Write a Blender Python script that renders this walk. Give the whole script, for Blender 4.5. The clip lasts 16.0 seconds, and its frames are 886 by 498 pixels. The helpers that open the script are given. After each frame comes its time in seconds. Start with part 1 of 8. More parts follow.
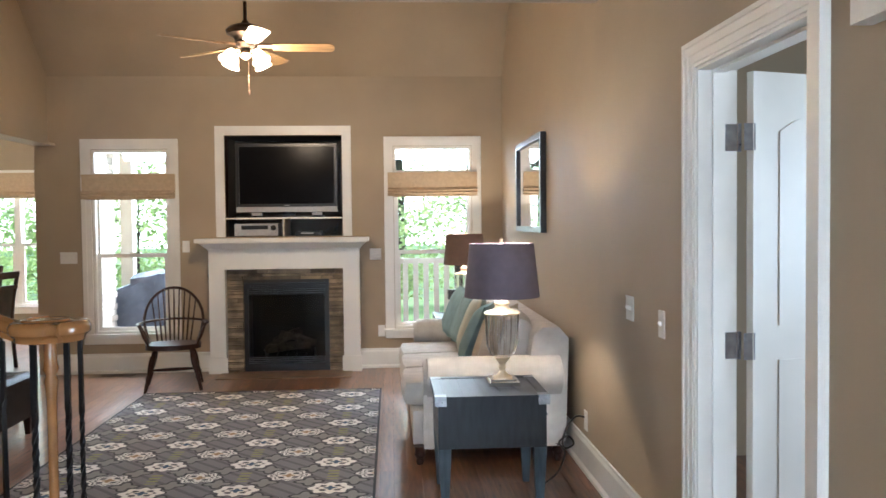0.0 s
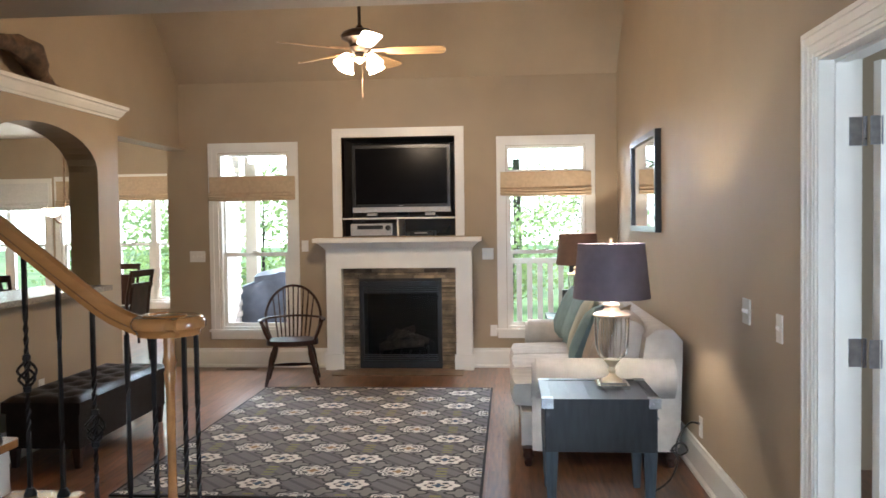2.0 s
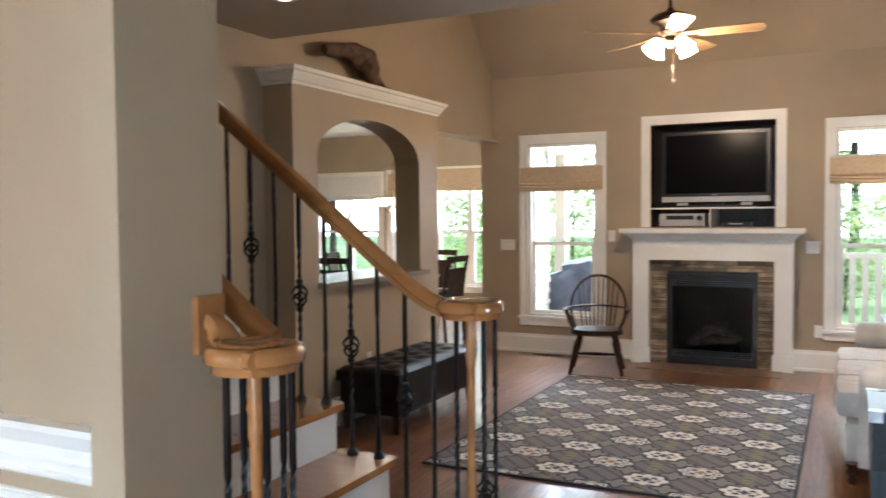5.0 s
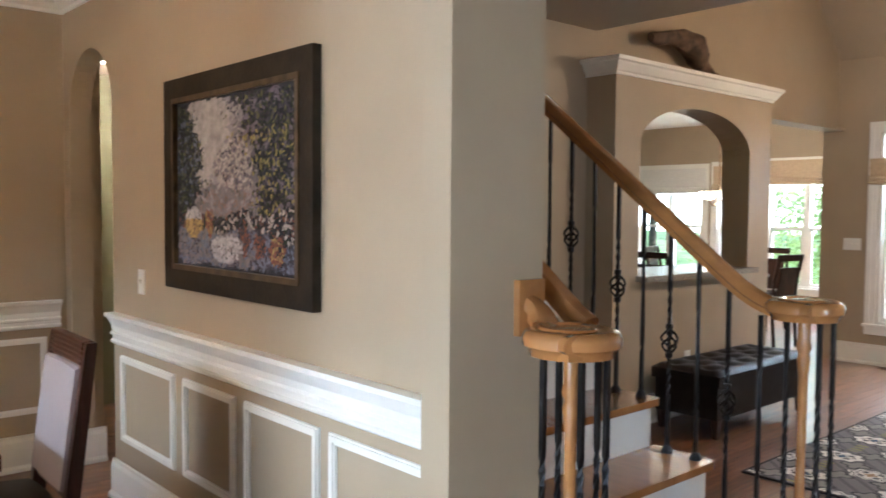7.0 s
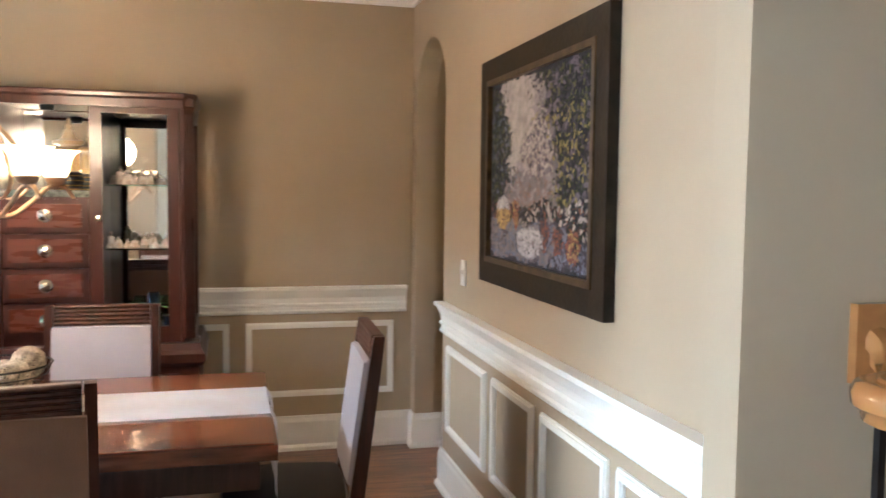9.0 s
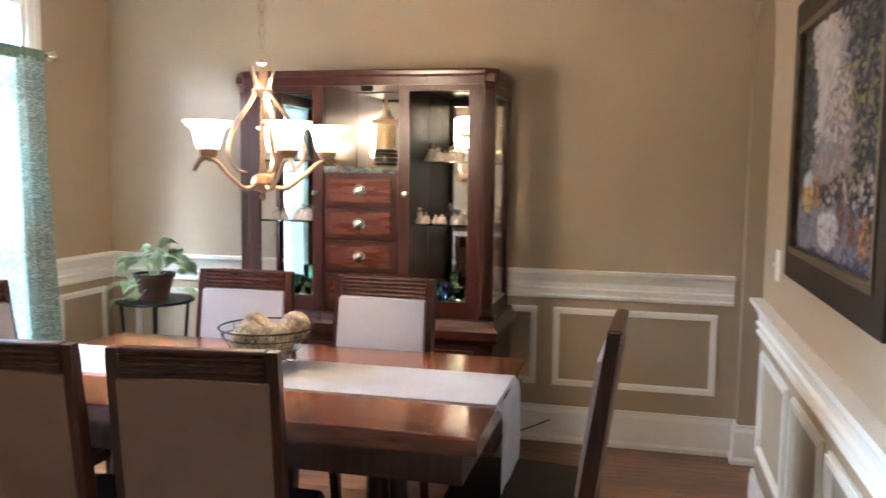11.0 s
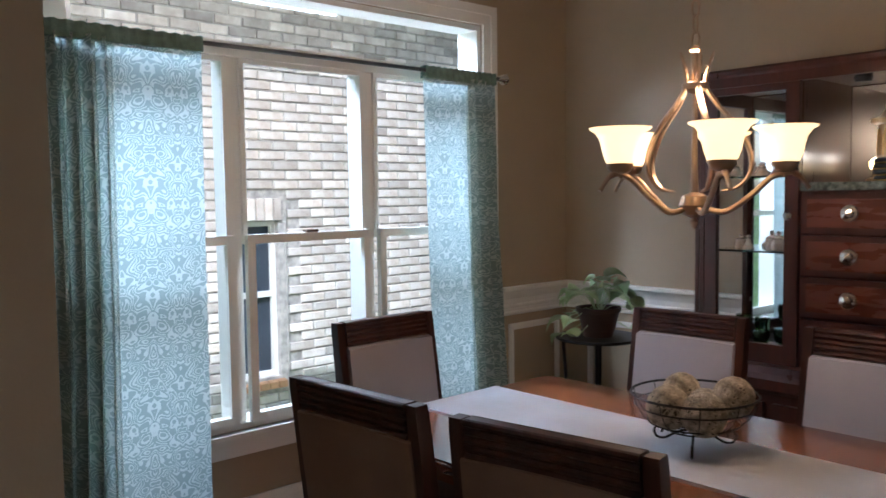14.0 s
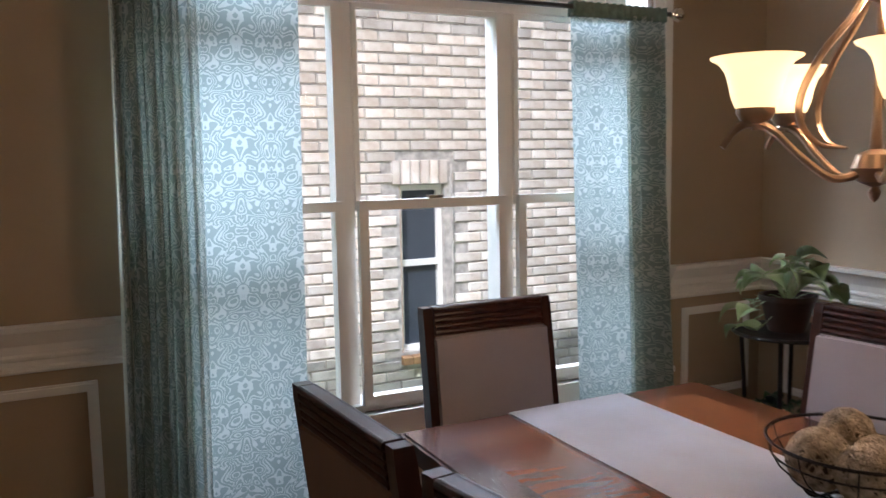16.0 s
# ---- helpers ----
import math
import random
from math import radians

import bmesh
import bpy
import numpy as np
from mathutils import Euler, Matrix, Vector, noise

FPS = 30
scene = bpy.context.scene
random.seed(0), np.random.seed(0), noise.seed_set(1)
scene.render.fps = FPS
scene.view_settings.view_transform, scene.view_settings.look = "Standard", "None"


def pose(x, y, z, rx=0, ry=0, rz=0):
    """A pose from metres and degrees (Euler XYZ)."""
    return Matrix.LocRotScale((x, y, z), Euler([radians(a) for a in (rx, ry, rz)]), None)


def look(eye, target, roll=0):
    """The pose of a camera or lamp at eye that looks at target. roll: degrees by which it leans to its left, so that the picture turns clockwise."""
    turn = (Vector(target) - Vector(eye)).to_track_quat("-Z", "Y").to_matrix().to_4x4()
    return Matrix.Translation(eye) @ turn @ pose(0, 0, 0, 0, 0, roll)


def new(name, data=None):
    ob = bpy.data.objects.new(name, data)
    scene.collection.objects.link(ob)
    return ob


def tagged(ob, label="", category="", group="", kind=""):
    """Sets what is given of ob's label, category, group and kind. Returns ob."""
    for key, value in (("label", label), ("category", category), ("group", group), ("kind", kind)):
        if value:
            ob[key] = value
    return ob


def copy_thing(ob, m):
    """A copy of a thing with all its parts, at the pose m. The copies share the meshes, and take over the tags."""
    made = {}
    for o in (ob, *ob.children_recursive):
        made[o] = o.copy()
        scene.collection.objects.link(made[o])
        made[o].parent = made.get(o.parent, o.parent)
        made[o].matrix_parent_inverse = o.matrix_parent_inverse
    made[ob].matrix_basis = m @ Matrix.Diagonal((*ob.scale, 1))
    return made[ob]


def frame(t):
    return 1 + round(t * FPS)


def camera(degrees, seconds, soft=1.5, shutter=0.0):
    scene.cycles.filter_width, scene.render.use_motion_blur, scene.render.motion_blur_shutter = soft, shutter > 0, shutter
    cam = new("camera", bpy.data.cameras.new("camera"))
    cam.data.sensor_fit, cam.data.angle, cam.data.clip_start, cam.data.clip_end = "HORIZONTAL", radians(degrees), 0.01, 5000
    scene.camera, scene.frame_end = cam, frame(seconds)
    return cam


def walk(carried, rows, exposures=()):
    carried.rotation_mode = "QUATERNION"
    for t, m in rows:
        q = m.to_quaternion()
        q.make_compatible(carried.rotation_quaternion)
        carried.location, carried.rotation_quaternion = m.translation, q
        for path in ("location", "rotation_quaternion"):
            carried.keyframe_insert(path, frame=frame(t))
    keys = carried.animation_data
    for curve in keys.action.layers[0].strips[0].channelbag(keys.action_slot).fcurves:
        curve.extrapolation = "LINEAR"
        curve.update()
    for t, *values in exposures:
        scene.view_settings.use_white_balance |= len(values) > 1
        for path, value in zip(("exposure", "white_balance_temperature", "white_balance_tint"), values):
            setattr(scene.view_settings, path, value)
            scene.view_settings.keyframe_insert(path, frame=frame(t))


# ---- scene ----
cam = camera(56.8, 16.0, shutter=0.5)
METRES, EYE, TILT, LEAN, TURN = 2.8, 1.5, 0.0, 0.0, -3.6
ROWS = [
    (0.0, 0.0, 0.0, 0.0, -0.02, -1.95, 0.61),
    (0.5, 0.0026, 0.0005, 0.0002, 1.91, -1.64, 0.76),
    (1.0, 0.0064, 0.0019, -0.0005, 4.04, -1.51, 0.84),
    (1.5, 0.0122, 0.0033, -0.0, 6.18, -1.58, 0.8),
    (2.0, 0.0204, 0.004, 0.0003, 8.22, -1.88, 0.75),
    (2.5, 0.0196, 0.0054, 0.0006, 9.78, -2.03, 0.93),
    (3.0, 0.0076, 0.0084, -0.0, 11.19, -1.81, 1.47),
    (5.5, 0.0442, 0.0064, 0.0013, 35.96, -2.46, 0.2),
    (6.0, 0.0434, 0.0017, -0.0008, 41.84, -2.31, 0.13),
    (6.5, 0.0442, -0.0006, -0.002, 47.07, -2.44, -0.02),
    (7.0, 0.0386, 0.0073, -0.0042, 51.82, -2.83, -0.46),
    (7.5, 0.0158, 0.0341, -0.0075, 56.97, -3.19, -0.55),
    (8.0, -0.0159, 0.0675, -0.0029, 63.37, -3.5, -0.2),
    (8.5, -0.0388, 0.1094, -0.0039, 71.11, -3.71, -0.3),
    (9.0, -0.0507, 0.1721, -0.0019, 79.07, -3.9, -0.68),
    (11.5, -0.2105, 0.3656, -0.0113, 113.81, -5.31, -0.6),
    (12.0, -0.248, 0.3653, -0.0085, 120.02, -4.85, -0.39),
    (12.5, -0.2793, 0.3579, -0.0097, 125.24, -4.34, 0.1),
    (13.0, -0.325, 0.3482, -0.01, 130.87, -3.53, -0.08),
    (13.5, -0.3648, 0.329, -0.0141, 137.17, -3.13, 0.2),
    (14.0, -0.4072, 0.2972, -0.0153, 141.34, -3.78, 0.75),
    (14.5, -0.4504, 0.274, -0.0183, 144.33, -4.78, 1.26),
    (15.0, -0.5165, 0.2633, -0.0168, 149.65, -5.51, 0.85),
    (15.5, -0.5694, 0.253, -0.0194, 153.57, -6.1, 0.67),
    (16.0, -0.6225, 0.2216, -0.0183, 157.47, -6.21, 0.98),
]
EXPOSURES = [(0.0, 0.86, 5450, 10), (3.2, 0.88, 5550, 10), (5.5, 0.97, 5450, 11), (7.5, 1.22, 5300, 10), (9.0, 1.5, 5200, 8), (12.5, 1.38, 5050, 8), (13.0, 0.78, 5050, 9), (13.5, 0.10, 5150, 11), (14.2, -0.38, 5250, 15), (16.0, -0.46, 5650, 19)]
walk(cam, [(t, pose(0, 0, EYE, TILT, LEAN, TURN) @ pose(METRES * x, METRES * y, METRES * z, 90 + pitch, roll, yaw)) for t, x, y, z, yaw, pitch, roll in ROWS], EXPOSURES)

# ---- daylight ----
world = bpy.data.worlds.new("sky")
scene.world = world
world.use_nodes = True
wn = world.node_tree.nodes
sky = wn.new("ShaderNodeTexSky")
sky.sky_type = "NISHITA"
sky.sun_disc = False
sky.sun_elevation = radians(45)
sky.sun_rotation = radians(45)
wn["Background"].inputs["Strength"].default_value = 0.15
world.node_tree.links.new(sky.outputs[0], wn["Background"].inputs["Color"])
sun_data = bpy.data.lights.new("sun", "SUN")
sun_data.energy, sun_data.angle, sun_data.color = 5.0, radians(0.6), (1.0, 0.95, 0.88)
sun = new("sun", sun_data)
sun.matrix_world = look((15, 15, 21), (0, 0, 0))


def lamp(name, x, y, z, watts, colour=(1.0, 0.80, 0.56), size=0.03):
    data = bpy.data.lights.new(name, "POINT")
    data.energy, data.color, data.shadow_soft_size = watts, colour, size
    ob = new(name, data)
    ob.location = (x, y, z)
    return ob


def window_light(name, x, y, z, width, height, watts, towards):
    """Sky light that enters by a window."""
    data = bpy.data.lights.new(name, "AREA")
    data.shape, data.size, data.size_y, data.energy, data.color = "RECTANGLE", width, height, watts, (0.84, 0.94, 1.0)
    ob = new(name, data)
    ob.matrix_world = look((x, y, z), (x + towards[0], y + towards[1], z + towards[2]))
    return ob

window_light("sky_light_dining", -3.02, -3.0, 2.9, 2.0, 0.9, 380, (0, 1, -0.8))
window_light("sky_light_living_a", -2.6, 9.4, 2.6, 0.9, 0.9, 110, (0, -1, -0.7))
window_light("sky_light_living_b", 0.43, 9.4, 2.6, 0.9, 0.9, 120, (0, -1, -0.7))
window_light("sky_light_nook", -5.6, 12.3, 2.8, 3.6, 0.9, 420, (0, -1, -0.7))
window_light("sky_light_entry", -0.05, -2.35, 1.2, 0.9, 2.2, 58, (0, 1, 0))
# Added fill for the open door; the bedroom has no window in view.
window_light("fill_light_bedroom", 4.28, 1.9, 1.5, 1.3, 1.2, 46, (-1, 0, 0))
lamp("fan_bulb", -1.05, 6.2, 2.58, 56, (1.0, 0.70, 0.42), size=0.16)
lamp("chandelier_bulb", -3.10, -0.295, 1.76, 36, (1.0, 0.65, 0.36), size=0.12)
lamp("lamp_bulb_near", 0.60, 4.45, 1.25, 17, size=0.022)
lamp("lamp_bulb_far", 0.70, 7.82, 1.25, 14, size=0.022)
lamp("cabinet_bulb", -4.65, -0.40, 1.60, 0.6, size=0.02)
lamp("nook_bulb", -5.0, 9.0, 1.85, 90)
lamp("hall_bulb", -5.4, 2.3, 2.3, 22)

# ---- materials ----
def mat(name, colour, rough=0.6, metal=0.0, scale=8.0, vary=0.12, bump=0.1, bump_scale=60.0, stretch=(1, 1, 1), per_object=0.0, coat=0.0, second=None, spec=0.5):
    """A surface with variation at two scales and fine relief."""
    m = bpy.data.materials.new(name)
    m.use_nodes = True
    nt = m.node_tree
    N, L = nt.nodes, nt.links
    b = N["Principled BSDF"]
    b.inputs["Roughness"].default_value = rough
    b.inputs["Metallic"].default_value = metal
    b.inputs["Coat Weight"].default_value = coat
    b.inputs["Coat Roughness"].default_value = 0.12
    b.inputs["Specular IOR Level"].default_value = spec
    co = N.new("ShaderNodeTexCoord")
    mp = N.new("ShaderNodeMapping")
    mp.inputs["Scale"].default_value = stretch
    L.new(co.outputs["Object"], mp.inputs["Vector"])
    n1 = N.new("ShaderNodeTexNoise")
    n1.inputs["Scale"].default_value, n1.inputs["Detail"].default_value = scale, 6
    L.new(mp.outputs[0], n1.inputs["Vector"])
    n2 = N.new("ShaderNodeTexNoise")
    n2.inputs["Scale"].default_value, n2.inputs["Detail"].default_value = bump_scale, 4
    L.new(mp.outputs[0], n2.inputs["Vector"])
    mix = N.new("ShaderNodeMix")
    mix.data_type = "RGBA"
    dark = second or tuple(c * (1 - vary * 2) for c in colour)
    light = colour if second else tuple(min(1, c * (1 + vary)) for c in colour)
    mix.inputs["A"].default_value = (*dark, 1)
    mix.inputs["B"].default_value = (*light, 1)
    ramp = N.new("ShaderNodeMapRange")
    ramp.inputs["From Min"].default_value, ramp.inputs["From Max"].default_value = 0.3, 0.7
    L.new(n1.outputs["Fac"], ramp.inputs["Value"])
    L.new(ramp.outputs[0], mix.inputs["Factor"])
    out = mix.outputs["Result"]
    if per_object:
        info = N.new("ShaderNodeObjectInfo")
        hsv = N.new("ShaderNodeHueSaturation")
        mr = N.new("ShaderNodeMapRange")
        mr.inputs["To Min"].default_value, mr.inputs["To Max"].default_value = 1 - per_object, 1 + per_object
        L.new(info.outputs["Random"], mr.inputs["Value"])
        L.new(mr.outputs[0], hsv.inputs["Value"])
        L.new(out, hsv.inputs["Color"])
        out = hsv.outputs["Color"]
    L.new(out, b.inputs["Base Color"])
    rr = N.new("ShaderNodeMapRange")
    rr.inputs["To Min"].default_value, rr.inputs["To Max"].default_value = max(0.02, rough * 0.82), min(1, rough * 1.15)
    L.new(n1.outputs["Fac"], rr.inputs["Value"])
    L.new(rr.outputs[0], b.inputs["Roughness"])
    if bump:
        bp = N.new("ShaderNodeBump")
        bp.inputs["Strength"].default_value, bp.inputs["Distance"].default_value = bump, 0.004
        L.new(n2.outputs["Fac"], bp.inputs["Height"])
        L.new(bp.outputs[0], b.inputs["Normal"])
    return m


def glow(name, colour, strength, base=(0.9, 0.88, 0.82)):
    m = mat(name, base, 0.4, vary=0.03, bump=0.0)
    b = m.node_tree.nodes["Principled BSDF"]
    b.inputs["Emission Color"].default_value = (*colour, 1)
    b.inputs["Emission Strength"].default_value = strength
    return m


def glass_mat(name, colour=(1, 1, 1), rough=0.0, ior=1.45):
    m = bpy.data.materials.new(name)
    m.use_nodes = True
    b = m.node_tree.nodes["Principled BSDF"]
    b.inputs["Base Color"].default_value = (*colour, 1)
    b.inputs["Roughness"].default_value = rough
    b.inputs["IOR"].default_value = ior
    b.inputs["Transmission Weight"].default_value = 1.0
    return m


WALL = mat("beige_wall_paint", (0.37, 0.29, 0.192), 0.62, scale=1.6, vary=0.05, bump=0.06, bump_scale=180)
CEIL = mat("ceiling_paint", (0.42, 0.36, 0.28), 0.8, scale=1.5, vary=0.04, bump=0.08, bump_scale=120)
KITCHEN = mat("grey_green_paint", (0.36, 0.36, 0.27), 0.7, scale=2, vary=0.05, bump=0.05, bump_scale=150)
WHITE = mat("white_trim_paint", (0.78, 0.76, 0.70), 0.38, scale=3, vary=0.04, bump=0.03, bump_scale=90)
PLANK = mat("red_brown_floor_plank", (0.19, 0.085, 0.04), 0.3, scale=5, vary=0.28, bump=0.06, bump_scale=40, stretch=(9, 0.9, 9), per_object=0.28, coat=0.35)
OAK = mat("honey_oak", (0.34, 0.15, 0.045), 0.2, scale=2.5, vary=0.09, bump=0.05, bump_scale=40, stretch=(1.2, 8, 8), coat=0.5)
CHAIRWOOD = mat("espresso_cherry_wood", (0.045, 0.014, 0.008), 0.32, scale=4, vary=0.3, bump=0.04, bump_scale=40, stretch=(8, 8, 1), coat=0.06, spec=0.28)
CHERRY = mat("dark_cherry_wood", (0.046, 0.0115, 0.006), 0.3, scale=4, vary=0.16, bump=0.04, bump_scale=40, stretch=(8, 8, 1), coat=0.12, spec=0.4)
DARKWOOD = mat("espresso_wood", (0.035, 0.014, 0.009), 0.33, scale=5, vary=0.3, bump=0.04, bump_scale=50, stretch=(8, 8, 1), coat=0.06, spec=0.3)
IRON = mat("black_wrought_iron", (0.018, 0.016, 0.015), 0.45, metal=0.6, scale=20, vary=0.3, bump=0.1, bump_scale=90)
LEATHER = mat("black_brown_leather", (0.012, 0.008, 0.007), 0.42, scale=10, vary=0.25, bump=0.35, bump_scale=170, spec=0.18)
# Taupe leather, with the window's sheen put into a paler colour.
TAUPE = mat("sheen_paled_taupe_leather", (0.34, 0.308, 0.32), 0.36, scale=7, vary=0.03, bump=0.1, bump_scale=190)
BACKCLOTH = mat("tan_back_cloth", (0.20, 0.125, 0.088), 0.7, scale=9, vary=0.08, bump=0.3, bump_scale=300)
FABRIC = mat("cream_upholstery", (0.56, 0.53, 0.49), 0.92, scale=12, vary=0.07, bump=0.4, bump_scale=420)
CHROME = mat("polished_nickel", (0.8, 0.76, 0.7), 0.12, metal=1.0, scale=6, vary=0.05, bump=0.0)
BRONZE = mat("brushed_champagne_bronze", (0.42, 0.29, 0.19), 0.3, metal=1.0, scale=12, vary=0.15, bump=0.05)
BLACK = mat("black_plastic", (0.012, 0.012, 0.013), 0.3, scale=10, vary=0.1, bump=0.0)
NICKEL = mat("satin_gold_nickel", (0.86, 0.76, 0.58), 0.3, metal=0.65, scale=6, vary=0.05, bump=0.0)
GLASS = glass_mat("clear_window_glass", ior=1.1)
CLEAR = glass_mat("clear_glass", ior=1.45)

# ---- mesh helpers ----
def part(name, bm, material, parent=None, label="", smooth=False, bevel=0.0, seg=2):
    if bevel:
        sharp = [e for e in bm.edges if len(e.link_faces) == 2 and e.calc_face_angle(0) > 0.6]
        if sharp:
            bmesh.ops.bevel(bm, geom=sharp, offset=bevel, segments=seg, profile=0.5, affect="EDGES", clamp_overlap=True)
    bmesh.ops.recalc_face_normals(bm, faces=bm.faces)
    me = bpy.data.meshes.new(name)
    if smooth:
        for f in bm.faces:
            f.smooth = True
        for e in bm.edges:
            if len(e.link_faces) == 2 and e.calc_face_angle(0) > 0.7:
                e.smooth = False
    bm.to_mesh(me)
    bm.free()
    me.materials.append(material)
    ob = new(name, me)
    if parent is not None:
        ob.parent = parent
    if label:
        ob["label"] = label
    return ob


def thing(name, label, category, group="", m=None):
    ob = new(name)
    ob.empty_display_size = 0.1
    if m is not None:
        ob.matrix_basis = m
    return tagged(ob, label, category, group)


def box(bm, x0, x1, y0, y1, z0, z1):
    v = [bm.verts.new((x, y, z)) for x in (x0, x1) for y in (y0, y1) for z in (z0, z1)]
    for f in ((0, 1, 3, 2), (4, 6, 7, 5), (0, 4, 5, 1), (2, 3, 7, 6), (0, 2, 6, 4), (1, 5, 7, 3)):
        bm.faces.new([v[i] for i in f])
    return v


def boxes(*rows):
    bm = bmesh.new()
    for r in rows:
        box(bm, *r)
    return bm


def hexa(bm, bottom, top):
    """A block between two quads."""
    b = [bm.verts.new(p) for p in bottom]
    t = [bm.verts.new(p) for p in top]
    bm.faces.new(b[::-1])
    bm.faces.new(t)
    for i in range(4):
        j = (i + 1) % 4
        bm.faces.new((b[i], b[j], t[j], t[i]))


def prism(bm, outline, axis, a, c):
    """An outline of two coordinates, extruded from a to c along an axis."""
    def place(p, h):
        return {"x": (h, p[0], p[1]), "y": (p[0], h, p[1]), "z": (p[0], p[1], h)}[axis]
    lo = [bm.verts.new(place(p, a)) for p in outline]
    hi = [bm.verts.new(place(p, c)) for p in outline]
    bm.faces.new(lo)
    bm.faces.new(hi[::-1])
    n = len(outline)
    for i in range(n):
        j = (i + 1) % n
        bm.faces.new((lo[i], hi[i], hi[j], lo[j]))


def lathe(bm, profile, x=0, y=0, z=0, n=20, m=None, caps=True):
    """A turned shape: (radius, height) pairs round a vertical axis."""
    rings = []
    for r, h in profile:
        ring = []
        for i in range(n):
            a = 2 * math.pi * i / n
            p = Vector((x + r * math.cos(a), y + r * math.sin(a), z + h))
            ring.append(bm.verts.new(m @ p if m else p))
        rings.append(ring)
    for a, b in zip(rings, rings[1:]):
        for i in range(n):
            j = (i + 1) % n
            bm.faces.new((a[i], a[j], b[j], b[i]))
    if caps and profile[0][0] > 0.0005:
        bm.faces.new(rings[0][::-1])
    if caps and profile[-1][0] > 0.0005:
        bm.faces.new(rings[-1])


def tube(bm, pts, radius, n=8, squash=1.0, close=True):
    """A rod along points; radius may be a list."""
    pts = [Vector(p) for p in pts]
    rad = radius if isinstance(radius, (list, tuple)) else [radius] * len(pts)
    rings = []
    side = None
    for i, p in enumerate(pts):
        d = (pts[min(i + 1, len(pts) - 1)] - pts[max(i - 1, 0)]).normalized()
        if side is None:
            side = d.cross(Vector((0, 0, 1)))
            if side.length < 0.05:
                side = d.cross(Vector((1, 0, 0)))
        side = (side - d * side.dot(d)).normalized()
        up = side.cross(d)
        rings.append([bm.verts.new(p + (side * math.cos(2 * math.pi * k / n) + up * math.sin(2 * math.pi * k / n) * squash) * rad[i]) for k in range(n)])
    for a, b in zip(rings, rings[1:]):
        for k in range(n):
            j = (k + 1) % n
            bm.faces.new((a[k], a[j], b[j], b[k]))
    if close:
        bm.faces.new(rings[0][::-1])
        bm.faces.new(rings[-1])


def curve(points, n=8):
    """A smooth line through points."""
    P = [Vector(p) for p in points]
    out = []
    for i in range(len(P) - 1):
        p0, p1, p2, p3 = P[max(i - 1, 0)], P[i], P[i + 1], P[min(i + 2, len(P) - 1)]
        for k in range(n):
            t = k / n
            out.append(0.5 * ((2 * p1) + (p2 - p0) * t + (2 * p0 - 5 * p1 + 4 * p2 - p3) * t * t + (3 * p1 - p0 - 3 * p2 + p3) * t ** 3))
    out.append(P[-1])
    return out


def cushion(bm, cx, cy, cz, sx, sy, sz, n=8, puff=0.5):
    """A soft block: a cube whose sides swell."""
    verts = {}
    def vert(i, j, k):
        key = (i, j, k)
        if key not in verts:
            u, v, w = 2 * i / n - 1, 2 * j / n - 1, 2 * k / n - 1
            ru = 1 - 0.5 * puff * 0.3 * (v * v + w * w)
            rv = 1 - 0.5 * puff * 0.3 * (u * u + w * w)
            rw = 1 - puff * 0.5 * (u * u + v * v) * 0.7
            verts[key] = bm.verts.new((cx + sx / 2 * u * ru, cy + sy / 2 * v * rv, cz + sz / 2 * w * rw))
        return verts[key]
    for a in range(n):
        for b in range(n):
            for c in (0, n):
                bm.faces.new((vert(a, b, c), vert(a + 1, b, c), vert(a + 1, b + 1, c), vert(a, b + 1, c)))
                bm.faces.new((vert(a, c, b), vert(a + 1, c, b), vert(a + 1, c, b + 1), vert(a, c, b + 1)))
                bm.faces.new((vert(c, a, b), vert(c, a + 1, b), vert(c, a + 1, b + 1), vert(c, a, b + 1)))


def wall(name, axis, at, thick, a0, a1, z0, z1, holes=(), material=None, arch=()):
    """A wall with through openings. axis: the way it runs; at: its face; thick: signed depth behind the face. holes: (a0, a1, z0, z1); an arch hole's top is a half ellipse of the given rise."""
    cuts = sorted({a0, a1, *(h[0] for h in holes), *(h[1] for h in holes)})
    bm = bmesh.new()
    def put(p0, p1, q0, q1):
        lo, hi = min(at, at + thick), max(at, at + thick)
        box(bm, *((p0, p1, lo, hi) if axis == "x" else (lo, hi, p0, p1)), q0, q1)
    for p0, p1 in zip(cuts, cuts[1:]):
        mid = (p0 + p1) / 2
        here = sorted((h[2], h[3]) for h in holes if h[0] < mid < h[1])
        z = z0
        for lo, hi in here:
            if lo > z + 1e-6:
                put(p0, p1, z, lo)
            z = hi
        if z < z1 - 1e-6:
            put(p0, p1, z, z1)
    for p0, p1, spring, top in arch:
        n = 20
        for side in (0, 1):
            pts = []
            for i in range(n // 2 + 1):
                ang = math.pi * (i if side == 0 else n - i) / n
                pts.append(((p0 + p1) / 2 - (p1 - p0) / 2 * math.cos(ang), spring + (top - spring) * math.sin(ang)))
            corner = (p0 if side == 0 else p1, top)
            for u, v in zip(pts, pts[1:]):
                tri = [corner, u, v]
                lo = [bm.verts.new((p, at, q) if axis == "x" else (at, p, q)) for p, q in tri]
                hi = [bm.verts.new((p, at + thick, q) if axis == "x" else (at + thick, p, q)) for p, q in tri]
                bm.faces.new(lo)
                bm.faces.new(hi[::-1])
                bm.faces.new((lo[1], hi[1], hi[2], lo[2]))
    bmesh.ops.remove_doubles(bm, verts=bm.verts, dist=0.0001)
    ob = part(name, bm, material or WALL)
    return tagged(ob, kind="structure")


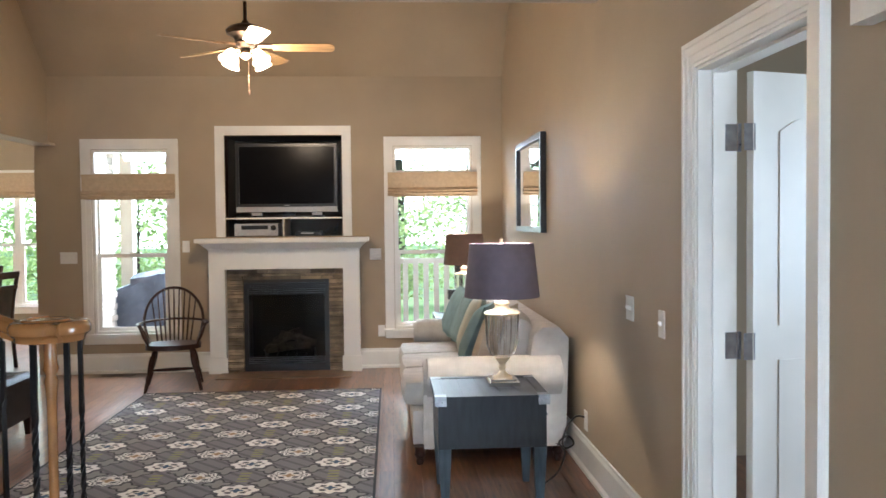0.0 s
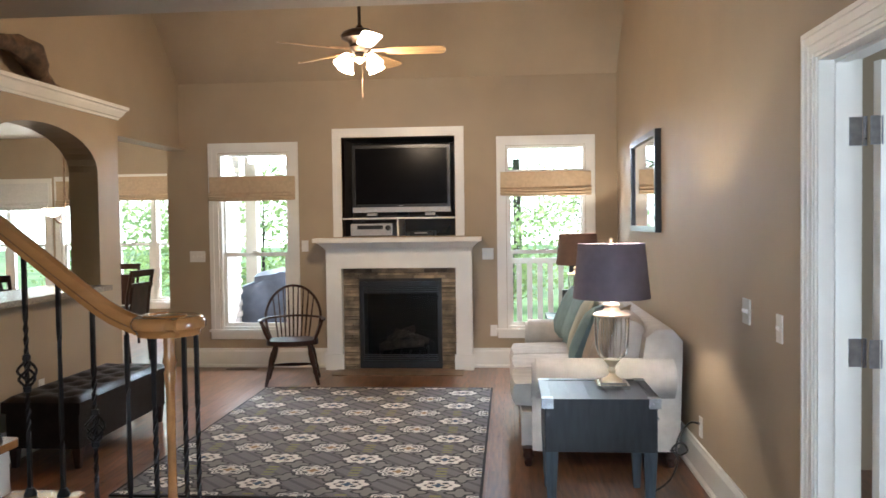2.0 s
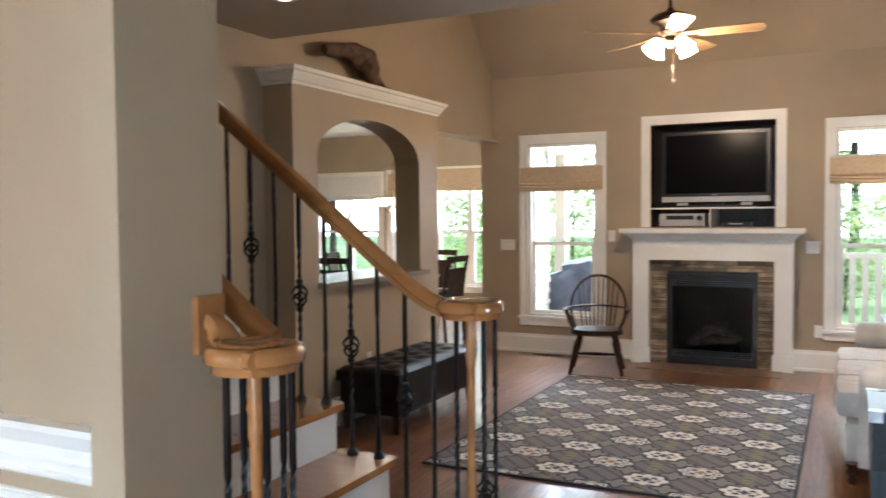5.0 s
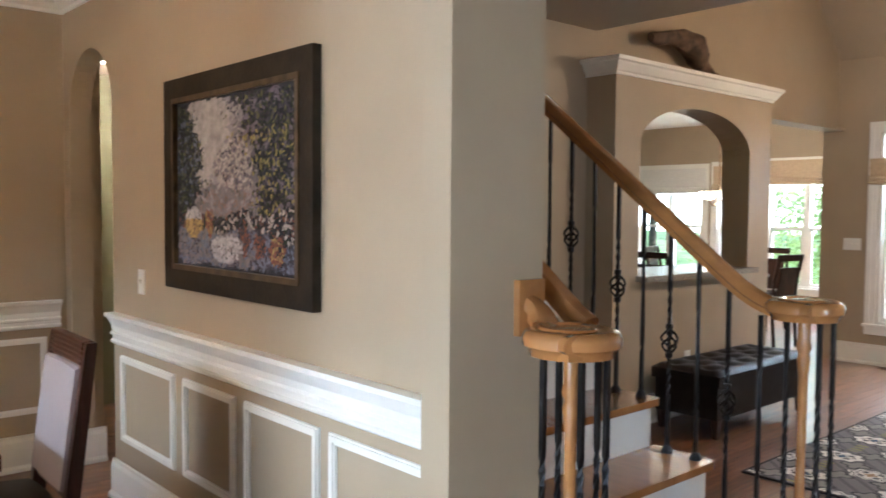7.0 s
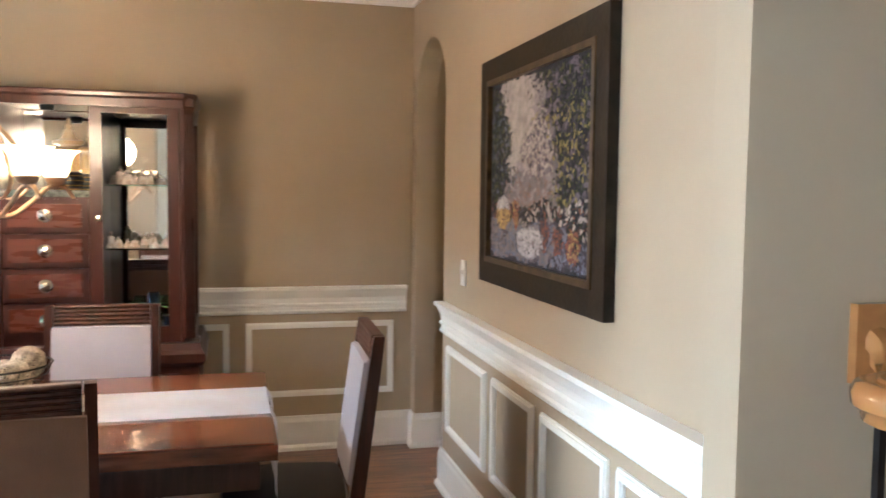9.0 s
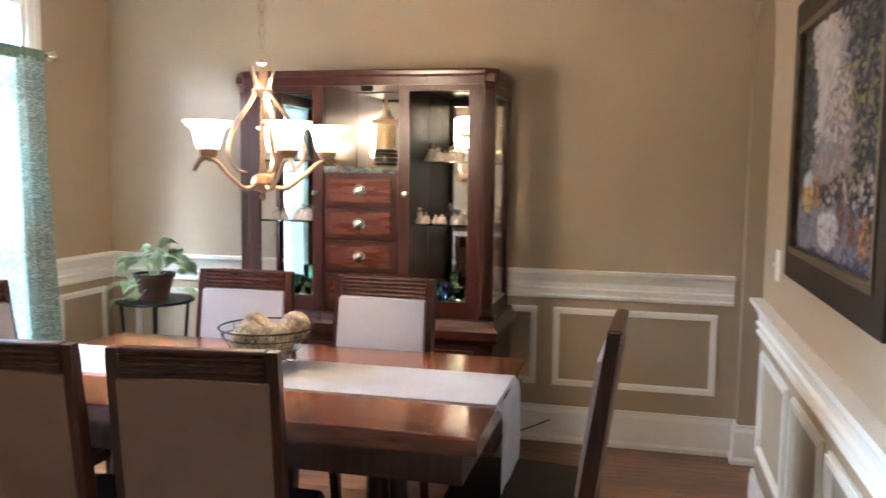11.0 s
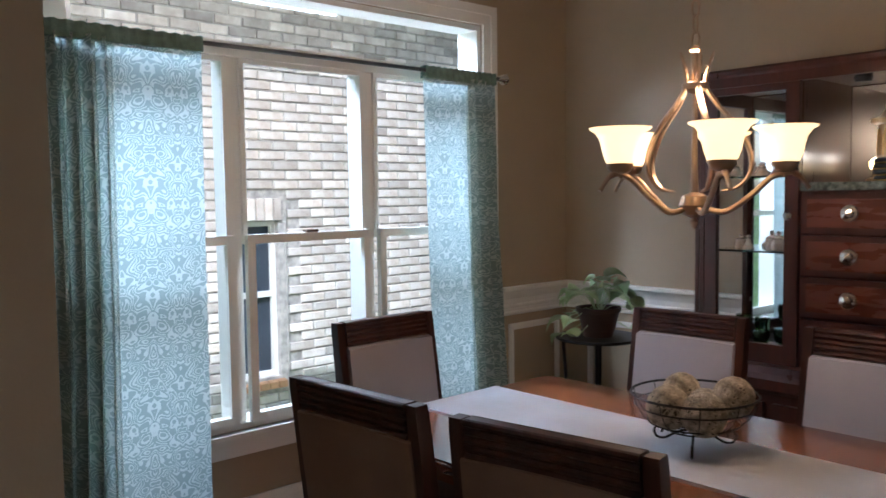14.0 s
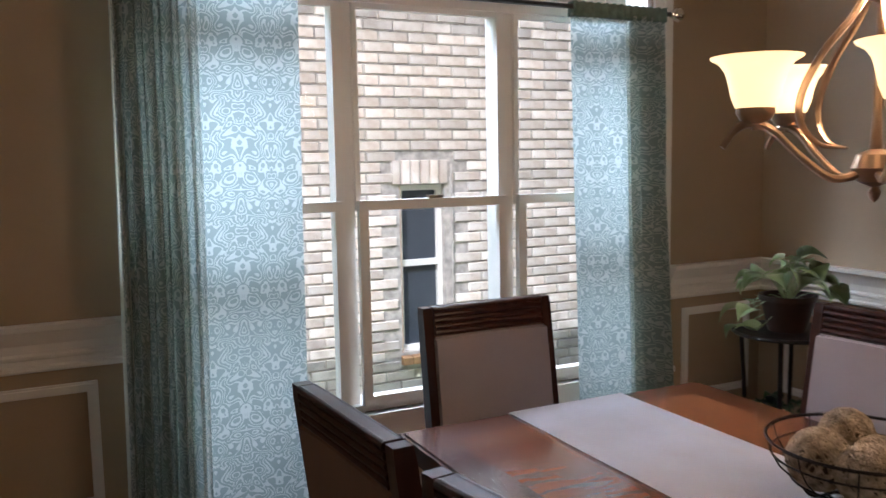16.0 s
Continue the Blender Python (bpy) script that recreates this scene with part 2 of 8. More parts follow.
def moulding(name, profile, path, material, parent=None, kind="structure"):
    """A profile of (out, up) run along a plan path of (x, y, z); out is to the right of the way."""
    bm = bmesh.new()
    P = [Vector(p) for p in path]
    rings = []
    for i, p in enumerate(P):
        d0 = (P[i] - P[i - 1]).normalized() if i else None
        d1 = (P[i + 1] - P[i]).normalized() if i < len(P) - 1 else None
        d0, d1 = d0 or d1, d1 or d0
        r0, r1 = Vector((d0.y, -d0.x, 0)), Vector((d1.y, -d1.x, 0))
        out = (r0 + r1).normalized()
        out /= max(0.3, out.dot(r0))
        rings.append([bm.verts.new(p + out * o + Vector((0, 0, u))) for o, u in profile])
    n = len(profile)
    for a, b in zip(rings, rings[1:]):
        for k in range(n):
            j = (k + 1) % n
            bm.faces.new((a[k], a[j], b[j], b[k]))
    bm.faces.new(rings[0])
    bm.faces.new(rings[-1][::-1])
    ob = part(name, bm, material, parent)
    return tagged(ob, kind=kind) if parent is None else ob

# ---- the shell ----
CEILING, VAULT = 2.70, 4.70
LX, RX = -3.40, 1.15           # the living room's side walls
FY = 8.42                      # the fireplace wall
DX, DY, WY = -4.84, 1.53, -2.16  # the dining room's cabinet, painting and window walls

wall("wall_fireplace", "x", FY, 0.16, LX - 0.14, RX + 0.14, 0, VAULT, [(-2.985, -2.235, 0.40, 2.25), (0.03, 0.83, 0.40, 2.27), (-1.67, -0.495, 1.36, 2.385), (-1.50, -0.63, 0.02, 0.90)])
wall("wall_right", "y", RX, 0.14, -2.32, FY, 0, VAULT, [(2.19, 3.01, 0, 2.06)])
wall("wall_left_upper", "y", LX, -0.14, 1.66, FY, 0, VAULT, [(6.57, FY, 0, 2.31), (4.50, 6.50, 0.98, 2.36)])
wall("wall_bar", "y", -3.16, -0.238, 4.44, 6.56, 0, 2.38, [(4.72, 6.22, 1.0, 2.23)], arch=[(4.72, 6.22, 1.93, 2.23)])
wall("wall_painting", "x", DY, 0.12, DX - 0.12, -1.495, 0, CEILING, [(-4.74, -4.09, 0, 2.32)], arch=[(-4.74, -4.09, 2.0, 2.32)])
wall("wall_foyer_end", "y", -1.387, -0.108, 1.376, 1.72, 0, CEILING)
wall("wall_foyer_header", "y", -1.387, -0.108, -0.175, 1.376, 2.5, CEILING)
wall("wall_foyer_front_end", "y", -1.30, -0.11, WY, -0.175, 0, CEILING)
wall("wall_stair_near", "x", 1.66, 0.06, -6.0, -1.495, 0, 4.7, [(-4.80, -4.03, 0, 2.34)])
wall("wall_cabinet", "y", DX, -0.12, WY, DY, 0, CEILING)
wall("wall_windows", "x", WY, -0.16, DX - 0.12, RX + 0.14, 0, CEILING, [(-4.15, -2.06, 0.49, 2.33), (-0.55, 0.45, 0.0, 2.35)])
OLIVE = mat("olive_hall_paint", (0.20, 0.19, 0.11), 0.65, scale=2, vary=0.06, bump=0.05, bump_scale=150)
wall("wall_hall_back", "x", 3.3, 0.1, -6.2, LX - 0.14, 0, 2.7, material=OLIVE)
wall("wall_hall_side", "y", -6.1, -0.1, 1.6, 3.4, 0, 4.7, material=OLIVE)
wall("wall_over_foyer", "x", 4.53, -0.12, LX, RX, CEILING + 0.1, VAULT)
wall("wall_nook_back", "x", 11.3, 0.16, -8.6, -4.25, 0, 2.9, [(-5.55, -4.45, 0.42, 2.14), (-7.75, -6.58, 0.42, 2.1), (-6.36, -5.95, 0.42, 2.14)])
wall("wall_nook_right", "y", -3.40, 0.13, FY + 0.16, 9.88, 0, 2.9)
bm = bmesh.new()
hexa(bm, [(-3.40, 9.88, 0), (-3.27, 9.88, 0), (-4.22, 11.46, 0), (-4.35, 11.3, 0)], [(-3.40, 9.88, 2.9), (-3.27, 9.88, 2.9), (-4.22, 11.46, 2.9), (-4.35, 11.3, 2.9)])
tagged(part("wall_nook_bay", bm, WALL), kind="structure")
wall("wall_kitchen_side", "y", -8.5, -0.1, 3.4, 11.46, 0, 2.9, material=KITCHEN)
wall("wall_kitchen_near", "x", 3.5, 0.1, -8.6, LX - 0.14, 0, 2.9, material=KITCHEN)
# The opening in the far wall is unseen, added for the bedroom fill lamp.
wall("wall_bedroom_far", "y", 4.2, 0.1, 0.2, 5.0, 0, 2.7, [(1.2, 2.6, 0.9, 2.1)])
wall("wall_bedroom_side", "x", 5.0, 0.1, RX + 0.14, 4.3, 0, 2.7)
wall("wall_bedroom_near", "x", 0.2, -0.1, RX + 0.14, 4.3, 0, 2.7)


def ceiling(name, material, *rows):
    return tagged(part(name, boxes(*rows), material), kind="structure")


ceiling("ceiling_foyer", CEIL, (LX, RX, 1.66, 4.53, CEILING, CEILING + 0.1), (-1.495, RX, WY, 1.66, CEILING, CEILING + 0.1))
ceiling("ceiling_dining", mat("dining_ceiling_paint", (0.46, 0.41, 0.34), 0.85, scale=2, vary=0.03), (DX, -1.495, WY, DY, CEILING, CEILING + 0.1))
ceiling("ceiling_kitchen", mat("kitchen_ceiling_paint", (0.75, 0.74, 0.70), 0.85, scale=2, vary=0.03), (-8.6, LX - 0.14, 3.4, 11.4, 2.78, 2.9), (LX - 0.14, -3.25, FY + 0.16, 11.4, 2.78, 2.9))
ceiling("ceiling_bedroom", CEIL, (RX + 0.14, 4.3, 0.1, 5.1, 2.6, 2.7))
ceiling("ceiling_hall", CEIL, (-6.2, LX, 1.72, 3.4, 4.6, 4.7), (-6.1, -3.65, 1.72, 3.3, 2.45, 2.55))
bm = bmesh.new()
prism(bm, [(FY + 0.1, 2.93), (FY, 2.98), (6.75, 4.6), (4.3, 4.6), (4.3, 4.75), (6.85, 4.75), (FY + 0.1, 3.2)], "x", LX - 0.1, RX + 0.1)
tagged(part("ceiling_vault", bm, WALL), kind="structure")

# floors
tagged(part("subfloor", boxes((-8.6, 4.3, -2.3, 11.46, -0.2, -0.012)), mat("dark_subfloor", (0.05, 0.025, 0.015), 0.7)), kind="structure")


# ---- trim ----
BASE = [(0, 0), (0.03, 0), (0.03, 0.02), (0.018, 0.035), (0.018, 0.165), (0.012, 0.185), (0.012, 0.2), (0, 0.2)]
RAIL = [(0, 0.795), (0.014, 0.795), (0.02, 0.803), (0.02, 0.812), (0.010, 0.818), (0.010, 0.835), (0.022, 0.841), (0.022, 0.85), (0.012, 0.857), (0.016, 0.885), (0.034, 0.92), (0.04, 0.93), (0.052, 0.934), (0.052, 0.952), (0, 0.952)]
CROWN = [(0, 2.565), (0.016, 2.565), (0.016, 2.585), (0.05, 2.61), (0.085, 2.665), (0.085, 2.685), (0.1, 2.699), (0, 2.699)]
moulding("baseboard", BASE, [(LX, FY, 0), (-1.815, FY, 0)], WHITE)
moulding("baseboard", BASE, [(-0.325, FY, 0), (RX, FY, 0), (RX, 3.117, 0)], WHITE)
moulding("baseboard", BASE, [(RX, 2.083, 0), (RX, WY, 0), (0.56, WY, 0)], WHITE)
moulding("baseboard", BASE, [(-0.66, WY, 0), (-1.30, WY, 0), (-1.30, -0.175, 0), (-1.41, -0.175, 0), (-1.41, WY, 0), (DX, WY, 0), (DX, DY, 0), (-4.74, DY, 0), (-4.74, DY + 0.18, 0)], WHITE)
moulding("baseboard", BASE, [(-4.09, DY + 0.18, 0), (-4.09, DY, 0), (-1.495, DY, 0), (-1.495, 1.376, 0), (-1.387, 1.376, 0), (-1.387, 1.58, 0)], WHITE)
moulding("baseboard", BASE, [(LX, 2.78, 0), (LX, 4.44, 0), (-3.16, 4.44, 0), (-3.16, 6.56, 0), (LX, 6.56, 0)], WHITE)
moulding("baseboard", BASE, [(-8.5, 11.3, 0), (-4.35, 11.3, 0), (-3.4, 9.88, 0), (-3.4, FY + 0.16, 0)], WHITE)
moulding("chair_rail", RAIL, [(-1.41, WY, 0), (-1.95, WY, 0)], WHITE)
moulding("chair_rail", RAIL, [(-4.26, WY, 0), (DX, WY, 0), (DX, DY - 0.035, 0)], WHITE)
moulding("chair_rail", RAIL, [(-4.09, DY, 0), (-1.497, DY, 0)], WHITE)
moulding("crown_moulding", CROWN, [(-1.495, 1.33, 0), (-1.495, WY, 0), (DX, WY, 0), (DX, DY, 0), (-1.495, DY, 0), (-1.495, 1.33, 0)], WHITE)
LEDGE = [(0, 2.375), (0.012, 2.375), (0.014, 2.392), (0.026, 2.4), (0.05, 2.438), (0.056, 2.452), (0.072, 2.46), (0.075, 2.485), (0, 2.485)]
moulding("ledge_crown", LEDGE, [(LX, 4.44, 0), (-3.16, 4.44, 0), (-3.16, 6.56, 0), (LX, 6.56, 0)], WHITE)
tagged(part("plant_ledge", boxes((LX, -3.16, 4.44, 6.56, 2.38, 2.48)), WHITE), kind="structure")
tagged(part("bar_sill", boxes((-3.62, -3.07, 4.70, 6.235, 1.0, 1.04)), mat("speckled_granite", (0.34, 0.30, 0.25), 0.25, scale=70, vary=0.3), bevel=0.006), kind="structure")
tagged(part("nook_ledge", boxes((LX - 0.14, -3.33, 6.57, FY - 0.002, 2.29, 2.312)), WALL), kind="structure")


def panel_frame(name, axis, at, out, a0, a1, z0=0.315, z1=0.745):
    """A wainscot frame of raised moulding on a wall."""
    bm = bmesh.new()
    for w, d in ((0.034, 0.010), (0.020, 0.017)):
        o = (0.034 - w) / 2
        p0, p1, q0, q1 = a0 + o, a1 - o, z0 + o, z1 - o
        lo, hi = min(at, at + out * d), max(at, at + out * d)
        for r in ((p0, p1, q0, q0 + w), (p0, p1, q1 - w, q1), (p0, p0 + w, q0 + w, q1 - w), (p1 - w, p1, q0 + w, q1 - w)):
            box(bm, *((r[0], r[1], lo, hi) if axis == "x" else (lo, hi, r[0], r[1])), r[2], r[3])
    return tagged(part(name, bm, WHITE), kind="structure")


for a0, a1 in ((-3.98, -3.355), (-3.26, -2.795), (-2.715, -2.2), (-2.135, -1.56)):
    panel_frame("panel_moulding", "x", DY, -1, a0, a1)
for a0, a1 in ((-2.0, -1.15), (-1.05, -0.4), (-0.3, 0.48), (0.57, 1.42)):
    panel_frame("panel_moulding", "y", DX, 1, a0, a1)
for a0, a1 in ((-4.76, -4.34), (-1.83, -1.47)):
    panel_frame("panel_moulding", "x", WY, 1, a0, a1)


def casing(x0, x1, z0, z1, y, s, w, bottom=True):
    """A window or door casing round an opening, s: the way into the room."""
    rows = []
    for a, d in ((0.0, 0.014), (0.012, 0.02)):
        lo, hi = min(y, y + s * d), max(y, y + s * d)
        i, o = (0.004, w - 0.0) if a == 0 else (w * 0.55, w - 0.006)
        rows += [(x0 - o, x0 - i, lo, hi, z0, z1 + o), (x1 + i, x1 + o, lo, hi, z0, z1 + o), (x0 - i, x1 + i, lo, hi, z1 + i, z1 + o)]
        if bottom:
            rows += [(x0 - o, x1 + o, lo, hi, z0 - o, z0 - 0.001)]
    return boxes(*rows)


def sash(x0, x1, z0, z1, y0, y1, w):
    return boxes((x0, x1, y0, y1, z0, z0 + w), (x0, x1, y0, y1, z1 - w, z1), (x0, x0 + w, y0, y1, z0 + w, z1 - w), (x1 - w, x1, y0, y1, z0 + w, z1 - w))


def pane(parent, x0, x1, z0, z1, y):
    ob = part("pane", boxes((x0, x1, y - 0.002, y + 0.002, z0, z1)), GLASS, parent)
    ob.visible_shadow = False
    return ob


def window(name, x0, x1, z0, z1, y, s, units, meet, transom=None, w=0.1, apron=True, depth=0.07):
    """A cased window of double-hung units, with a transom light above, if any."""
    win = tagged(part(name, casing(x0, x1, z0, z1, y, s, w), WHITE, bevel=0.003), "white-painted wooden window with double-hung sashes", kind="structure")
    d0, d1 = y - s * 0.005, y - s * 0.15
    lo, hi = min(d0, d1), max(d0, d1)
    top = transom or z1
    rows = [(x0 + 0.0, x1, lo, hi, z0, z0 + 0.025), (x0, x0 + 0.025, lo, hi, z0 + 0.025, z1), (x1 - 0.025, x1, lo, hi, z0 + 0.025, z1), (x0 + 0.025, x1 - 0.025, lo, hi, z1 - 0.025, z1)]
    for a, b in zip(units, units[1:]):
        rows.append((a[1], b[0], lo + 0.03 * (s < 0), hi - 0.03 * (s > 0), z0 + 0.025, top))
    if transom:
        rows.append((x0 + 0.025, x1 - 0.025, lo, hi, transom, transom + 0.06))
    part("window_frame", boxes(*rows), WHITE, win)
    if apron:
        part("window_sill", boxes((x0 - w - 0.01, x1 + w + 0.01, min(y, y + s * 0.045), max(y, y + s * 0.045), z0 - 0.026, z0 - 0.001)), WHITE, win, bevel=0.006)
    ya, yb = y - s * depth, y - s * (depth + 0.035)
    for a, b in units:
        a, b = a + 0.025 * (a == x0), b - 0.025 * (b == x1)
        low = part("lower_sash", sash(a, b, z0 + 0.025, meet + 0.02, min(ya, ya + s * 0.03), max(ya, ya + s * 0.03), 0.036), WHITE, win, bevel=0.003)
        pane(low, a + 0.036, b - 0.036, z0 + 0.061, meet - 0.022, ya + s * 0.015)
        up = part("upper_sash", sash(a, b, meet - 0.02, top, min(yb, yb + s * 0.03), max(yb, yb + s * 0.03), 0.02), WHITE, win, bevel=0.003)
        pane(up, a + 0.02, b - 0.02, meet, top - 0.02, yb + s * 0.015)
        part("sash_lock", boxes(((a + b) / 2 - 0.03, (a + b) / 2 + 0.03, min(ya, ya + s * 0.03), max(ya, ya + s * 0.03), meet + 0.02, meet + 0.032)), CHROME, win, bevel=0.003)
    if transom:
        pane(win, x0 + 0.025, x1 - 0.025, transom + 0.06, z1 - 0.025, ya)
    return win


window("window_1", -2.985, -2.235, 0.40, 2.25, FY, -1, [(-2.985, -2.235)], 1.185, 1.955, 0.105)
window("window_2", 0.03, 0.83, 0.40, 2.27, FY, -1, [(0.03, 0.83)], 1.185, 1.965, 0.098)
window("window_3", -4.15, -2.06, 0.49, 2.33, WY, 1, [(-4.15, -3.454), (-3.396, -2.761), (-2.703, -2.06)], 1.282, 2.03, 0.105, depth=0.015)
window("window_4", -5.55, -4.45, 0.42, 2.14, 11.3, -1, [(-5.55, -5.04), (-4.96, -4.45)], 1.24, None, 0.1)
window("window_5", -7.75, -6.58, 0.42, 2.1, 11.3, -1, [(-7.75, -7.2), (-7.13, -6.58)], 1.24, None, 0.1)
window("window_6", -6.36, -5.95, 0.42, 2.14, 11.3, -1, [(-6.36, -5.95)], 1.24, None, 0.08)

SHADE = mat("tan_roman_shade_cloth", (0.52, 0.40, 0.26), 0.9, scale=30, vary=0.06, bump=0.3, bump_scale=300)


def roman_shade(x0, x1, z0, z1, y, label, material=SHADE):
    """A raised roman shade: a flat fall over stacked folds."""
    t = thing("roman_shade", label, "window shade", "raised roman shades")
    bm = bmesh.new()
    n = 14
    for k, (a, b, out) in enumerate(((z0 + 0.075, z1, 0.03), (z0 + 0.05, z0 + 0.085, 0.05), (z0 + 0.022, z0 + 0.06, 0.06), (z0, z0 + 0.03, 0.055))):
        rows = []
        for i in range(n + 1):
            u = i / n
            sag = -0.012 * math.sin(math.pi * u) * (k > 0) + 0.003 * math.sin(9 * u + k)
            x = x0 + (x1 - x0) * u
            rows.append([bm.verts.new(p) for p in ((x, y - out, a + sag), (x, y - out - 0.01 * (k > 0), (a + b) / 2 + sag), (x, y - 0.022 - out * 0.3, b), (x, y - 0.015, b - 0.004), (x, y - out * 0.6, a + sag + 0.004))])
        for p, q in zip(rows, rows[1:]):
            for j in range(5):
                bm.faces.new((p[j], p[(j + 1) % 5], q[(j + 1) % 5], q[j]))
        bm.faces.new(rows[0])
        bm.faces.new(rows[-1][::-1])
        part("fold" if k else "fall", bm, material, t, smooth=True)
        bm = bmesh.new()
    box(bm, x0, x1, y - 0.04, y - 0.012, z1 - 0.012, z1 + 0.012)
    part("headrail", bm, material, t)
    return t


roman_shade(-3.075, -2.16, 1.755, 1.99, FY, "tan cloth roman shade drawn up under the transom")
roman_shade(-0.03, 0.885, 1.76, 1.99, FY, "tan cloth roman shade drawn up under the transom")
roman_shade(-5.64, -4.37, 1.87, 2.19, 11.3, "tan cloth roman shade over the breakfast nook window")
roman_shade(-6.40, -5.93, 1.80, 2.14, 11.3, "tan cloth roman shade over the narrow nook window")
roman_shade(-7.82, -6.52, 1.76, 2.12, 11.3, "white cloth roman shade over the kitchen window", mat("white_shade_cloth", (0.7, 0.69, 0.66), 0.9, scale=30, vary=0.04, bump=0.3, bump_scale=300))

# front door behind the entry
door = tagged(part("door_2", casing(-0.55, 0.45, 0, 2.35, WY, 1, 0.1, bottom=False), WHITE), "glazed white front door", kind="structure")
part("door_leaf", sash(-0.54, 0.44, 0.01, 2.34, WY - 0.1, WY - 0.06, 0.14), WHITE, door)
pane(door, -0.4, 0.3, 0.15, 2.2, WY - 0.08)

# the open bedroom door
y0, y1, zt = 2.19, 3.01, 2.06
rows = []
for i, o, d in ((0.004, 0.106, 0.012), (0.018, 0.104, 0.017), (0.05, 0.102, 0.022), (0.082, 0.1, 0.028)):
    rows += [(RX - d, RX, y0 - o, y0 - i, 0, zt + o), (RX - d, RX, y1 + i, y1 + o, 0, zt + o), (RX - d, RX, y0 - i, y1 + i, zt + i, zt + o)]
door = tagged(part("door_1", boxes(*rows), WHITE, bevel=0.002), "open white panelled bedroom door in a white cased opening", kind="structure")
part("door_frame", boxes((RX - 0.004, RX + 0.145, y1 - 0.008, y1 + 0.003, 0, zt), (RX - 0.004, RX + 0.145, y0 - 0.003, y0 + 0.008, 0, zt), (RX - 0.004, RX + 0.145, y0 + 0.008, y1 - 0.008, zt - 0.008, zt + 0.003), (RX + 0.05, RX + 0.095, y1 - 0.02, y1 - 0.008, 0, zt - 0.02), (RX + 0.05, RX + 0.095, y0 + 0.008, y0 + 0.02, 0, zt - 0.02), (RX + 0.05, RX + 0.095, y0 + 0.008, y1 - 0.008, zt - 0.02, zt - 0.008)), WHITE, door)
leaf = part("door_leaf", boxes((0.0, 0.80, -0.0175, 0.0175, 0.01, 2.03)), WHITE, door, bevel=0.002)
leaf.matrix_basis = pose(RX + 0.186, y1 - 0.03, 0.012, 0, 0, 17)
for z0, z1 in ((0.2, 0.95), (1.08, 1.86)):
    for x0, x1 in ((0.12, 0.36), (0.44, 0.68)):
        bm = bmesh.new()
        n = 12
        top = [(x0 + (x1 - x0) * i / n, z1 - (0.05 * (1 - math.sin(math.pi * i / n)) if z0 > 1 else 0)) for i in range(n + 1)]
        loop = [(x0, z0), (x1, z0)] + top[::-1]
        prism(bm, loop, "y", -0.0225, -0.0165)
        part("door_panel", bm, WHITE, leaf, bevel=0.004)
for z in (0.28, 1.02, 1.80):
    bm = bmesh.new()
    box(bm, RX + 0.100, RX + 0.144, y1 - 0.0115, y1 - 0.008, z - 0.05, z + 0.05)
    lathe(bm, [(0.007, -0.052), (0.007, 0.052)], RX + 0.152, y1 - 0.014, z, 10)
    box(bm, RX + 0.158, RX + 0.2, y1 - 0.046, y1 - 0.042, z - 0.05, z + 0.05)
    part("hinge", bm, mat("steel_hinge", (0.35, 0.37, 0.42), 0.3, metal=1.0, scale=30) if z == 0.28 else bpy.data.materials["steel_hinge"], door)

# ---- fireplace ----
fire = tagged(part("fireplace", boxes((-1.815, -1.655, 8.25, FY, 0, 1.04), (-0.488, -0.325, 8.25, FY, 0, 1.04), (-1.815, -0.325, 8.25, FY, 1.04, 1.26)), WHITE, bevel=0.004), "white wooden mantelpiece with stacked stone surround and black gas firebox", "fireplace")
MANT = [(0, 1.235), (0.012, 1.235), (0.015, 1.25), (0.03, 1.262), (0.055, 1.285), (0.07, 1.298), (0.075, 1.31), (0, 1.31)]
moulding("bed_moulding", MANT, [(-1.815, FY, 0), (-1.815, 8.25, 0), (-0.325, 8.25, 0), (-0.325, FY, 0)], WHITE, fire)
part("mantel_shelf", boxes((-1.915, -0.225, 8.09, FY, 1.31, 1.35)), WHITE, fire, bevel=0.006)
rows = [(-1.83, -1.64, 8.238, 8.2495, 0, 0.16), (-0.503, -0.31, 8.238, 8.2495, 0, 0.16), (-1.67, -1.655, 8.24, 8.2495, 0.16, 1.055), (-0.488, -0.473, 8.24, 8.2495, 0.16, 1.055), (-1.655, -0.488, 8.24, 8.2495, 1.04, 1.055)]
part("surround_trim", boxes(*rows), WHITE, fire, bevel=0.003)
random.seed(4)
STONE = mat("ledge_stone", (0.26, 0.20, 0.13), 0.8, scale=9, vary=0.3, bump=0.7, bump_scale=45, per_object=0.5)
part("mortar_backing", boxes((-1.655, -1.49, 8.345, 8.4, 0.0, 1.04), (-0.638, -0.488, 8.345, 8.4, 0, 1.04), (-1.49, -0.638, 8.345, 8.4, 0.9, 1.04)), mat("dark_mortar", (0.06, 0.05, 0.04), 0.9), fire)
z = 0.0
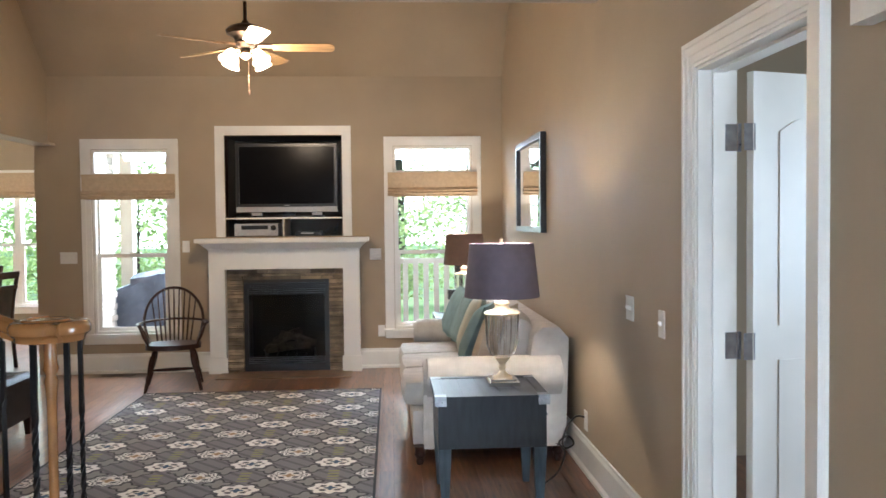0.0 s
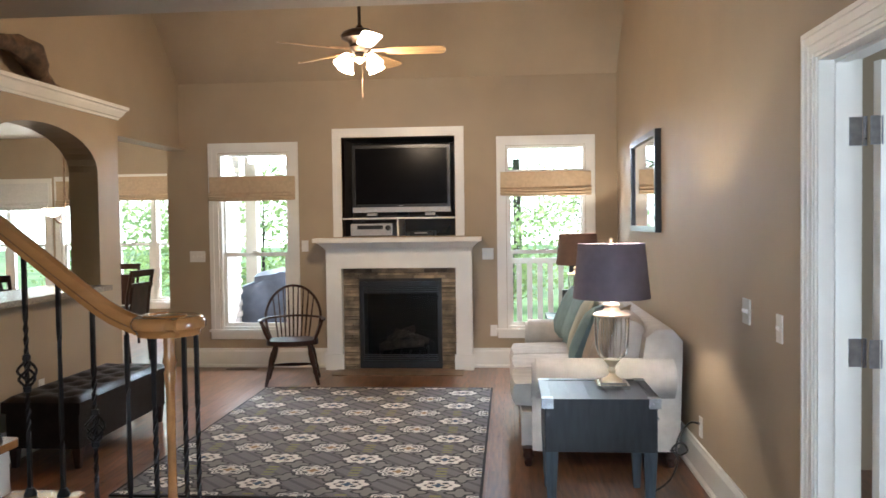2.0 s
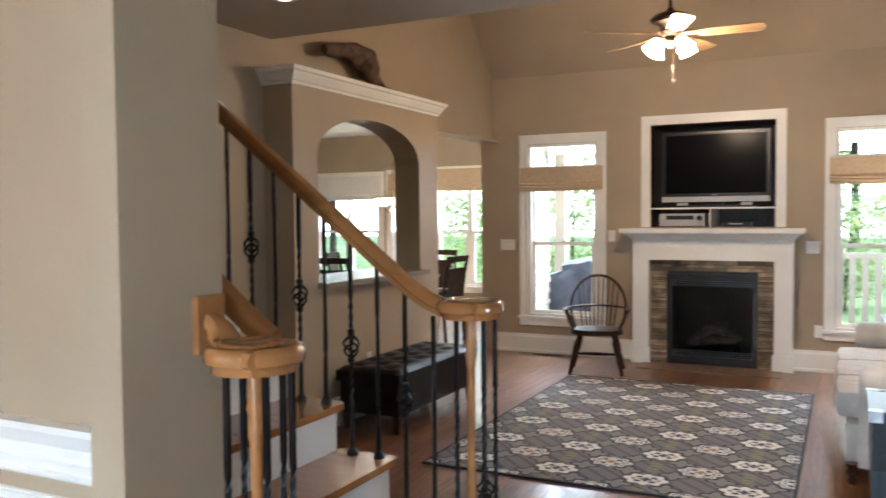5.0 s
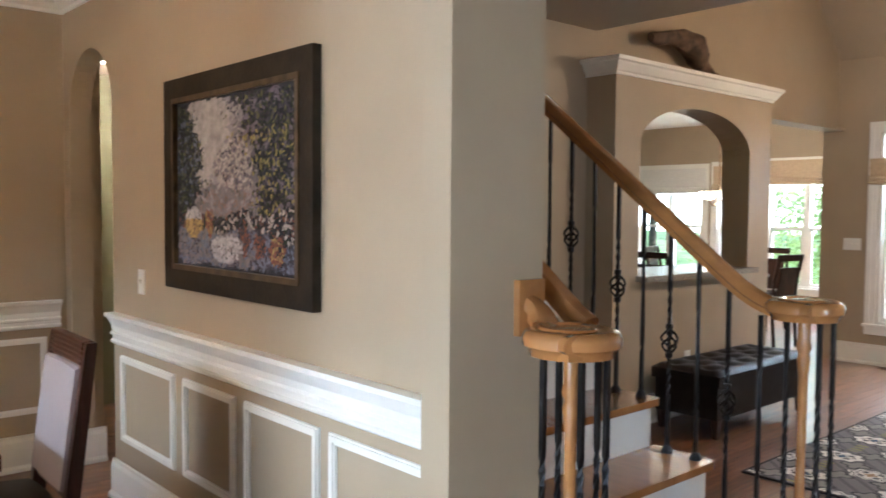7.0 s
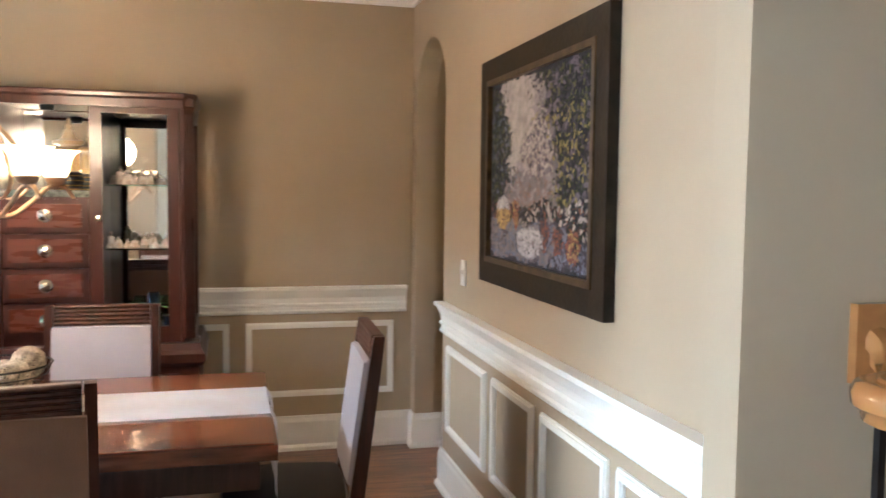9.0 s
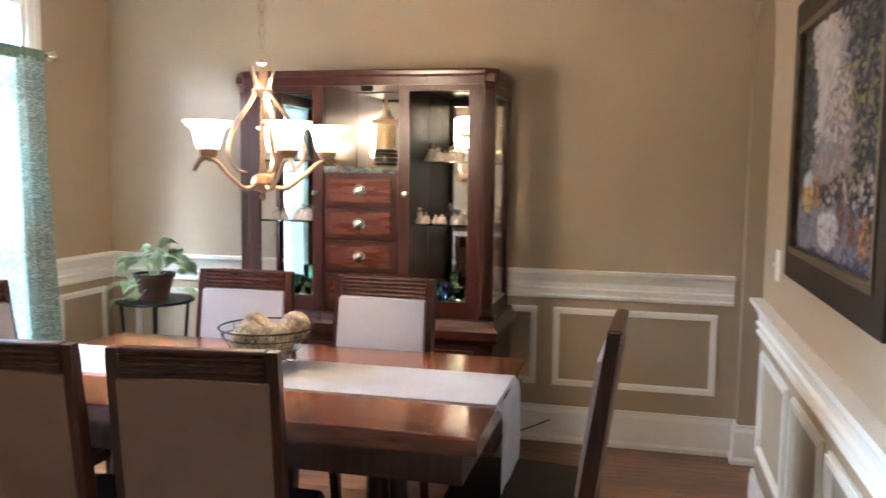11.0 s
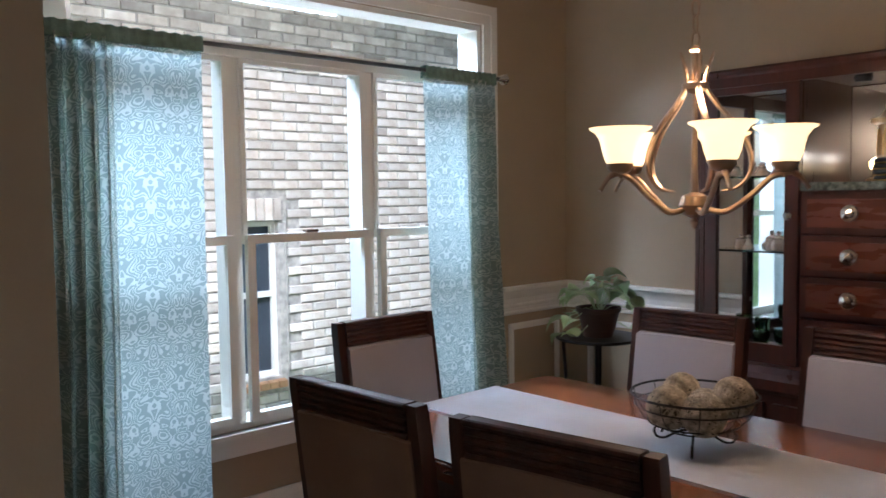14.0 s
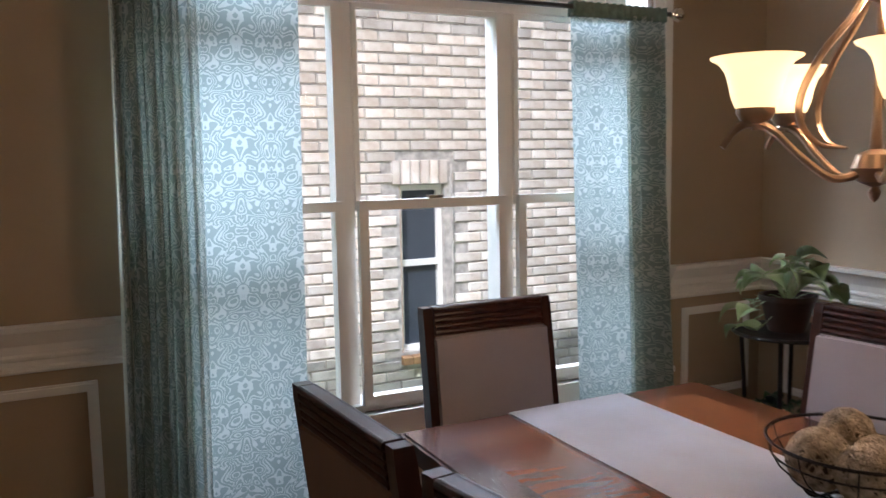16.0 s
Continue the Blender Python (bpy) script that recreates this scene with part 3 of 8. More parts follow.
while z < 1.03:
    hgt = random.uniform(0.018, 0.045)
    hgt = min(hgt, 1.038 - z)
    spans = [(-1.655, -1.49), (-0.638, -0.488)] if z < 0.9 else [(-1.655, -0.488)]
    for a, b in spans:
        x = a
        while x < b - 0.01:
            w = min(random.uniform(0.09, 0.3), b - x)
            if b - x - w < 0.05:
                w = b - x
            d = random.uniform(0, 0.02)
            bm = bmesh.new()
            yb, c = 8.345, 0.003
            hexa(bm, [(x + 0.001, yb, z + 0.001), (x + w - 0.001, yb, z + 0.001), (x + w - 0.001, yb, z + hgt - 0.001), (x + 0.001, yb, z + hgt - 0.001)],
                 [(x + c, 8.325 - d, z + c), (x + w - c, 8.325 - d + random.uniform(-0.005, 0.005), z + c), (x + w - c, 8.325 - d, z + hgt - c), (x + c, 8.325 - d + random.uniform(-0.005, 0.005), z + hgt - c)])
            part("stone", bm, STONE, fire)
            x += w
    z += hgt
fb = part("firebox", boxes((-1.50, -1.47, 8.35, 8.75, 0.02, 0.9), (-0.66, -0.63, 8.35, 8.75, 0.02, 0.9), (-1.5, -0.63, 8.72, 8.75, 0.02, 0.9), (-1.5, -0.63, 8.35, 8.75, 0.0, 0.03), (-1.5, -0.63, 8.35, 8.75, 0.89, 0.92)), BLACK, fire, "black metal gas firebox")
part("frame", sash(-1.49, -0.638, 0.03, 0.895, 8.335, 8.36, 0.045), BLACK, fb)
for z in (0.07, 0.09, 0.11, 0.13, 0.78, 0.8, 0.82, 0.84, 0.86):
    part("louvre", boxes((-1.45, -0.68, 8.33, 8.352, z, z + 0.012)), BLACK, fb)
g = part("fire_glass", boxes((-1.445, -0.685, 8.362, 8.366, 0.15, 0.77)), glass_mat("smoked_glass", (0.6, 0.6, 0.6), 0.02, 1.25), fb)
LOG = mat("grey_ceramic_log", (0.16, 0.13, 0.11), 0.9, scale=14, vary=0.4, bump=0.6, bump_scale=40)
for i, (xa, za, xb, zb, yy, r) in enumerate(((-1.3, 0.2, -0.85, 0.24, 8.5, 0.045), (-1.22, 0.27, -0.95, 0.38, 8.55, 0.04), (-1.15, 0.36, -0.8, 0.25, 8.52, 0.035), (-1.28, 0.22, -1.05, 0.33, 8.46, 0.03))):
    bm = bmesh.new()
    tube(bm, curve([(xa, yy, za), ((xa + xb) / 2, yy - 0.02, (za + zb) / 2 + 0.012), (xb, yy + 0.03, zb)], 5), r, 9)
    part("log", bm, LOG, fb, smooth=True)
bm = boxes(*[(x, x + 0.012, 8.42, 8.62, 0.13, 0.145) for x in (-1.3, -1.2, -1.1, -1.0, -0.9, -0.82)], (-1.32, -0.8, 8.42, 8.435, 0.115, 0.13), (-1.32, -1.305, 8.42, 8.6, 0.03, 0.2), (-0.815, -0.8, 8.42, 8.6, 0.03, 0.2))
part("grate", bm, IRON, fb)
hearth = thing("hearth", "brown slate hearth tiles set in the floor", "hearth")
for i in range(4):
    part("tile", boxes((-1.70 + i * 0.325, -1.70 + i * 0.325 + 0.32, 7.93, 8.235, 0.0, 0.008)), mat("brown_slate", (0.20, 0.14, 0.09), 0.45, scale=6, vary=0.3, bump=0.3, per_object=0.2) if i == 0 else bpy.data.materials["brown_slate"], hearth, bevel=0.002)

# ---- television niche ----
niche = tagged(part("tv_niche", casing(-1.67, -0.495, 1.36, 2.385, FY, -1, 0.095, bottom=False), WHITE, bevel=0.003), kind="structure")
# The recess sides are much darker than the wall face round them.
NICHE = mat("niche_dark_grey_brown", (0.10, 0.085, 0.065), 0.7, scale=4)
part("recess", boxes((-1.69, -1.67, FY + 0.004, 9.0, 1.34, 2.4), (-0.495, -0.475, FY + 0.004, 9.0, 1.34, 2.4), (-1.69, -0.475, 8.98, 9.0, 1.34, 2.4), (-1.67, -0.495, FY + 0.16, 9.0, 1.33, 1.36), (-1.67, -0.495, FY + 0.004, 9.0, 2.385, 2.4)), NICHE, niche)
part("shelf", boxes((-1.668, -0.497, FY - 0.005, 8.96, 1.54, 1.556)), WHITE, niche)
part("divider", boxes((-1.1, -1.085, FY, 8.96, 1.362, 1.54)), WHITE, niche)
tv = thing("television", "black flat-panel television with silver bottom strip, switched off", "television")
part("bezel", sash(-1.575, -0.55, 1.665, 2.31, 8.50, 8.60, 0.03), BLACK, tv, bevel=0.004)
part("screen", boxes((-1.546, -0.579, 8.512, 8.53, 1.694, 2.281)), mat("dark_glossy_screen", (0.005, 0.005, 0.006), 0.2, scale=3, vary=0.05, bump=0.0, spec=0.08), tv)
part("speaker_bar", boxes((-1.575, -0.55, 8.49, 8.6, 1.612, 1.663)), mat("silver_plastic", (0.42, 0.42, 0.42), 0.4, scale=30, vary=0.05, bump=0.1, bump_scale=300), tv, "silver plastic speaker strip", bevel=0.004)
part("back_cover", boxes((-1.5, -0.62, 8.6, 8.68, 1.65, 2.25)), BLACK, tv, bevel=0.02)
part("stand", boxes((-1.42, -0.7, 8.5, 8.75, 1.557, 1.575), (-1.12, -1.0, 8.6, 8.66, 1.575, 1.65)), BLACK, tv, bevel=0.004)
for x in (-1.37, -0.76):
    part("stand_foot", boxes((x - 0.05, x + 0.05, 8.47, 8.56, 1.576, 1.605)), bpy.data.materials["silver_plastic"], tv, bevel=0.006)
part("badge", boxes((-1.09, -1.04, 8.497, 8.5, 1.676, 1.682)), bpy.data.materials["silver_plastic"], tv)
rec = thing("audio_receiver", "silver stereo receiver with display and volume knob", "receiver")
part("case", boxes((-1.60, -1.16, 8.5, 8.8, 1.37, 1.495)), bpy.data.materials["silver_plastic"], rec, bevel=0.004)
part("display", boxes((-1.53, -1.26, 8.496, 8.5, 1.435, 1.475)), BLACK, rec)
for x, z, r in ((-1.205, 1.45, 0.028), (-1.235, 1.395, 0.012), (-1.19, 1.395, 0.012), (-1.57, 1.40, 0.01)):
    bm = bmesh.new()
    lathe(bm, [(r, 0), (r, 0.014), (r * 0.8, 0.018)], n=16, m=pose(x, 8.5, z, 90, 0, 0))
    part("knob", bm, BLACK if r > 0.02 else bpy.data.materials["silver_plastic"], rec, smooth=True)
for x in (-1.56, -1.2):
    part("foot", boxes((x - 0.015, x + 0.015, 8.53, 8.56, 1.361, 1.37)), BLACK, rec)
box_ = thing("disc_player", "small black disc player on the niche floor", "media player")
part("case", boxes((-0.98, -0.72, 8.52, 8.74, 1.362, 1.41)), BLACK, box_, bevel=0.004)
part("tray", boxes((-0.93, -0.8, 8.517, 8.52, 1.385, 1.397)), bpy.data.materials["silver_plastic"], box_)
for k in range(3):
    c = thing("cable", "black cable coiled on the niche floor", "cable")
    bm = bmesh.new()
    tube(bm, curve([(-0.72, 8.72, 1.38), (-0.66 + 0.02 * k, 8.62, 1.40 + 0.03 * k), (-0.58, 8.58, 1.38 + 0.03 * k), (-0.56, 8.66, 1.45 + 0.02 * k), (-0.62, 8.74, 1.37)], 6), 0.004, 5)
    part("wire", bm, BLACK, c, smooth=True)


# ---- switches and outlets ----
PLATE = mat("white_plastic_plate", (0.74, 0.72, 0.67), 0.35, scale=10, vary=0.03, bump=0.0)


def wall_plate(m, toggles, label, outlet=False, width=0.07):
    """A wall plate in the x-z plane, facing -y."""
    t = thing("outlet" if outlet else "light_switch", label, "outlet" if outlet else "light switch", m=m)
    part("plate", boxes((-width / 2, width / 2, -0.006, 0, -0.058, 0.058)), PLATE, t, bevel=0.002)
    for i in range(toggles):
        x = (i - (toggles - 1) / 2) * 0.046
        if outlet:
            for z in (-0.02, 0.02):
                part("socket", boxes((x - 0.014, x + 0.014, -0.008, -0.006, z - 0.013, z + 0.013)), PLATE, t, bevel=0.002)
        else:
            bm = bmesh.new()
            hexa(bm, [(x - 0.005, -0.006, -0.012), (x + 0.005, -0.006, -0.012), (x + 0.005, -0.006, 0.012), (x - 0.005, -0.006, 0.012)], [(x - 0.004, -0.02, 0.002), (x + 0.004, -0.02, 0.002), (x + 0.004, -0.017, 0.012), (x - 0.004, -0.017, 0.012)])
            part("toggle", bm, PLATE, t)
    return t


wall_plate(pose(-3.226, FY, 1.17), 3, "white triple light switch plate", width=0.165)
wall_plate(pose(-2.07, FY, 1.27), 1, "white single light switch plate beside the mantel")
wall_plate(pose(-0.165, FY, 1.17), 2, "white double light switch plate beside the mantel", width=0.115)
wall_plate(pose(-0.11, FY, 0.38), 1, "white wall outlet above the baseboard", True)
wall_plate(pose(RX, 3.885, 1.07, 0, 0, -90), 2, "white double light switch plate", width=0.115)
wall_plate(pose(RX, 3.42, 1.05, 0, 0, -90), 1, "white single light switch plate")
wall_plate(pose(RX, 4.8, 0.30, 0, 0, -90), 1, "white wall outlet with a lamp plugged in", True)
wall_plate(pose(-3.72, DY, 1.13), 1, "pale light switch plate on the beige wall")
wall_plate(pose(DX + 0.02, 0.57, 0.128, 0, 90, 90), 1, "white outlet set in the baseboard", True)
wall_plate(pose(-3.16, 5.36, 0.40, 0, 0, 90), 1, "white outlet low on the bar wall", True)
th = thing("door_chime", "off-white plastic door chime box high on the wall", "door chime", m=pose(RX, 1.79, 2.045, 0, 0, -90))
part("cover", boxes((-0.11, 0.11, -0.055, 0, -0.09, 0.09)), PLATE, th, bevel=0.008)
for i in range(5):
    part("vent_slot", boxes((-0.06, 0.06, -0.0565, -0.0545, -0.04 + i * 0.02, -0.03 + i * 0.02)), BLACK, th)

# ---- staircase ----
stair = tagged(new("staircase"), "oak stair treads with white risers", kind="structure")
RISE, RUN, SX = 0.19, 0.24, -0.95
for k in range(1, 11):
    xf = SX - RUN * (k - 1)
    ya, yb = (1.46, 2.80) if k == 1 else ((1.55, 2.755) if k == 2 else (1.722, 2.755))
    xb = xf - RUN - 0.03
    bm = bmesh.new()
    r = 0.20 if k == 1 else 0.03
    outline = [(xb, ya), (xb, yb)] + [(xf - r + r * math.sin(a), yb - r + r * math.cos(a)) for a in [i * math.pi / 16 for i in range(9)]] + [(xf - r + r * math.cos(a), ya + r - r * math.sin(a)) for a in [i * math.pi / 16 for i in range(9)]]
    prism(bm, outline, "z", RISE * k - 0.028, RISE * k)
    part("tread", bm, OAK, stair, bevel=0.006)
    bm = bmesh.new()
    r2 = r - 0.02
    o2 = [(xb, ya + 0.03), (xb, yb - 0.03)] + ([(xf - 0.03, yb - 0.03), (xf - 0.03, ya + 0.03)] if k > 1 else [(xf - 0.16, yb - 0.03), (xf - 0.05, yb - 0.12), (xf - 0.03, yb - 0.2), (xf - 0.03, ya + 0.2), (xf - 0.05, ya + 0.12), (xf - 0.16, ya + 0.03)])
    prism(bm, o2, "z", 0.001 if k < 3 else RISE * (k - 1) - 0.2, RISE * k - 0.028)
    part("riser", bm, WHITE, stair)


def rail_z(x):
    return 1.165 + max(0.0, -1.26 - x) * 0.79


def baluster(parent, x, y, z0, z1, style):
    """A twisted square iron bar on a shoe, with a basket in the middle if style is 1."""
    bm = bmesh.new()
    n = max(10, int((z1 - z0) / 0.035))
    ring0 = None
    for i in range(n + 1):
        z = z0 + (z1 - z0) * i / n
        u = (z - z0) / (z1 - z0)
        twist = math.pi * 2.0 * max(0, min(1, (u - 0.25) / 0.5)) * (2.5 if style != 2 else 0)
        ring = [bm.verts.new((x + 0.0095 * math.cos(twist + a), y + 0.0095 * math.sin(twist + a), z)) for a in (math.pi / 4, math.pi * 3 / 4, math.pi * 5 / 4, math.pi * 7 / 4)]
        if ring0:
            for j in range(4):
                bm.faces.new((ring0[j], ring0[(j + 1) % 4], ring[(j + 1) % 4], ring[j]))
        ring0 = ring
    b = part("baluster", bm, IRON, parent)
    bm = bmesh.new()
    lathe(bm, [(0.022, 0), (0.022, 0.008), (0.016, 0.02), (0.012, 0.028)], x, y, z0, 8)
    part("shoe", bm, IRON, b)
    if style == 1:
        bm = bmesh.new()
        zc = z0 + (z1 - z0) * (0.51 if z1 - z0 < 0.93 or z0 > 0.3 else 0.3)
        for j in range(4):
            pts = []
            for i in range(9):
                u = i / 8
                a = j * math.pi / 2 + u * math.pi
                r = 0.008 + 0.024 * math.sin(math.pi * u)
                pts.append((x + r * math.cos(a), y + r * math.sin(a), zc - 0.045 + 0.09 * u))
            tube(bm, pts, 0.005, 5)
        for dz in (-0.055, 0.055):
            lathe(bm, [(0.008, -0.012), (0.014, -0.008), (0.014, 0.008), (0.008, 0.012)], x, y, zc + dz, 8)
        part("basket", bm, IRON, b)
    return b


def handrail(bm, pts):
    """A moulded rail: a broad rounded top over a narrower foot."""
    sec = [(-0.022, -0.03), (-0.022, -0.012), (-0.033, -0.004), (-0.033, 0.012), (-0.024, 0.026), (0, 0.032), (0.024, 0.026), (0.033, 0.012), (0.033, -0.004), (0.022, -0.012), (0.022, -0.03)]
    P = [Vector(p) for p in pts]
    prev = None
    for i, p in enumerate(P):
        d = (P[min(i + 1, len(P) - 1)] - P[max(i - 1, 0)]).normalized()
        side = d.cross(Vector((0, 0, 1))).normalized()
        up = side.cross(d)
        ring = [bm.verts.new(p + side * a + up * b) for a, b in sec]
        if prev:
            for j in range(len(sec)):
                k = (j + 1) % len(sec)
                bm.faces.new((prev[j], prev[k], ring[k], ring[j]))
        else:
            bm.faces.new(ring[::-1])
        prev = ring
    bm.faces.new(prev)


def volute(parent, x, y, z):
    bm = bmesh.new()
    lathe(bm, [(0.05, -0.034), (0.105, -0.034), (0.108, -0.02), (0.122, -0.008), (0.124, 0.012), (0.116, 0.026), (0.1, 0.032), (0.082, 0.026), (0.06, 0.03), (0.04, 0.034), (0, 0.036)], x, y, z, 32)
    v = part("volute", bm, OAK, parent, smooth=True)
    bm = bmesh.new()
    pts = [(x + (0.088 - 0.0075 * i / 3) * math.cos(i * 0.35 + 2), y + (0.088 - 0.0075 * i / 3) * math.sin(i * 0.35 + 2), z + 0.03) for i in range(28)]
    tube(bm, pts, [0.012 - 0.0002 * i for i in range(28)], 6, 0.6)
    part("scroll", bm, OAK, v, smooth=True)
    bm = bmesh.new()
    zb = RISE
    H = z - 0.034 - zb
    lathe(bm, [(r * 0.82, h) for r, h in [(0.03, 0), (0.03, 0.16 * H), (0.034, 0.17 * H), (0.02, 0.19 * H), (0.026, 0.22 * H), (0.022, 0.3 * H), (0.018, 0.5 * H), (0.019, 0.8 * H), (0.026, 0.86 * H), (0.02, 0.88 * H), (0.03, 0.9 * H), (0.024, 0.93 * H), (0.024, H)]], x, y, zb, 14)
    part("newel_post", bm, OAK, parent, "turned honey oak newel post", smooth=True)
    for i, a in enumerate((-100, -35, 25, 80, 150)):
        baluster(parent, x + 0.088 * math.cos(radians(a)), y + 0.088 * math.sin(radians(a)), RISE, z - 0.03, 1 if i in (1, 3) else 0)


FYR = 2.70
far = thing("stair_railing", "honey oak handrail on twisted black iron balusters", "stair railing")
volute(far, -1.10, FYR, 1.165)
bm = bmesh.new()
handrail(bm, curve([(-1.03, FYR - 0.088, 1.165), (-1.12, FYR - 0.075, 1.165), (-1.20, FYR - 0.02, 1.168), (-1.30, FYR, 1.205), (-1.42, FYR, rail_z(-1.42)), (-1.8, FYR, rail_z(-1.8)), (-2.4, FYR, rail_z(-2.4)), (-3.2, FYR, rail_z(-3.2))], 8))
part("handrail", bm, OAK, far, smooth=True)
i = 0
for k in range(2, 11):
    xf = SX - RUN * (k - 1)
    for dx in ((0.06, 0.18)):
        x = xf - dx
        baluster(far, x, FYR, RISE * k, rail_z(x) - 0.035, i % 2)
        i += 1
near = thing("stair_railing", "short honey oak handrail ending in a volute at the wall", "stair railing")
volute(near, -1.17, 1.585, 1.165)
bm = bmesh.new()
handrail(bm, curve([(-1.09, 1.50, 1.165), (-1.2, 1.53, 1.165), (-1.27, 1.61, 1.175), (-1.33, 1.655, 1.20), (-1.385, 1.655, 1.232)], 6))
part("handrail", bm, OAK, near, smooth=True)
part("rosette", boxes((-1.386, -1.365, 1.605, 1.705, 1.15, 1.30)), OAK, near, "square honey oak wall block", bevel=0.004)
wr = thing("wall_handrail", "honey oak wall handrail beside the stairs", "handrail")
bm = bmesh.new()
handrail(bm, [(-1.30, 1.82, 1.165), (-1.36, 1.82, 1.20), (-1.5, 1.82, 1.31), (-2.6, 1.82, 2.18)])
part("rail", bm, OAK, wr, smooth=True)
for x in (-1.7, -2.4):
    bm = bmesh.new()
    tube(bm, curve([(x, 1.721, 1.2 + (-1.45 - x) * 0.79 + 0.0), (x, 1.78, 1.2 + (-1.45 - x) * 0.79), (x, 1.82, 1.25 + (-1.45 - x) * 0.79)], 4), 0.007, 6)
    part("bracket", bm, BRONZE, wr)
# ---- dining room ----
INLAY = mat("cherry_inlay", (0.17, 0.055, 0.02), 0.2, scale=4, vary=0.12, bump=0.0, bump_scale=40, stretch=(2, 9, 9), per_object=0.45, coat=0.5)
TOPWOOD = mat("polished_cherry_top", (0.10, 0.03, 0.014), 0.2, scale=4, vary=0.3, bump=0.03, bump_scale=40, stretch=(9, 1.5, 9), coat=0.5)
tx0, tx1, ty0, ty1, tz = -3.45, -2.47, -1.12, 0.62, 0.77
table = thing("dining_table", "polished dark cherry dining table with inlaid square top", "dining table")
part("tabletop", boxes((tx0, tx1, ty0, ty1, tz - 0.05, tz - 0.004)), TOPWOOD, table, bevel=0.012)
part("border", boxes((tx0 + 0.01, tx0 + 0.10, ty0 + 0.01, ty1 - 0.01, tz - 0.004, tz), (tx1 - 0.10, tx1 - 0.01, ty0 + 0.01, ty1 - 0.01, tz - 0.004, tz), (tx0 + 0.10, tx1 - 0.10, ty0 + 0.01, ty0 + 0.10, tz - 0.004, tz), (tx0 + 0.10, tx1 - 0.10, ty1 - 0.10, ty1 - 0.01, tz - 0.004, tz)), TOPWOOD, table)
for i in range(4):
    for j in range(6):
        a, b = tx0 + 0.10 + i * 0.195, ty0 + 0.10 + j * 0.2567
        ob = part("inlay_square", boxes((-0.097, 0.097, -0.128, 0.128, -0.004, 0)), INLAY, table)
        ob.location = (a + 0.0975, b + 0.128, tz)
        if (i + j) % 2:
            ob.scale = (-1, 1, 1)
part("apron", boxes((tx0 + 0.05, tx1 - 0.05, ty0 + 0.05, ty0 + 0.08, tz - 0.15, tz - 0.05), (tx0 + 0.05, tx1 - 0.05, ty1 - 0.08, ty1 - 0.05, tz - 0.15, tz - 0.05), (tx0 + 0.05, tx0 + 0.08, ty0 + 0.08, ty1 - 0.08, tz - 0.15, tz - 0.05), (tx1 - 0.08, tx1 - 0.05, ty0 + 0.08, ty1 - 0.08, tz - 0.15, tz - 0.05)), DARKWOOD, table)
for y in (-0.72, 0.22):
    bm = boxes((-3.16, -2.76, y - 0.07, y + 0.07, tz - 0.15, tz - 0.1))
    for x in (-3.06, -2.86):
        lathe(bm, [(0.05, 0.08), (0.05, 0.14), (0.035, 0.17), (0.055, 0.26), (0.04, 0.4), (0.035, 0.5), (0.05, 0.53), (0.05, 0.62)], x, y, 0, 14)
    part("pedestal", bm, DARKWOOD, table, smooth=True)
    bm = bmesh.new()
    prism(bm, [(tx0 + 0.1, 0), (tx0 + 0.1, 0.04), (tx0 + 0.24, 0.09), (tx1 - 0.24, 0.09), (tx1 - 0.1, 0.04), (tx1 - 0.1, 0), (tx1 - 0.2, 0), (tx1 - 0.26, 0.03), (tx0 + 0.26, 0.03), (tx0 + 0.2, 0)], "y", y - 0.05, y + 0.05)
    part("foot", bm, DARKWOOD, table, bevel=0.006)
part("stretcher", boxes((-2.99, -2.93, -0.66, 0.16, 0.1, 0.17)), DARKWOOD, table, bevel=0.005)


def cloth_strip(x0, x1, path, thick=0.0022, seed=1):
    """A cloth laid along a path of (y, z), with small wrinkles."""
    bm = bmesh.new()
    random.seed(seed)
    n = 10
    rows = []
    for k, (y, z, out) in enumerate(path):
        row = []
        for i in range(n + 1):
            u = i / n
            w = noise.noise(Vector((u * 2.5, y * 5, z * 5 + seed))) 
            row.append((x0 + (x1 - x0) * u + 0.004 * w, y + 0.008 * w * out, z + (0.0016 * (1 + w) if not out else 0)))
        rows.append(row)
    top = [[bm.verts.new(p) for p in r] for r in rows]
    for a, b in zip(top, top[1:]):
        for i in range(n):
            bm.faces.new((a[i], a[i + 1], b[i + 1], b[i]))
    r = bmesh.ops.solidify(bm, geom=bm.faces[:], thickness=thick)
    return bm


runner = thing("table_runner", "cream woven table runner hanging over both table ends", "table runner")
zr = tz + 0.003
path = [(ty0 - 0.012, zr - 0.26 + 0.03 * i, 1) for i in range(8)] + [(ty0 - 0.006, zr - 0.02, 1), (ty0 + 0.01, zr + 0.001, 0)]
path += [(ty0 + 0.02 + (ty1 - ty0 - 0.04) * i / 40, zr, 0) for i in range(41)]
path += [(ty1 - 0.008, zr + 0.001, 0), (ty1 + 0.008, zr - 0.02, 1)] + [(ty1 + 0.014, zr - 0.05 - 0.03 * i, 1) for i in range(10)]
part("cloth", cloth_strip(-3.16, -2.785, path), mat("cream_linen_with_stains", (0.80, 0.80, 0.85), 0.9, scale=5, vary=0.0, second=(0.70, 0.68, 0.70), bump=0.5, bump_scale=260), runner, smooth=True)
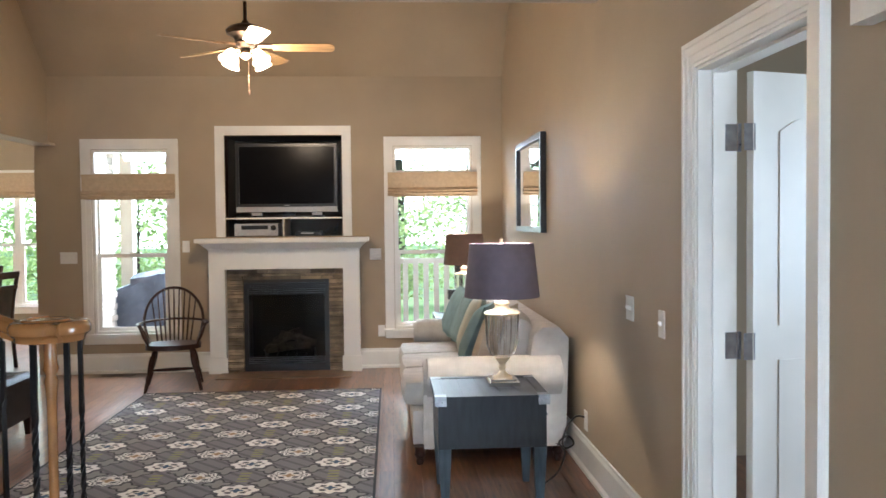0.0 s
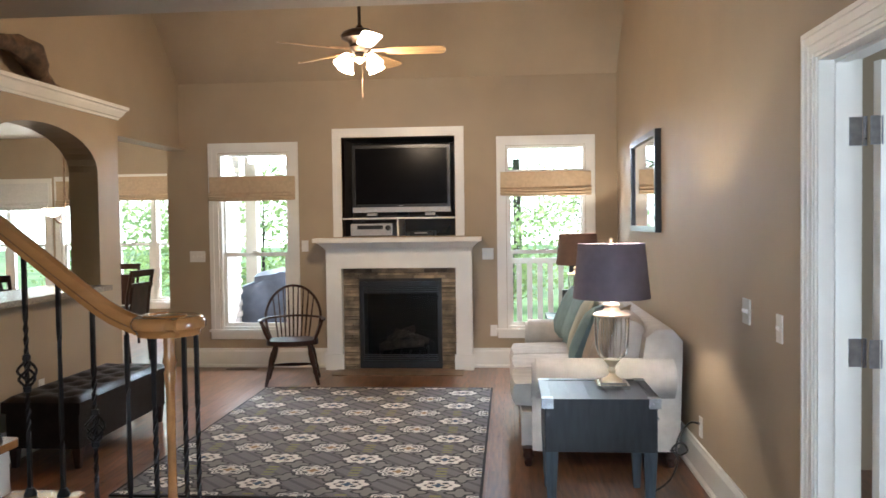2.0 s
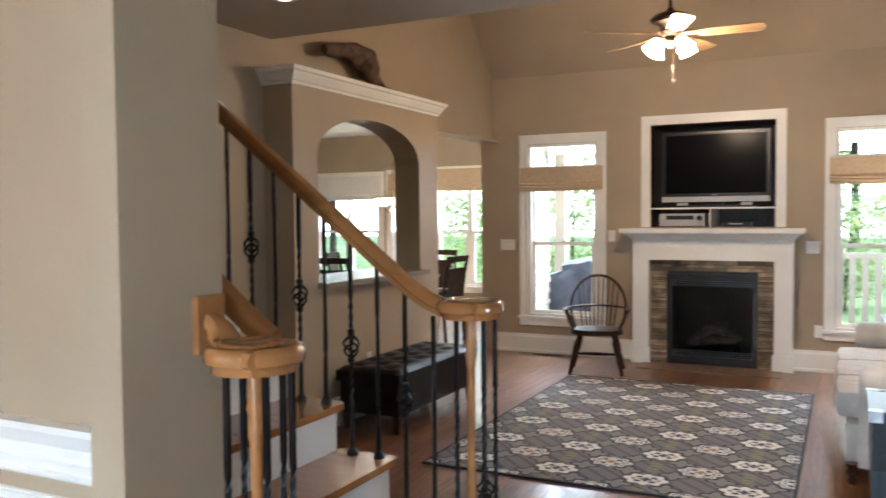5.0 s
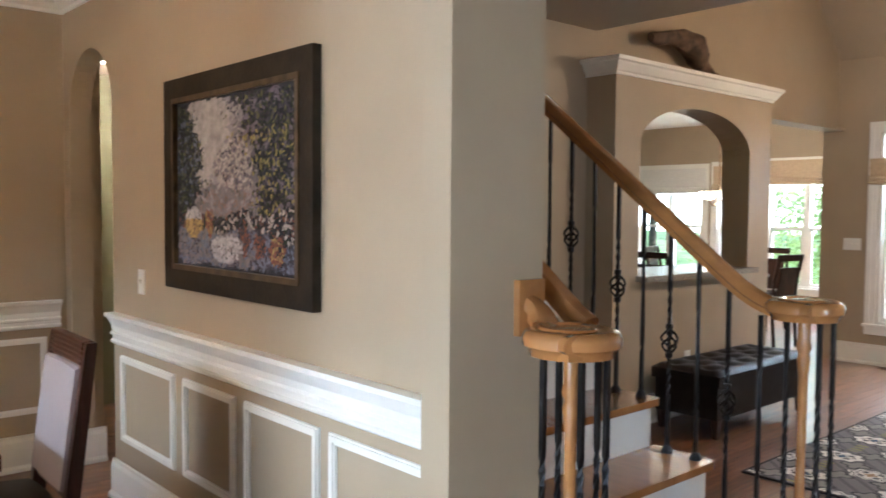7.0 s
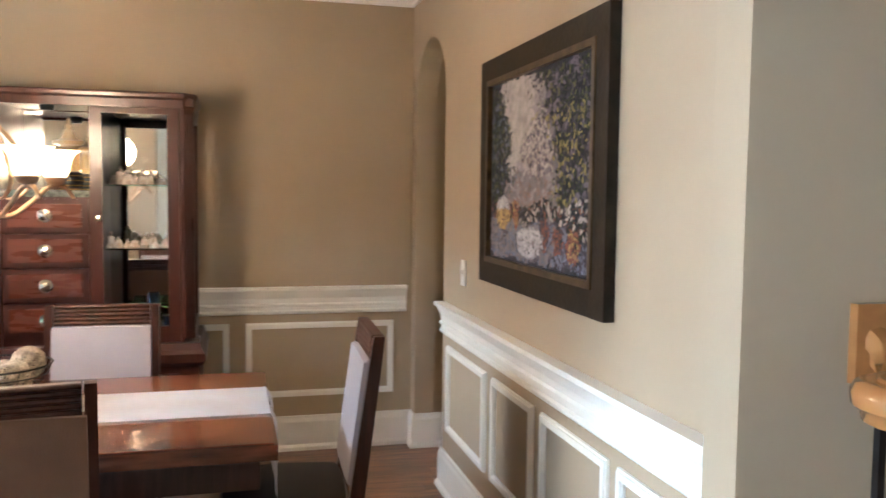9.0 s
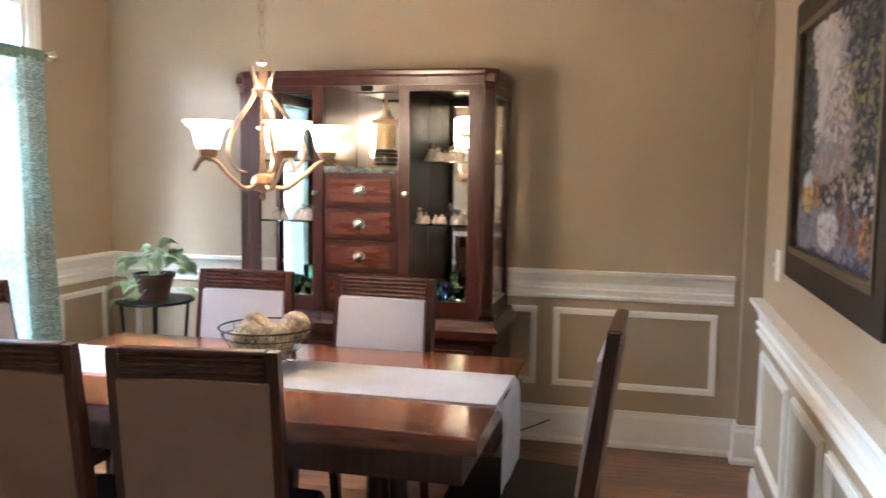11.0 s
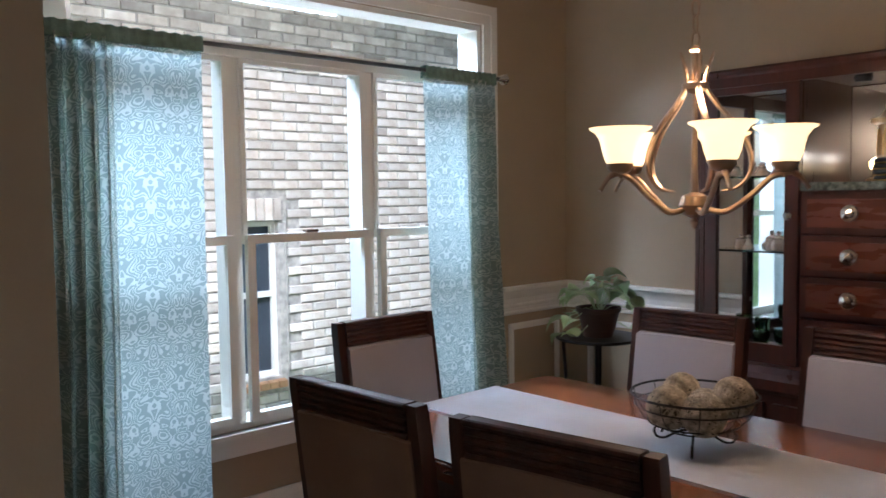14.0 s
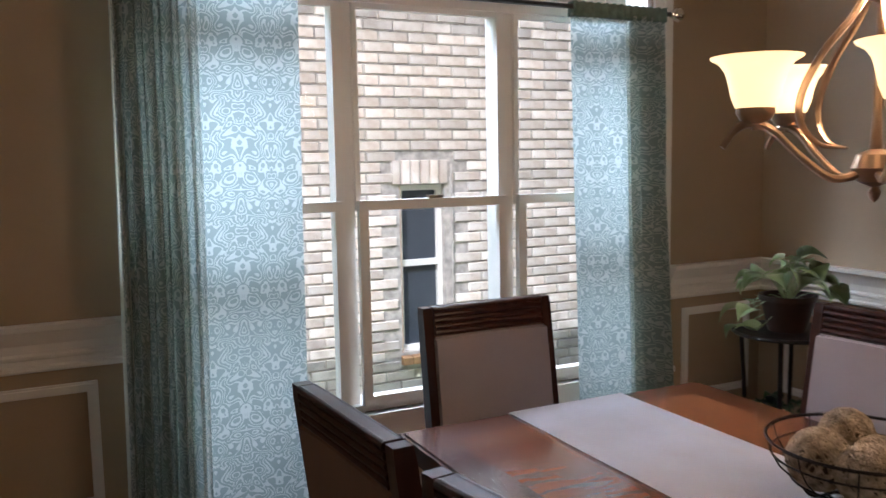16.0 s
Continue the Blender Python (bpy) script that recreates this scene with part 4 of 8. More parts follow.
for y, z in ((ty0 - 0.0135, zr - 0.262), (ty1 + 0.0155, zr - 0.322)):
    bm = bmesh.new()
    tube(bm, [(-3.16 + 0.375 * i / 8, y, z + 0.001 * (i % 2)) for i in range(9)], 0.0035, 6)
    part("hem", bm, bpy.data.materials["cream_linen_with_stains"], runner, smooth=True)


def dining_chair(m, label, top=TAUPE):
    """A high-back chair that faces +y: raked stiles, a reeded top rail, upholstered back and seat."""
    t = thing("dining_chair", label, "chair", "dining chairs round the table", m)
    def back(x, z):
        u = (z - 0.40) / 0.64
        return -0.205 - 0.085 * u
    for sx in (-1, 1):
        bm = bmesh.new()
        prev = None
        for z, w, d in ((0.0, 0.034, 0.04), (0.40, 0.036, 0.05), (0.7, 0.032, 0.045), (1.0, 0.03, 0.038), (1.028, 0.028, 0.034)):
            y = back(0, z) if z > 0.39 else -0.205 - 0.05 * (0.40 - z) / 0.4
            x = sx * 0.202
            ring = [bm.verts.new(p) for p in ((x - w / 2, y - d / 2, z), (x + w / 2, y - d / 2, z), (x + w / 2, y + d / 2, z), (x - w / 2, y + d / 2, z))]
            if prev:
                for j in range(4):
                    bm.faces.new((prev[j], prev[(j + 1) % 4], ring[(j + 1) % 4], ring[j]))
            else:
                bm.faces.new(ring[::-1])
            prev = ring
        bm.faces.new(prev)
        part("stile", bm, CHAIRWOOD if top is not DARKWOOD else DARKWOOD, t, bevel=0.006)
        bm = bmesh.new()
        hexa(bm, [(sx * 0.2 - 0.017, 0.18, 0), (sx * 0.2 + 0.017, 0.18, 0), (sx * 0.2 + 0.017, 0.214, 0), (sx * 0.2 - 0.017, 0.214, 0)], [(sx * 0.2 - 0.024, 0.166, 0.40), (sx * 0.2 + 0.024, 0.166, 0.40), (sx * 0.2 + 0.024, 0.216, 0.40), (sx * 0.2 - 0.024, 0.216, 0.40)])
        part("leg", bm, CHAIRWOOD, t, bevel=0.004)
    bm = bmesh.new()
    ya, yb = back(0, 0.95), back(0, 1.028)
    hexa(bm, [(-0.181, ya - 0.016, 0.95), (0.181, ya - 0.016, 0.95), (0.181, ya + 0.016, 0.95), (-0.181, ya + 0.016, 0.95)], [(-0.181, yb - 0.016, 1.029), (0.181, yb - 0.016, 1.029), (0.181, yb + 0.016, 1.029), (-0.181, yb + 0.016, 1.029)])
    rail = part("top_rail", bm, CHAIRWOOD, t, "reeded dark cherry top rail", bevel=0.003)
    for k in range(5):
        z = 0.956 + k * 0.0165
        y = back(0, z)
        for sy in (-1, 1):
            bm = bmesh.new()
            tube(bm, [(-0.182, y + sy * 0.014, z), (0.182, y + sy * 0.014, z)], 0.0078, 8)
            part("reed", bm, CHAIRWOOD, rail, smooth=True)
    part("lower_rail", boxes((-0.18, 0.18, back(0, 0.53) - 0.015, back(0, 0.53) + 0.015, 0.50, 0.55)), CHAIRWOOD, t)
    bm = bmesh.new()
    cushion(bm, 0, 0, 0, 0.392, 0.034, 0.455, 8, 0.08)
    bmesh.ops.transform(bm, matrix=pose(0, back(0, 0.735) - 0.009, 0.735, 7.5, 0, 0), verts=bm.verts)
    part("back_panel", bm, BACKCLOTH, t, "tan cloth outer back panel", smooth=True)
    bm = bmesh.new()
    cushion(bm, 0, 0, 0, 0.382, 0.046, 0.425, 8, 0.07)
    bmesh.ops.transform(bm, matrix=pose(0, back(0, 0.735) + 0.013, 0.735, 7.5, 0, 0), verts=bm.verts)
    part("back_pad", bm, top, t, "taupe leather back pad, paled to show window sheen", smooth=True)
    bm = bmesh.new()
    for sz in (-1, 1):
        for sx in (-1, 1):
            tube(bm, [(sx * 0.184, 0.022, -0.205), (sx * 0.184, 0.022, 0.205)], 0.0035, 5) if sz > 0 else tube(bm, [(-0.184, 0.022, sx * 0.207), (0.184, 0.022, sx * 0.207)], 0.0035, 5)
    bmesh.ops.transform(bm, matrix=pose(0, back(0, 0.735), 0.735, 7.5, 0, 0), verts=bm.verts)
    part("welt", bm, top, t, smooth=True)
    part("seat_frame", boxes((-0.225, 0.225, -0.2, 0.22, 0.39, 0.43)), CHAIRWOOD, t, bevel=0.008)
    bm = bmesh.new()
    cushion(bm, 0, 0.01, 0.455, 0.45, 0.43, 0.075, 8, 0.35)
    part("seat", bm, LEATHER, t, "dark brown leather seat", smooth=True)
    return t


CHAIR = "cherry dining chair with taupe leather back"
first = dining_chair(pose(-2.875, -1.095, 0, 0, 0, 1), CHAIR + " at the table's window end")
for x, y, rz, where in ((-2.43, -0.587, 94, " on the table's near side"), (-2.475, -0.085, 99, " on the table's near side"), (-3.39, -0.645, -88, " before the china cabinet"), (-3.36, -0.02, -92, " before the china cabinet"), (-2.93, 0.675, 178, " at the table's painting end")):
    c = copy_thing(first, pose(x, y, 0, 0, 0, rz))
    c["label"] = CHAIR + where

# wire bowl with woven balls
bowl = thing("wire_bowl", "black wire bowl on scrolled feet on the runner", "bowl", m=pose(-3.03, -0.25, tz + 0.004))
for r, z in ((0.165, 0.145), (0.155, 0.115), (0.12, 0.07), (0.06, 0.045)):
    bm = bmesh.new()
    tube(bm, [(r * math.cos(a), r * math.sin(a), z) for a in [i * math.pi / 16 for i in range(33)]], 0.0035 if r == 0.165 else 0.0022, 5)
    part("ring", bm, IRON, bowl)
for i in range(10):
    a = i * math.pi / 5
    bm = bmesh.new()
    tube(bm, [(r * math.cos(a), r * math.sin(a), z) for r, z in ((0.165, 0.145), (0.158, 0.12), (0.14, 0.09), (0.11, 0.063), (0.07, 0.047), (0.03, 0.043))], 0.0017, 4)
    part("rib", bm, IRON, bowl)
for i in range(3):
    a = i * 2 * math.pi / 3 + 0.5
    bm = bmesh.new()
    pts = [(0.0, 0.05), (0.05, 0.03), (0.09, 0.006), (0.115, 0.004), (0.125, 0.02), (0.115, 0.034), (0.1, 0.03), (0.1, 0.02)]
    tube(bm, curve([(r * math.cos(a), r * math.sin(a), z) for r, z in pts], 4), 0.0035, 5)
    part("scroll_foot", bm, IRON, bowl)
# Core coloured dark so the gaps between the strands look deep.
TWINEC = mat("dark_gap_core", (0.09, 0.062, 0.036), 0.95, scale=40, vary=0.35, bump=0.8, bump_scale=90)
RATTAN = mat("woven_tan_twine", (0.47, 0.38, 0.27), 0.85, scale=40, vary=0.35, bump=0.8, bump_scale=90)
for bx, by, bz, r in ((0.066, -0.036, 0.112, 0.057), (0.052, 0.06, 0.108, 0.057), (-0.058, 0.082, 0.138, 0.053), (-0.045, -0.065, 0.132, 0.05), (-0.034, 0.012, 0.106, 0.046)):
    ball = thing("woven_ball", "ball of woven tan twine in the wire bowl", "decor ball", "woven balls in the bowl", pose(-3.03 + bx, -0.25 + by, tz + 0.004 + bz))
    bm = bmesh.new()
    bmesh.ops.create_icosphere(bm, subdivisions=3, radius=r * 0.93)
    part("core", bm, TWINEC, ball, smooth=True)
    bm = bmesh.new()
    random.seed(int(1000 * bx + 70 * by + 900))
    for k in range(64):
        q = Euler((random.uniform(0, 6), random.uniform(0, 6), random.uniform(0, 6))).to_matrix()
        tube(bm, [q @ Vector((r * math.cos(i * math.pi / 8), r * math.sin(i * math.pi / 8), 0.009 * math.sin(i * 2.1 + k))) for i in range(17)], 0.0022, 4)
    tagged(part("twine", bm, RATTAN, ball), kind="stuff")

# ---- china cabinet ----
hx0, hx1, hy0, hy1 = -4.80, -4.29, -1.02, 0.32
cab = thing("china_cabinet", "dark cherry china cabinet with glass doors and mirrored back", "china cabinet")
MIRROR = mat("mirror_glass", (0.82, 0.84, 0.84), 0.02, metal=1.0, scale=2, vary=0.01, bump=0.0)
CLIT = mat("cherry_drawer_wood", (0.105, 0.026, 0.011), 0.28, scale=4, vary=0.12, bump=0.04, bump_scale=40, stretch=(8, 1.5, 8), coat=0.4)
part("base", boxes((hx0, hx1 + 0.03, hy0 - 0.02, hy1 + 0.02, 0.08, 0.66)), CHERRY, cab, bevel=0.006)
part("plinth", boxes((hx0, hx1 + 0.05, hy0 - 0.04, hy1 + 0.04, 0, 0.1)), CHERRY, cab, bevel=0.01)
moulding("waist_moulding", [(0, 0.64), (0.03, 0.64), (0.05, 0.66), (0.05, 0.70), (0.035, 0.72), (0.025, 0.75), (0, 0.75)], [(hx0, hy0, 0), (hx1 + 0.02, hy0, 0), (hx1 + 0.02, hy1, 0), (hx0, hy1, 0)], CHERRY, cab)
part("shelf_board", boxes((hx0, hx1 + 0.02, hy0, hy1, 0.66, 0.75)), CHERRY, cab)
for ya, yb in ((hy0 + 0.08, -0.66), (-0.62, -0.08), (-0.04, hy1 - 0.08)):
    part("base_door", boxes((hx1 + 0.03, hx1 + 0.048, ya, yb, 0.14, 0.6)), CHERRY, cab, bevel=0.006)
part("top_board", boxes((hx0, hx1, hy0, hy1, 1.90, 1.935)), CHERRY, cab)
moulding("cornice", [(0, 1.885), (0.006, 1.885), (0.008, 1.925), (0.016, 1.935), (0.018, 1.95), (0.012, 1.96), (0, 1.96)], [(hx0, hy0, 0), (hx1 - 0.05, hy0, 0), (hx1, hy0 + 0.05, 0), (hx1, hy1 - 0.05, 0), (hx1 - 0.05, hy1, 0), (hx0, hy1, 0)], CHERRY, cab)
part("top_panel", boxes((hx0, hx1 - 0.004, hy0 + 0.02, hy1 - 0.02, 1.935, 1.96)), CHERRY, cab)
part("mirror_back", boxes((hx0 + 0.012, hx0 + 0.016, hy0 + 0.03, hy1 - 0.03, 0.752, 1.895)), MIRROR, cab, "mirrored back panel")
part("back_panel", boxes((hx0, hx0 + 0.011, hy0 + 0.01, hy1 - 0.01, 0.75, 1.9)), CHERRY, cab)
for ya, yb in ((hy0, hy0 + 0.065), (hy1 - 0.065, hy1)):
    bm = bmesh.new()
    s = 1 if ya > 0 else -1
    yo, yi = (yb, ya) if s > 0 else (ya, yb)
    prism(bm, [(hx1, yi), (hx1, yo - s * 0.045), (hx1 - 0.045, yo), (hx1 - 0.065, yo), (hx1 - 0.065, yi)], "z", 0.75, 1.9)
    post = part("corner_post", bm, CHERRY, cab, bevel=0.003)
    for k in range(4):
        bm = bmesh.new()
        u = 0.15 + 0.23 * k
        tube(bm, [(hx1 - 0.045 * u + 0.001, yo - s * 0.045 * (1 - u) + s * 0.001, z) for z in (0.8, 1.86)], 0.0045, 6)
        part("reed", bm, CHERRY, post)
    bm = boxes((hx0, hx0 + 0.05, min(yo, yo - s * 0.022), max(yo, yo - s * 0.022), 0.75, 1.9), (hx0 + 0.05, hx1 - 0.065, min(yo, yo - s * 0.022), max(yo, yo - s * 0.022), 0.75, 0.82), (hx0 + 0.05, hx1 - 0.065, min(yo, yo - s * 0.022), max(yo, yo - s * 0.022), 1.84, 1.9))
    part("side_frame", bm, CHERRY, cab)
    g = part("side_glass", boxes((hx0 + 0.05, hx1 - 0.065, yo - s * 0.013, yo - s * 0.01, 0.82, 1.84) if s > 0 else (hx0 + 0.05, hx1 - 0.065, yo + 0.01, yo + 0.013, 0.82, 1.84)), GLASS, cab)
    g.visible_shadow = False
    part("silver_cap", boxes((hx1 - 0.05, hx1 + 0.032, yo - 0.05 if s > 0 else yo - 0.022, yo + 0.022 if s > 0 else yo + 0.05, 0.755, 0.772)), CHROME, cab)
for ya, yb in ((-0.575, -0.545), (-0.155, -0.125)):
    part("partition", boxes((hx0 + 0.02, hx1 - 0.03, ya, yb, 0.75, 1.9)), CHERRY, cab)
for ya, yb, kn in ((hy0 + 0.065, -0.545, -0.58), (-0.155, hy1 - 0.065, -0.115)):
    zz = [(ya, yb, 0.752, 0.83), (ya, yb, 1.855, 1.9), (ya, ya + 0.06, 0.83, 1.855), (yb - 0.06, yb, 0.83, 1.855)]
    d = part("glass_door", boxes(*[(hx1 - 0.024, hx1, a + 0.002, b - 0.002, c, e) for a, b, c, e in zz]), CHERRY, cab, bevel=0.005)
    g = part("door_glass", boxes((hx1 - 0.014, hx1 - 0.011, ya + 0.06, yb - 0.06, 0.83, 1.855)), GLASS, d)
    g.visible_shadow = False
    bm = bmesh.new()
    lathe(bm, [(0.006, 0), (0.006, 0.012), (0.016, 0.018), (0.018, 0.026), (0.012, 0.034), (0, 0.036)], n=14, m=pose(hx1, kn, 1.355, 0, 90, 0))
    part("door_knob", bm, CHROME, d, smooth=True)
    for z in (1.2, 1.51):
        g = part("glass_shelf", boxes((hx0 + 0.02, hx1 - 0.05, ya + 0.01, yb - 0.01, z, z + 0.008)), CLEAR, cab)
        g.data.materials[0] = bpy.data.materials.get("shelf_glass") or glass_mat("shelf_glass", (0.75, 0.92, 0.85))
part("granite_top", boxes((hx0 + 0.02, hx1 - 0.002, -0.545, -0.155, 1.455, 1.487)), mat("green_grey_granite", (0.13, 0.14, 0.11), 0.2, scale=60, vary=0.4), cab, bevel=0.003)
part("drawer_case", boxes((hx0 + 0.02, hx1 - 0.02, -0.545, -0.155, 0.75, 1.455)), CHERRY, cab)
part("niche_head", boxes((hx1 - 0.024, hx1, -0.545, -0.155, 1.885, 1.9)), CHERRY, cab)
for k in range(4):
    z0, z1 = 1.29 - k * 0.165, 1.445 - k * 0.165
    if z0 < 0.76:
        continue
    dr = part("drawer", boxes((hx1 - 0.02, hx1 - 0.004, -0.54, -0.16, z0, z1)), CHERRY, cab, bevel=0.004)
    part("drawer_front", boxes((hx1 - 0.004, hx1 + 0.006, -0.51, -0.19, z0 + 0.022, z1 - 0.022)), CLIT, dr, bevel=0.005)
    bm = bmesh.new()
    lathe(bm, [(0.03, 0), (0.034, 0.004), (0.03, 0.01), (0.012, 0.012), (0.012, 0.02), (0.02, 0.026), (0.02, 0.034), (0, 0.04)], n=18, m=pose(hx1 + 0.006, -0.35, (z0 + z1) / 2, 0, 90, 0))
    part("drawer_knob", bm, CHROME, dr, "round polished nickel knob", smooth=True)
bm = bmesh.new()
lathe(bm, [(0.03, 0), (0.034, -0.02), (0.028, -0.035)], hx1 - 0.1, -0.35, 1.9, 14)
part("puck_light", bm, BLACK, cab)


def figure(name, x, y, z, prof, material, label, cat, n=12, group=""):
    t = thing(name, label, cat, group, pose(x, y, z))
    bm = bmesh.new()
    lathe(bm, prof, n=n)
    part("body", bm, material, t, smooth=True)
    return t


PORC = mat("white_porcelain", (0.7, 0.66, 0.6), 0.25, scale=20, vary=0.2, second=(0.45, 0.33, 0.26))
GREENG = glass_mat("green_glass", (0.25, 0.5, 0.3))
BLUEG = glass_mat("blue_glass", (0.15, 0.3, 0.75))
random.seed(11)
for ya, yb, z in ((-0.93, -0.6, 1.208), (-0.1, 0.22, 1.208), (-0.93, -0.6, 1.518), (-0.1, 0.22, 1.518)):
    for k in range(9):
        y = ya + (yb - ya) * (k + 0.5) / 9
        h = random.uniform(0.04, 0.09) * (1.25 if k % 4 == 1 else 0.9)
        r = random.uniform(0.018, 0.03)
        w1, w2, w3 = random.uniform(0.7, 1.1), random.uniform(0.45, 0.9), random.uniform(0.3, 0.6)
        figure("figurine", hx1 - random.uniform(0.08, 0.36), y, z, [(r, 0), (r * 1.02, h * 0.1), (r * w1, h * 0.3), (r * w2, h * 0.52), (r * w2 * 1.15, h * 0.64), (r * w3 * 0.6, h * 0.74), (r * w3, h * 0.86), (r * w3 * 0.6, h * 0.96), (0, h)], PORC, "small cream porcelain figurine on a glass shelf", "figurine", 10, "figurines in the cabinet")
for k in range(9):
    y = (-0.1 + 0.32 * (k % 5) / 5 + 0.03) if k < 5 else (-0.92 + 0.08 * (k - 5))
    h = random.uniform(0.09, 0.16)
    figure("glass_goblet", hx1 - random.uniform(0.1, 0.32), y, 0.752, [(0.028, 0), (0.006, 0.01), (0.006, h * 0.4), (0.03, h * 0.55), (0.036, h * 0.85), (0.032, h)], BLUEG if k in (4, 2) else GREENG, "coloured glass goblet in the cabinet", "goblet", 14, "glass goblets in the cabinet")
GILTB = mat("worn_gilt", (0.6, 0.38, 0.12), 0.3, metal=0.8, scale=20, vary=0.2)
BRASSW = mat("gilt_and_cream_porcelain", (0.55, 0.36, 0.14), 0.3, scale=18, vary=0.2, second=(0.6, 0.5, 0.36))
stein = thing("lidded_stein", "gilt and cream lidded porcelain stein on granite", "stein", m=pose(hx1 - 0.17, -0.27, 1.487))
bm = bmesh.new()
lathe(bm, [(0.056, 0), (0.06, 0.012), (0.056, 0.02), (0.056, 0.028), (0.062, 0.034), (0.062, 0.062), (0.056, 0.068), (0.06, 0.074), (0.06, 0.084), (0.05, 0.09)], n=24)
part("base", bm, BLACK, stein, smooth=True)
for zz in (0.005, 0.024, 0.048, 0.071):
    bm = bmesh.new()
    rr = 0.0615 if zz in (0.005, 0.071) else (0.058 if zz == 0.024 else 0.0635)
    tube(bm, [(rr * math.cos(k * math.pi / 12), rr * math.sin(k * math.pi / 12), zz) for k in range(25)], 0.0028, 5)
    part("gilt_band", bm, GILTB, stein, "gilt band")
bm = bmesh.new()
lathe(bm, [(0.05, 0.088), (0.046, 0.11), (0.043, 0.16), (0.043, 0.2), (0.048, 0.215), (0.07, 0.222), (0.072, 0.238), (0.06, 0.242)], n=24)
part("body", bm, BRASSW, stein, smooth=True)
for k in range(7):
    a = k * 2 * math.pi / 7
    bm = bmesh.new()
    tube(bm, curve([(0.047 * math.cos(a - 0.3), 0.047 * math.sin(a - 0.3), 0.1), (0.045 * math.cos(a - 0.26), 0.045 * math.sin(a - 0.26), 0.17), (0.045 * math.cos(a), 0.045 * math.sin(a), 0.2), (0.045 * math.cos(a + 0.26), 0.045 * math.sin(a + 0.26), 0.17), (0.047 * math.cos(a + 0.3), 0.047 * math.sin(a + 0.3), 0.1)], 4), 0.003, 5)
    part("gilt_arch", bm, GILTB, stein, "gilt arch in relief")
bm = bmesh.new()
lathe(bm, [(0.058, 0.242), (0.038, 0.25), (0.03, 0.262), (0.022, 0.28), (0.024, 0.29), (0.013, 0.3), (0.016, 0.315), (0.007, 0.325), (0.009, 0.34), (0, 0.362)], n=18)
part("lid", bm, BRASSW, stein, smooth=True)
cl = thing("cabinet_lamp", "small lit brass lamp inside the cabinet niche", "lamp", m=pose(hx1 - 0.36, -0.40, 1.487))
bm = bmesh.new()
lathe(bm, [(0.03, 0), (0.03, 0.012), (0.006, 0.02), (0.006, 0.05)], n=12)
part("base", bm, BRONZE, cl, smooth=True)
bm = bmesh.new()
lathe(bm, [(0.01, 0.05), (0.018, 0.065), (0.016, 0.085), (0, 0.1)], n=12)
part("bulb", bm, glow("warm_bulb", (1.0, 0.62, 0.25), 12), cl, smooth=True)
cord = thing("power_cord", "black power cord running to the outlet", "cord")
bm = bmesh.new()
tube(bm, curve([(DX + 0.04, 0.57, 0.128), (DX + 0.07, 0.5, 0.1), (DX + 0.08, 0.4, 0.06), (DX + 0.06, 0.3, 0.03)], 6), 0.004, 5)
part("wire", bm, BLACK, cord)

# ---- chandelier ----
ch = thing("chandelier", "five-arm champagne bronze chandelier with lit frosted glass bells", "chandelier", m=pose(-3.10, -0.295, 0))
SHADEG = glow("lit_frosted_glass", (1.0, 0.66, 0.28), 2.2)
bm = bmesh.new()
lathe(bm, [(0, 1.355), (0.008, 1.362), (0.012, 1.375), (0.006, 1.385), (0.03, 1.395), (0.042, 1.42), (0.034, 1.445), (0.012, 1.455), (0.008, 1.52), (0.007, 1.72), (0.034, 1.732), (0.036, 1.748), (0.01, 1.755), (0.01, 1.83), (0.018, 1.838), (0.006, 1.85)], n=16)
part("stem", bm, BRONZE, ch, smooth=True)
for i in range(5):
    a = radians(72 * i + 47.2)
    def pt(r, z):
        return (r * 0.80 * math.cos(a), r * 0.80 * math.sin(a), z)
    bm = bmesh.new()
    tube(bm, curve([pt(0.03, 1.412), pt(0.10, 1.402), pt(0.18, 1.445), pt(0.25, 1.495), pt(0.315, 1.503), pt(0.36, 1.462)], 6), [0.008] * 20 + [0.008] * 6 + [0.006] * 5, 8)
    arm = part("arm", bm, BRONZE, ch, smooth=True)
    bm = bmesh.new()
    tube(bm, curve([pt(0.085, 1.458), pt(0.14, 1.468), pt(0.18, 1.51), pt(0.176, 1.565), pt(0.13, 1.635), pt(0.068, 1.695), pt(0.034, 1.745), pt(0.042, 1.79), pt(0.06, 1.832)], 5), [0.003 + 0.0062 * math.sin(math.pi * k / 40) ** 0.7 for k in range(41)], 7, 0.8)
    part("scroll", bm, BRONZE, arm, smooth=True)
    bm = bmesh.new()
    lathe(bm, [(0.006, -0.012), (0.008, 0.0), (0.026, 0.006), (0.035, 0.02), (0.034, 0.03), (0.02, 0.034)], *pt(0.285, 1.505), 14)
    part("cup", bm, BRONZE, arm, smooth=True)
    bm = bmesh.new()
    prof = [(0.024, 0.024), (0.036, 0.03), (0.044, 0.05), (0.049, 0.075), (0.055, 0.095), (0.066, 0.11), (0.08, 0.118), (0.082, 0.122)]
    lathe(bm, prof + [(r - 0.004, h) for r, h in prof[::-1]], *pt(0.285, 1.505), 22)
    part("glass_bell", bm, SHADEG, arm, "lit frosted glass bell shade", smooth=True)
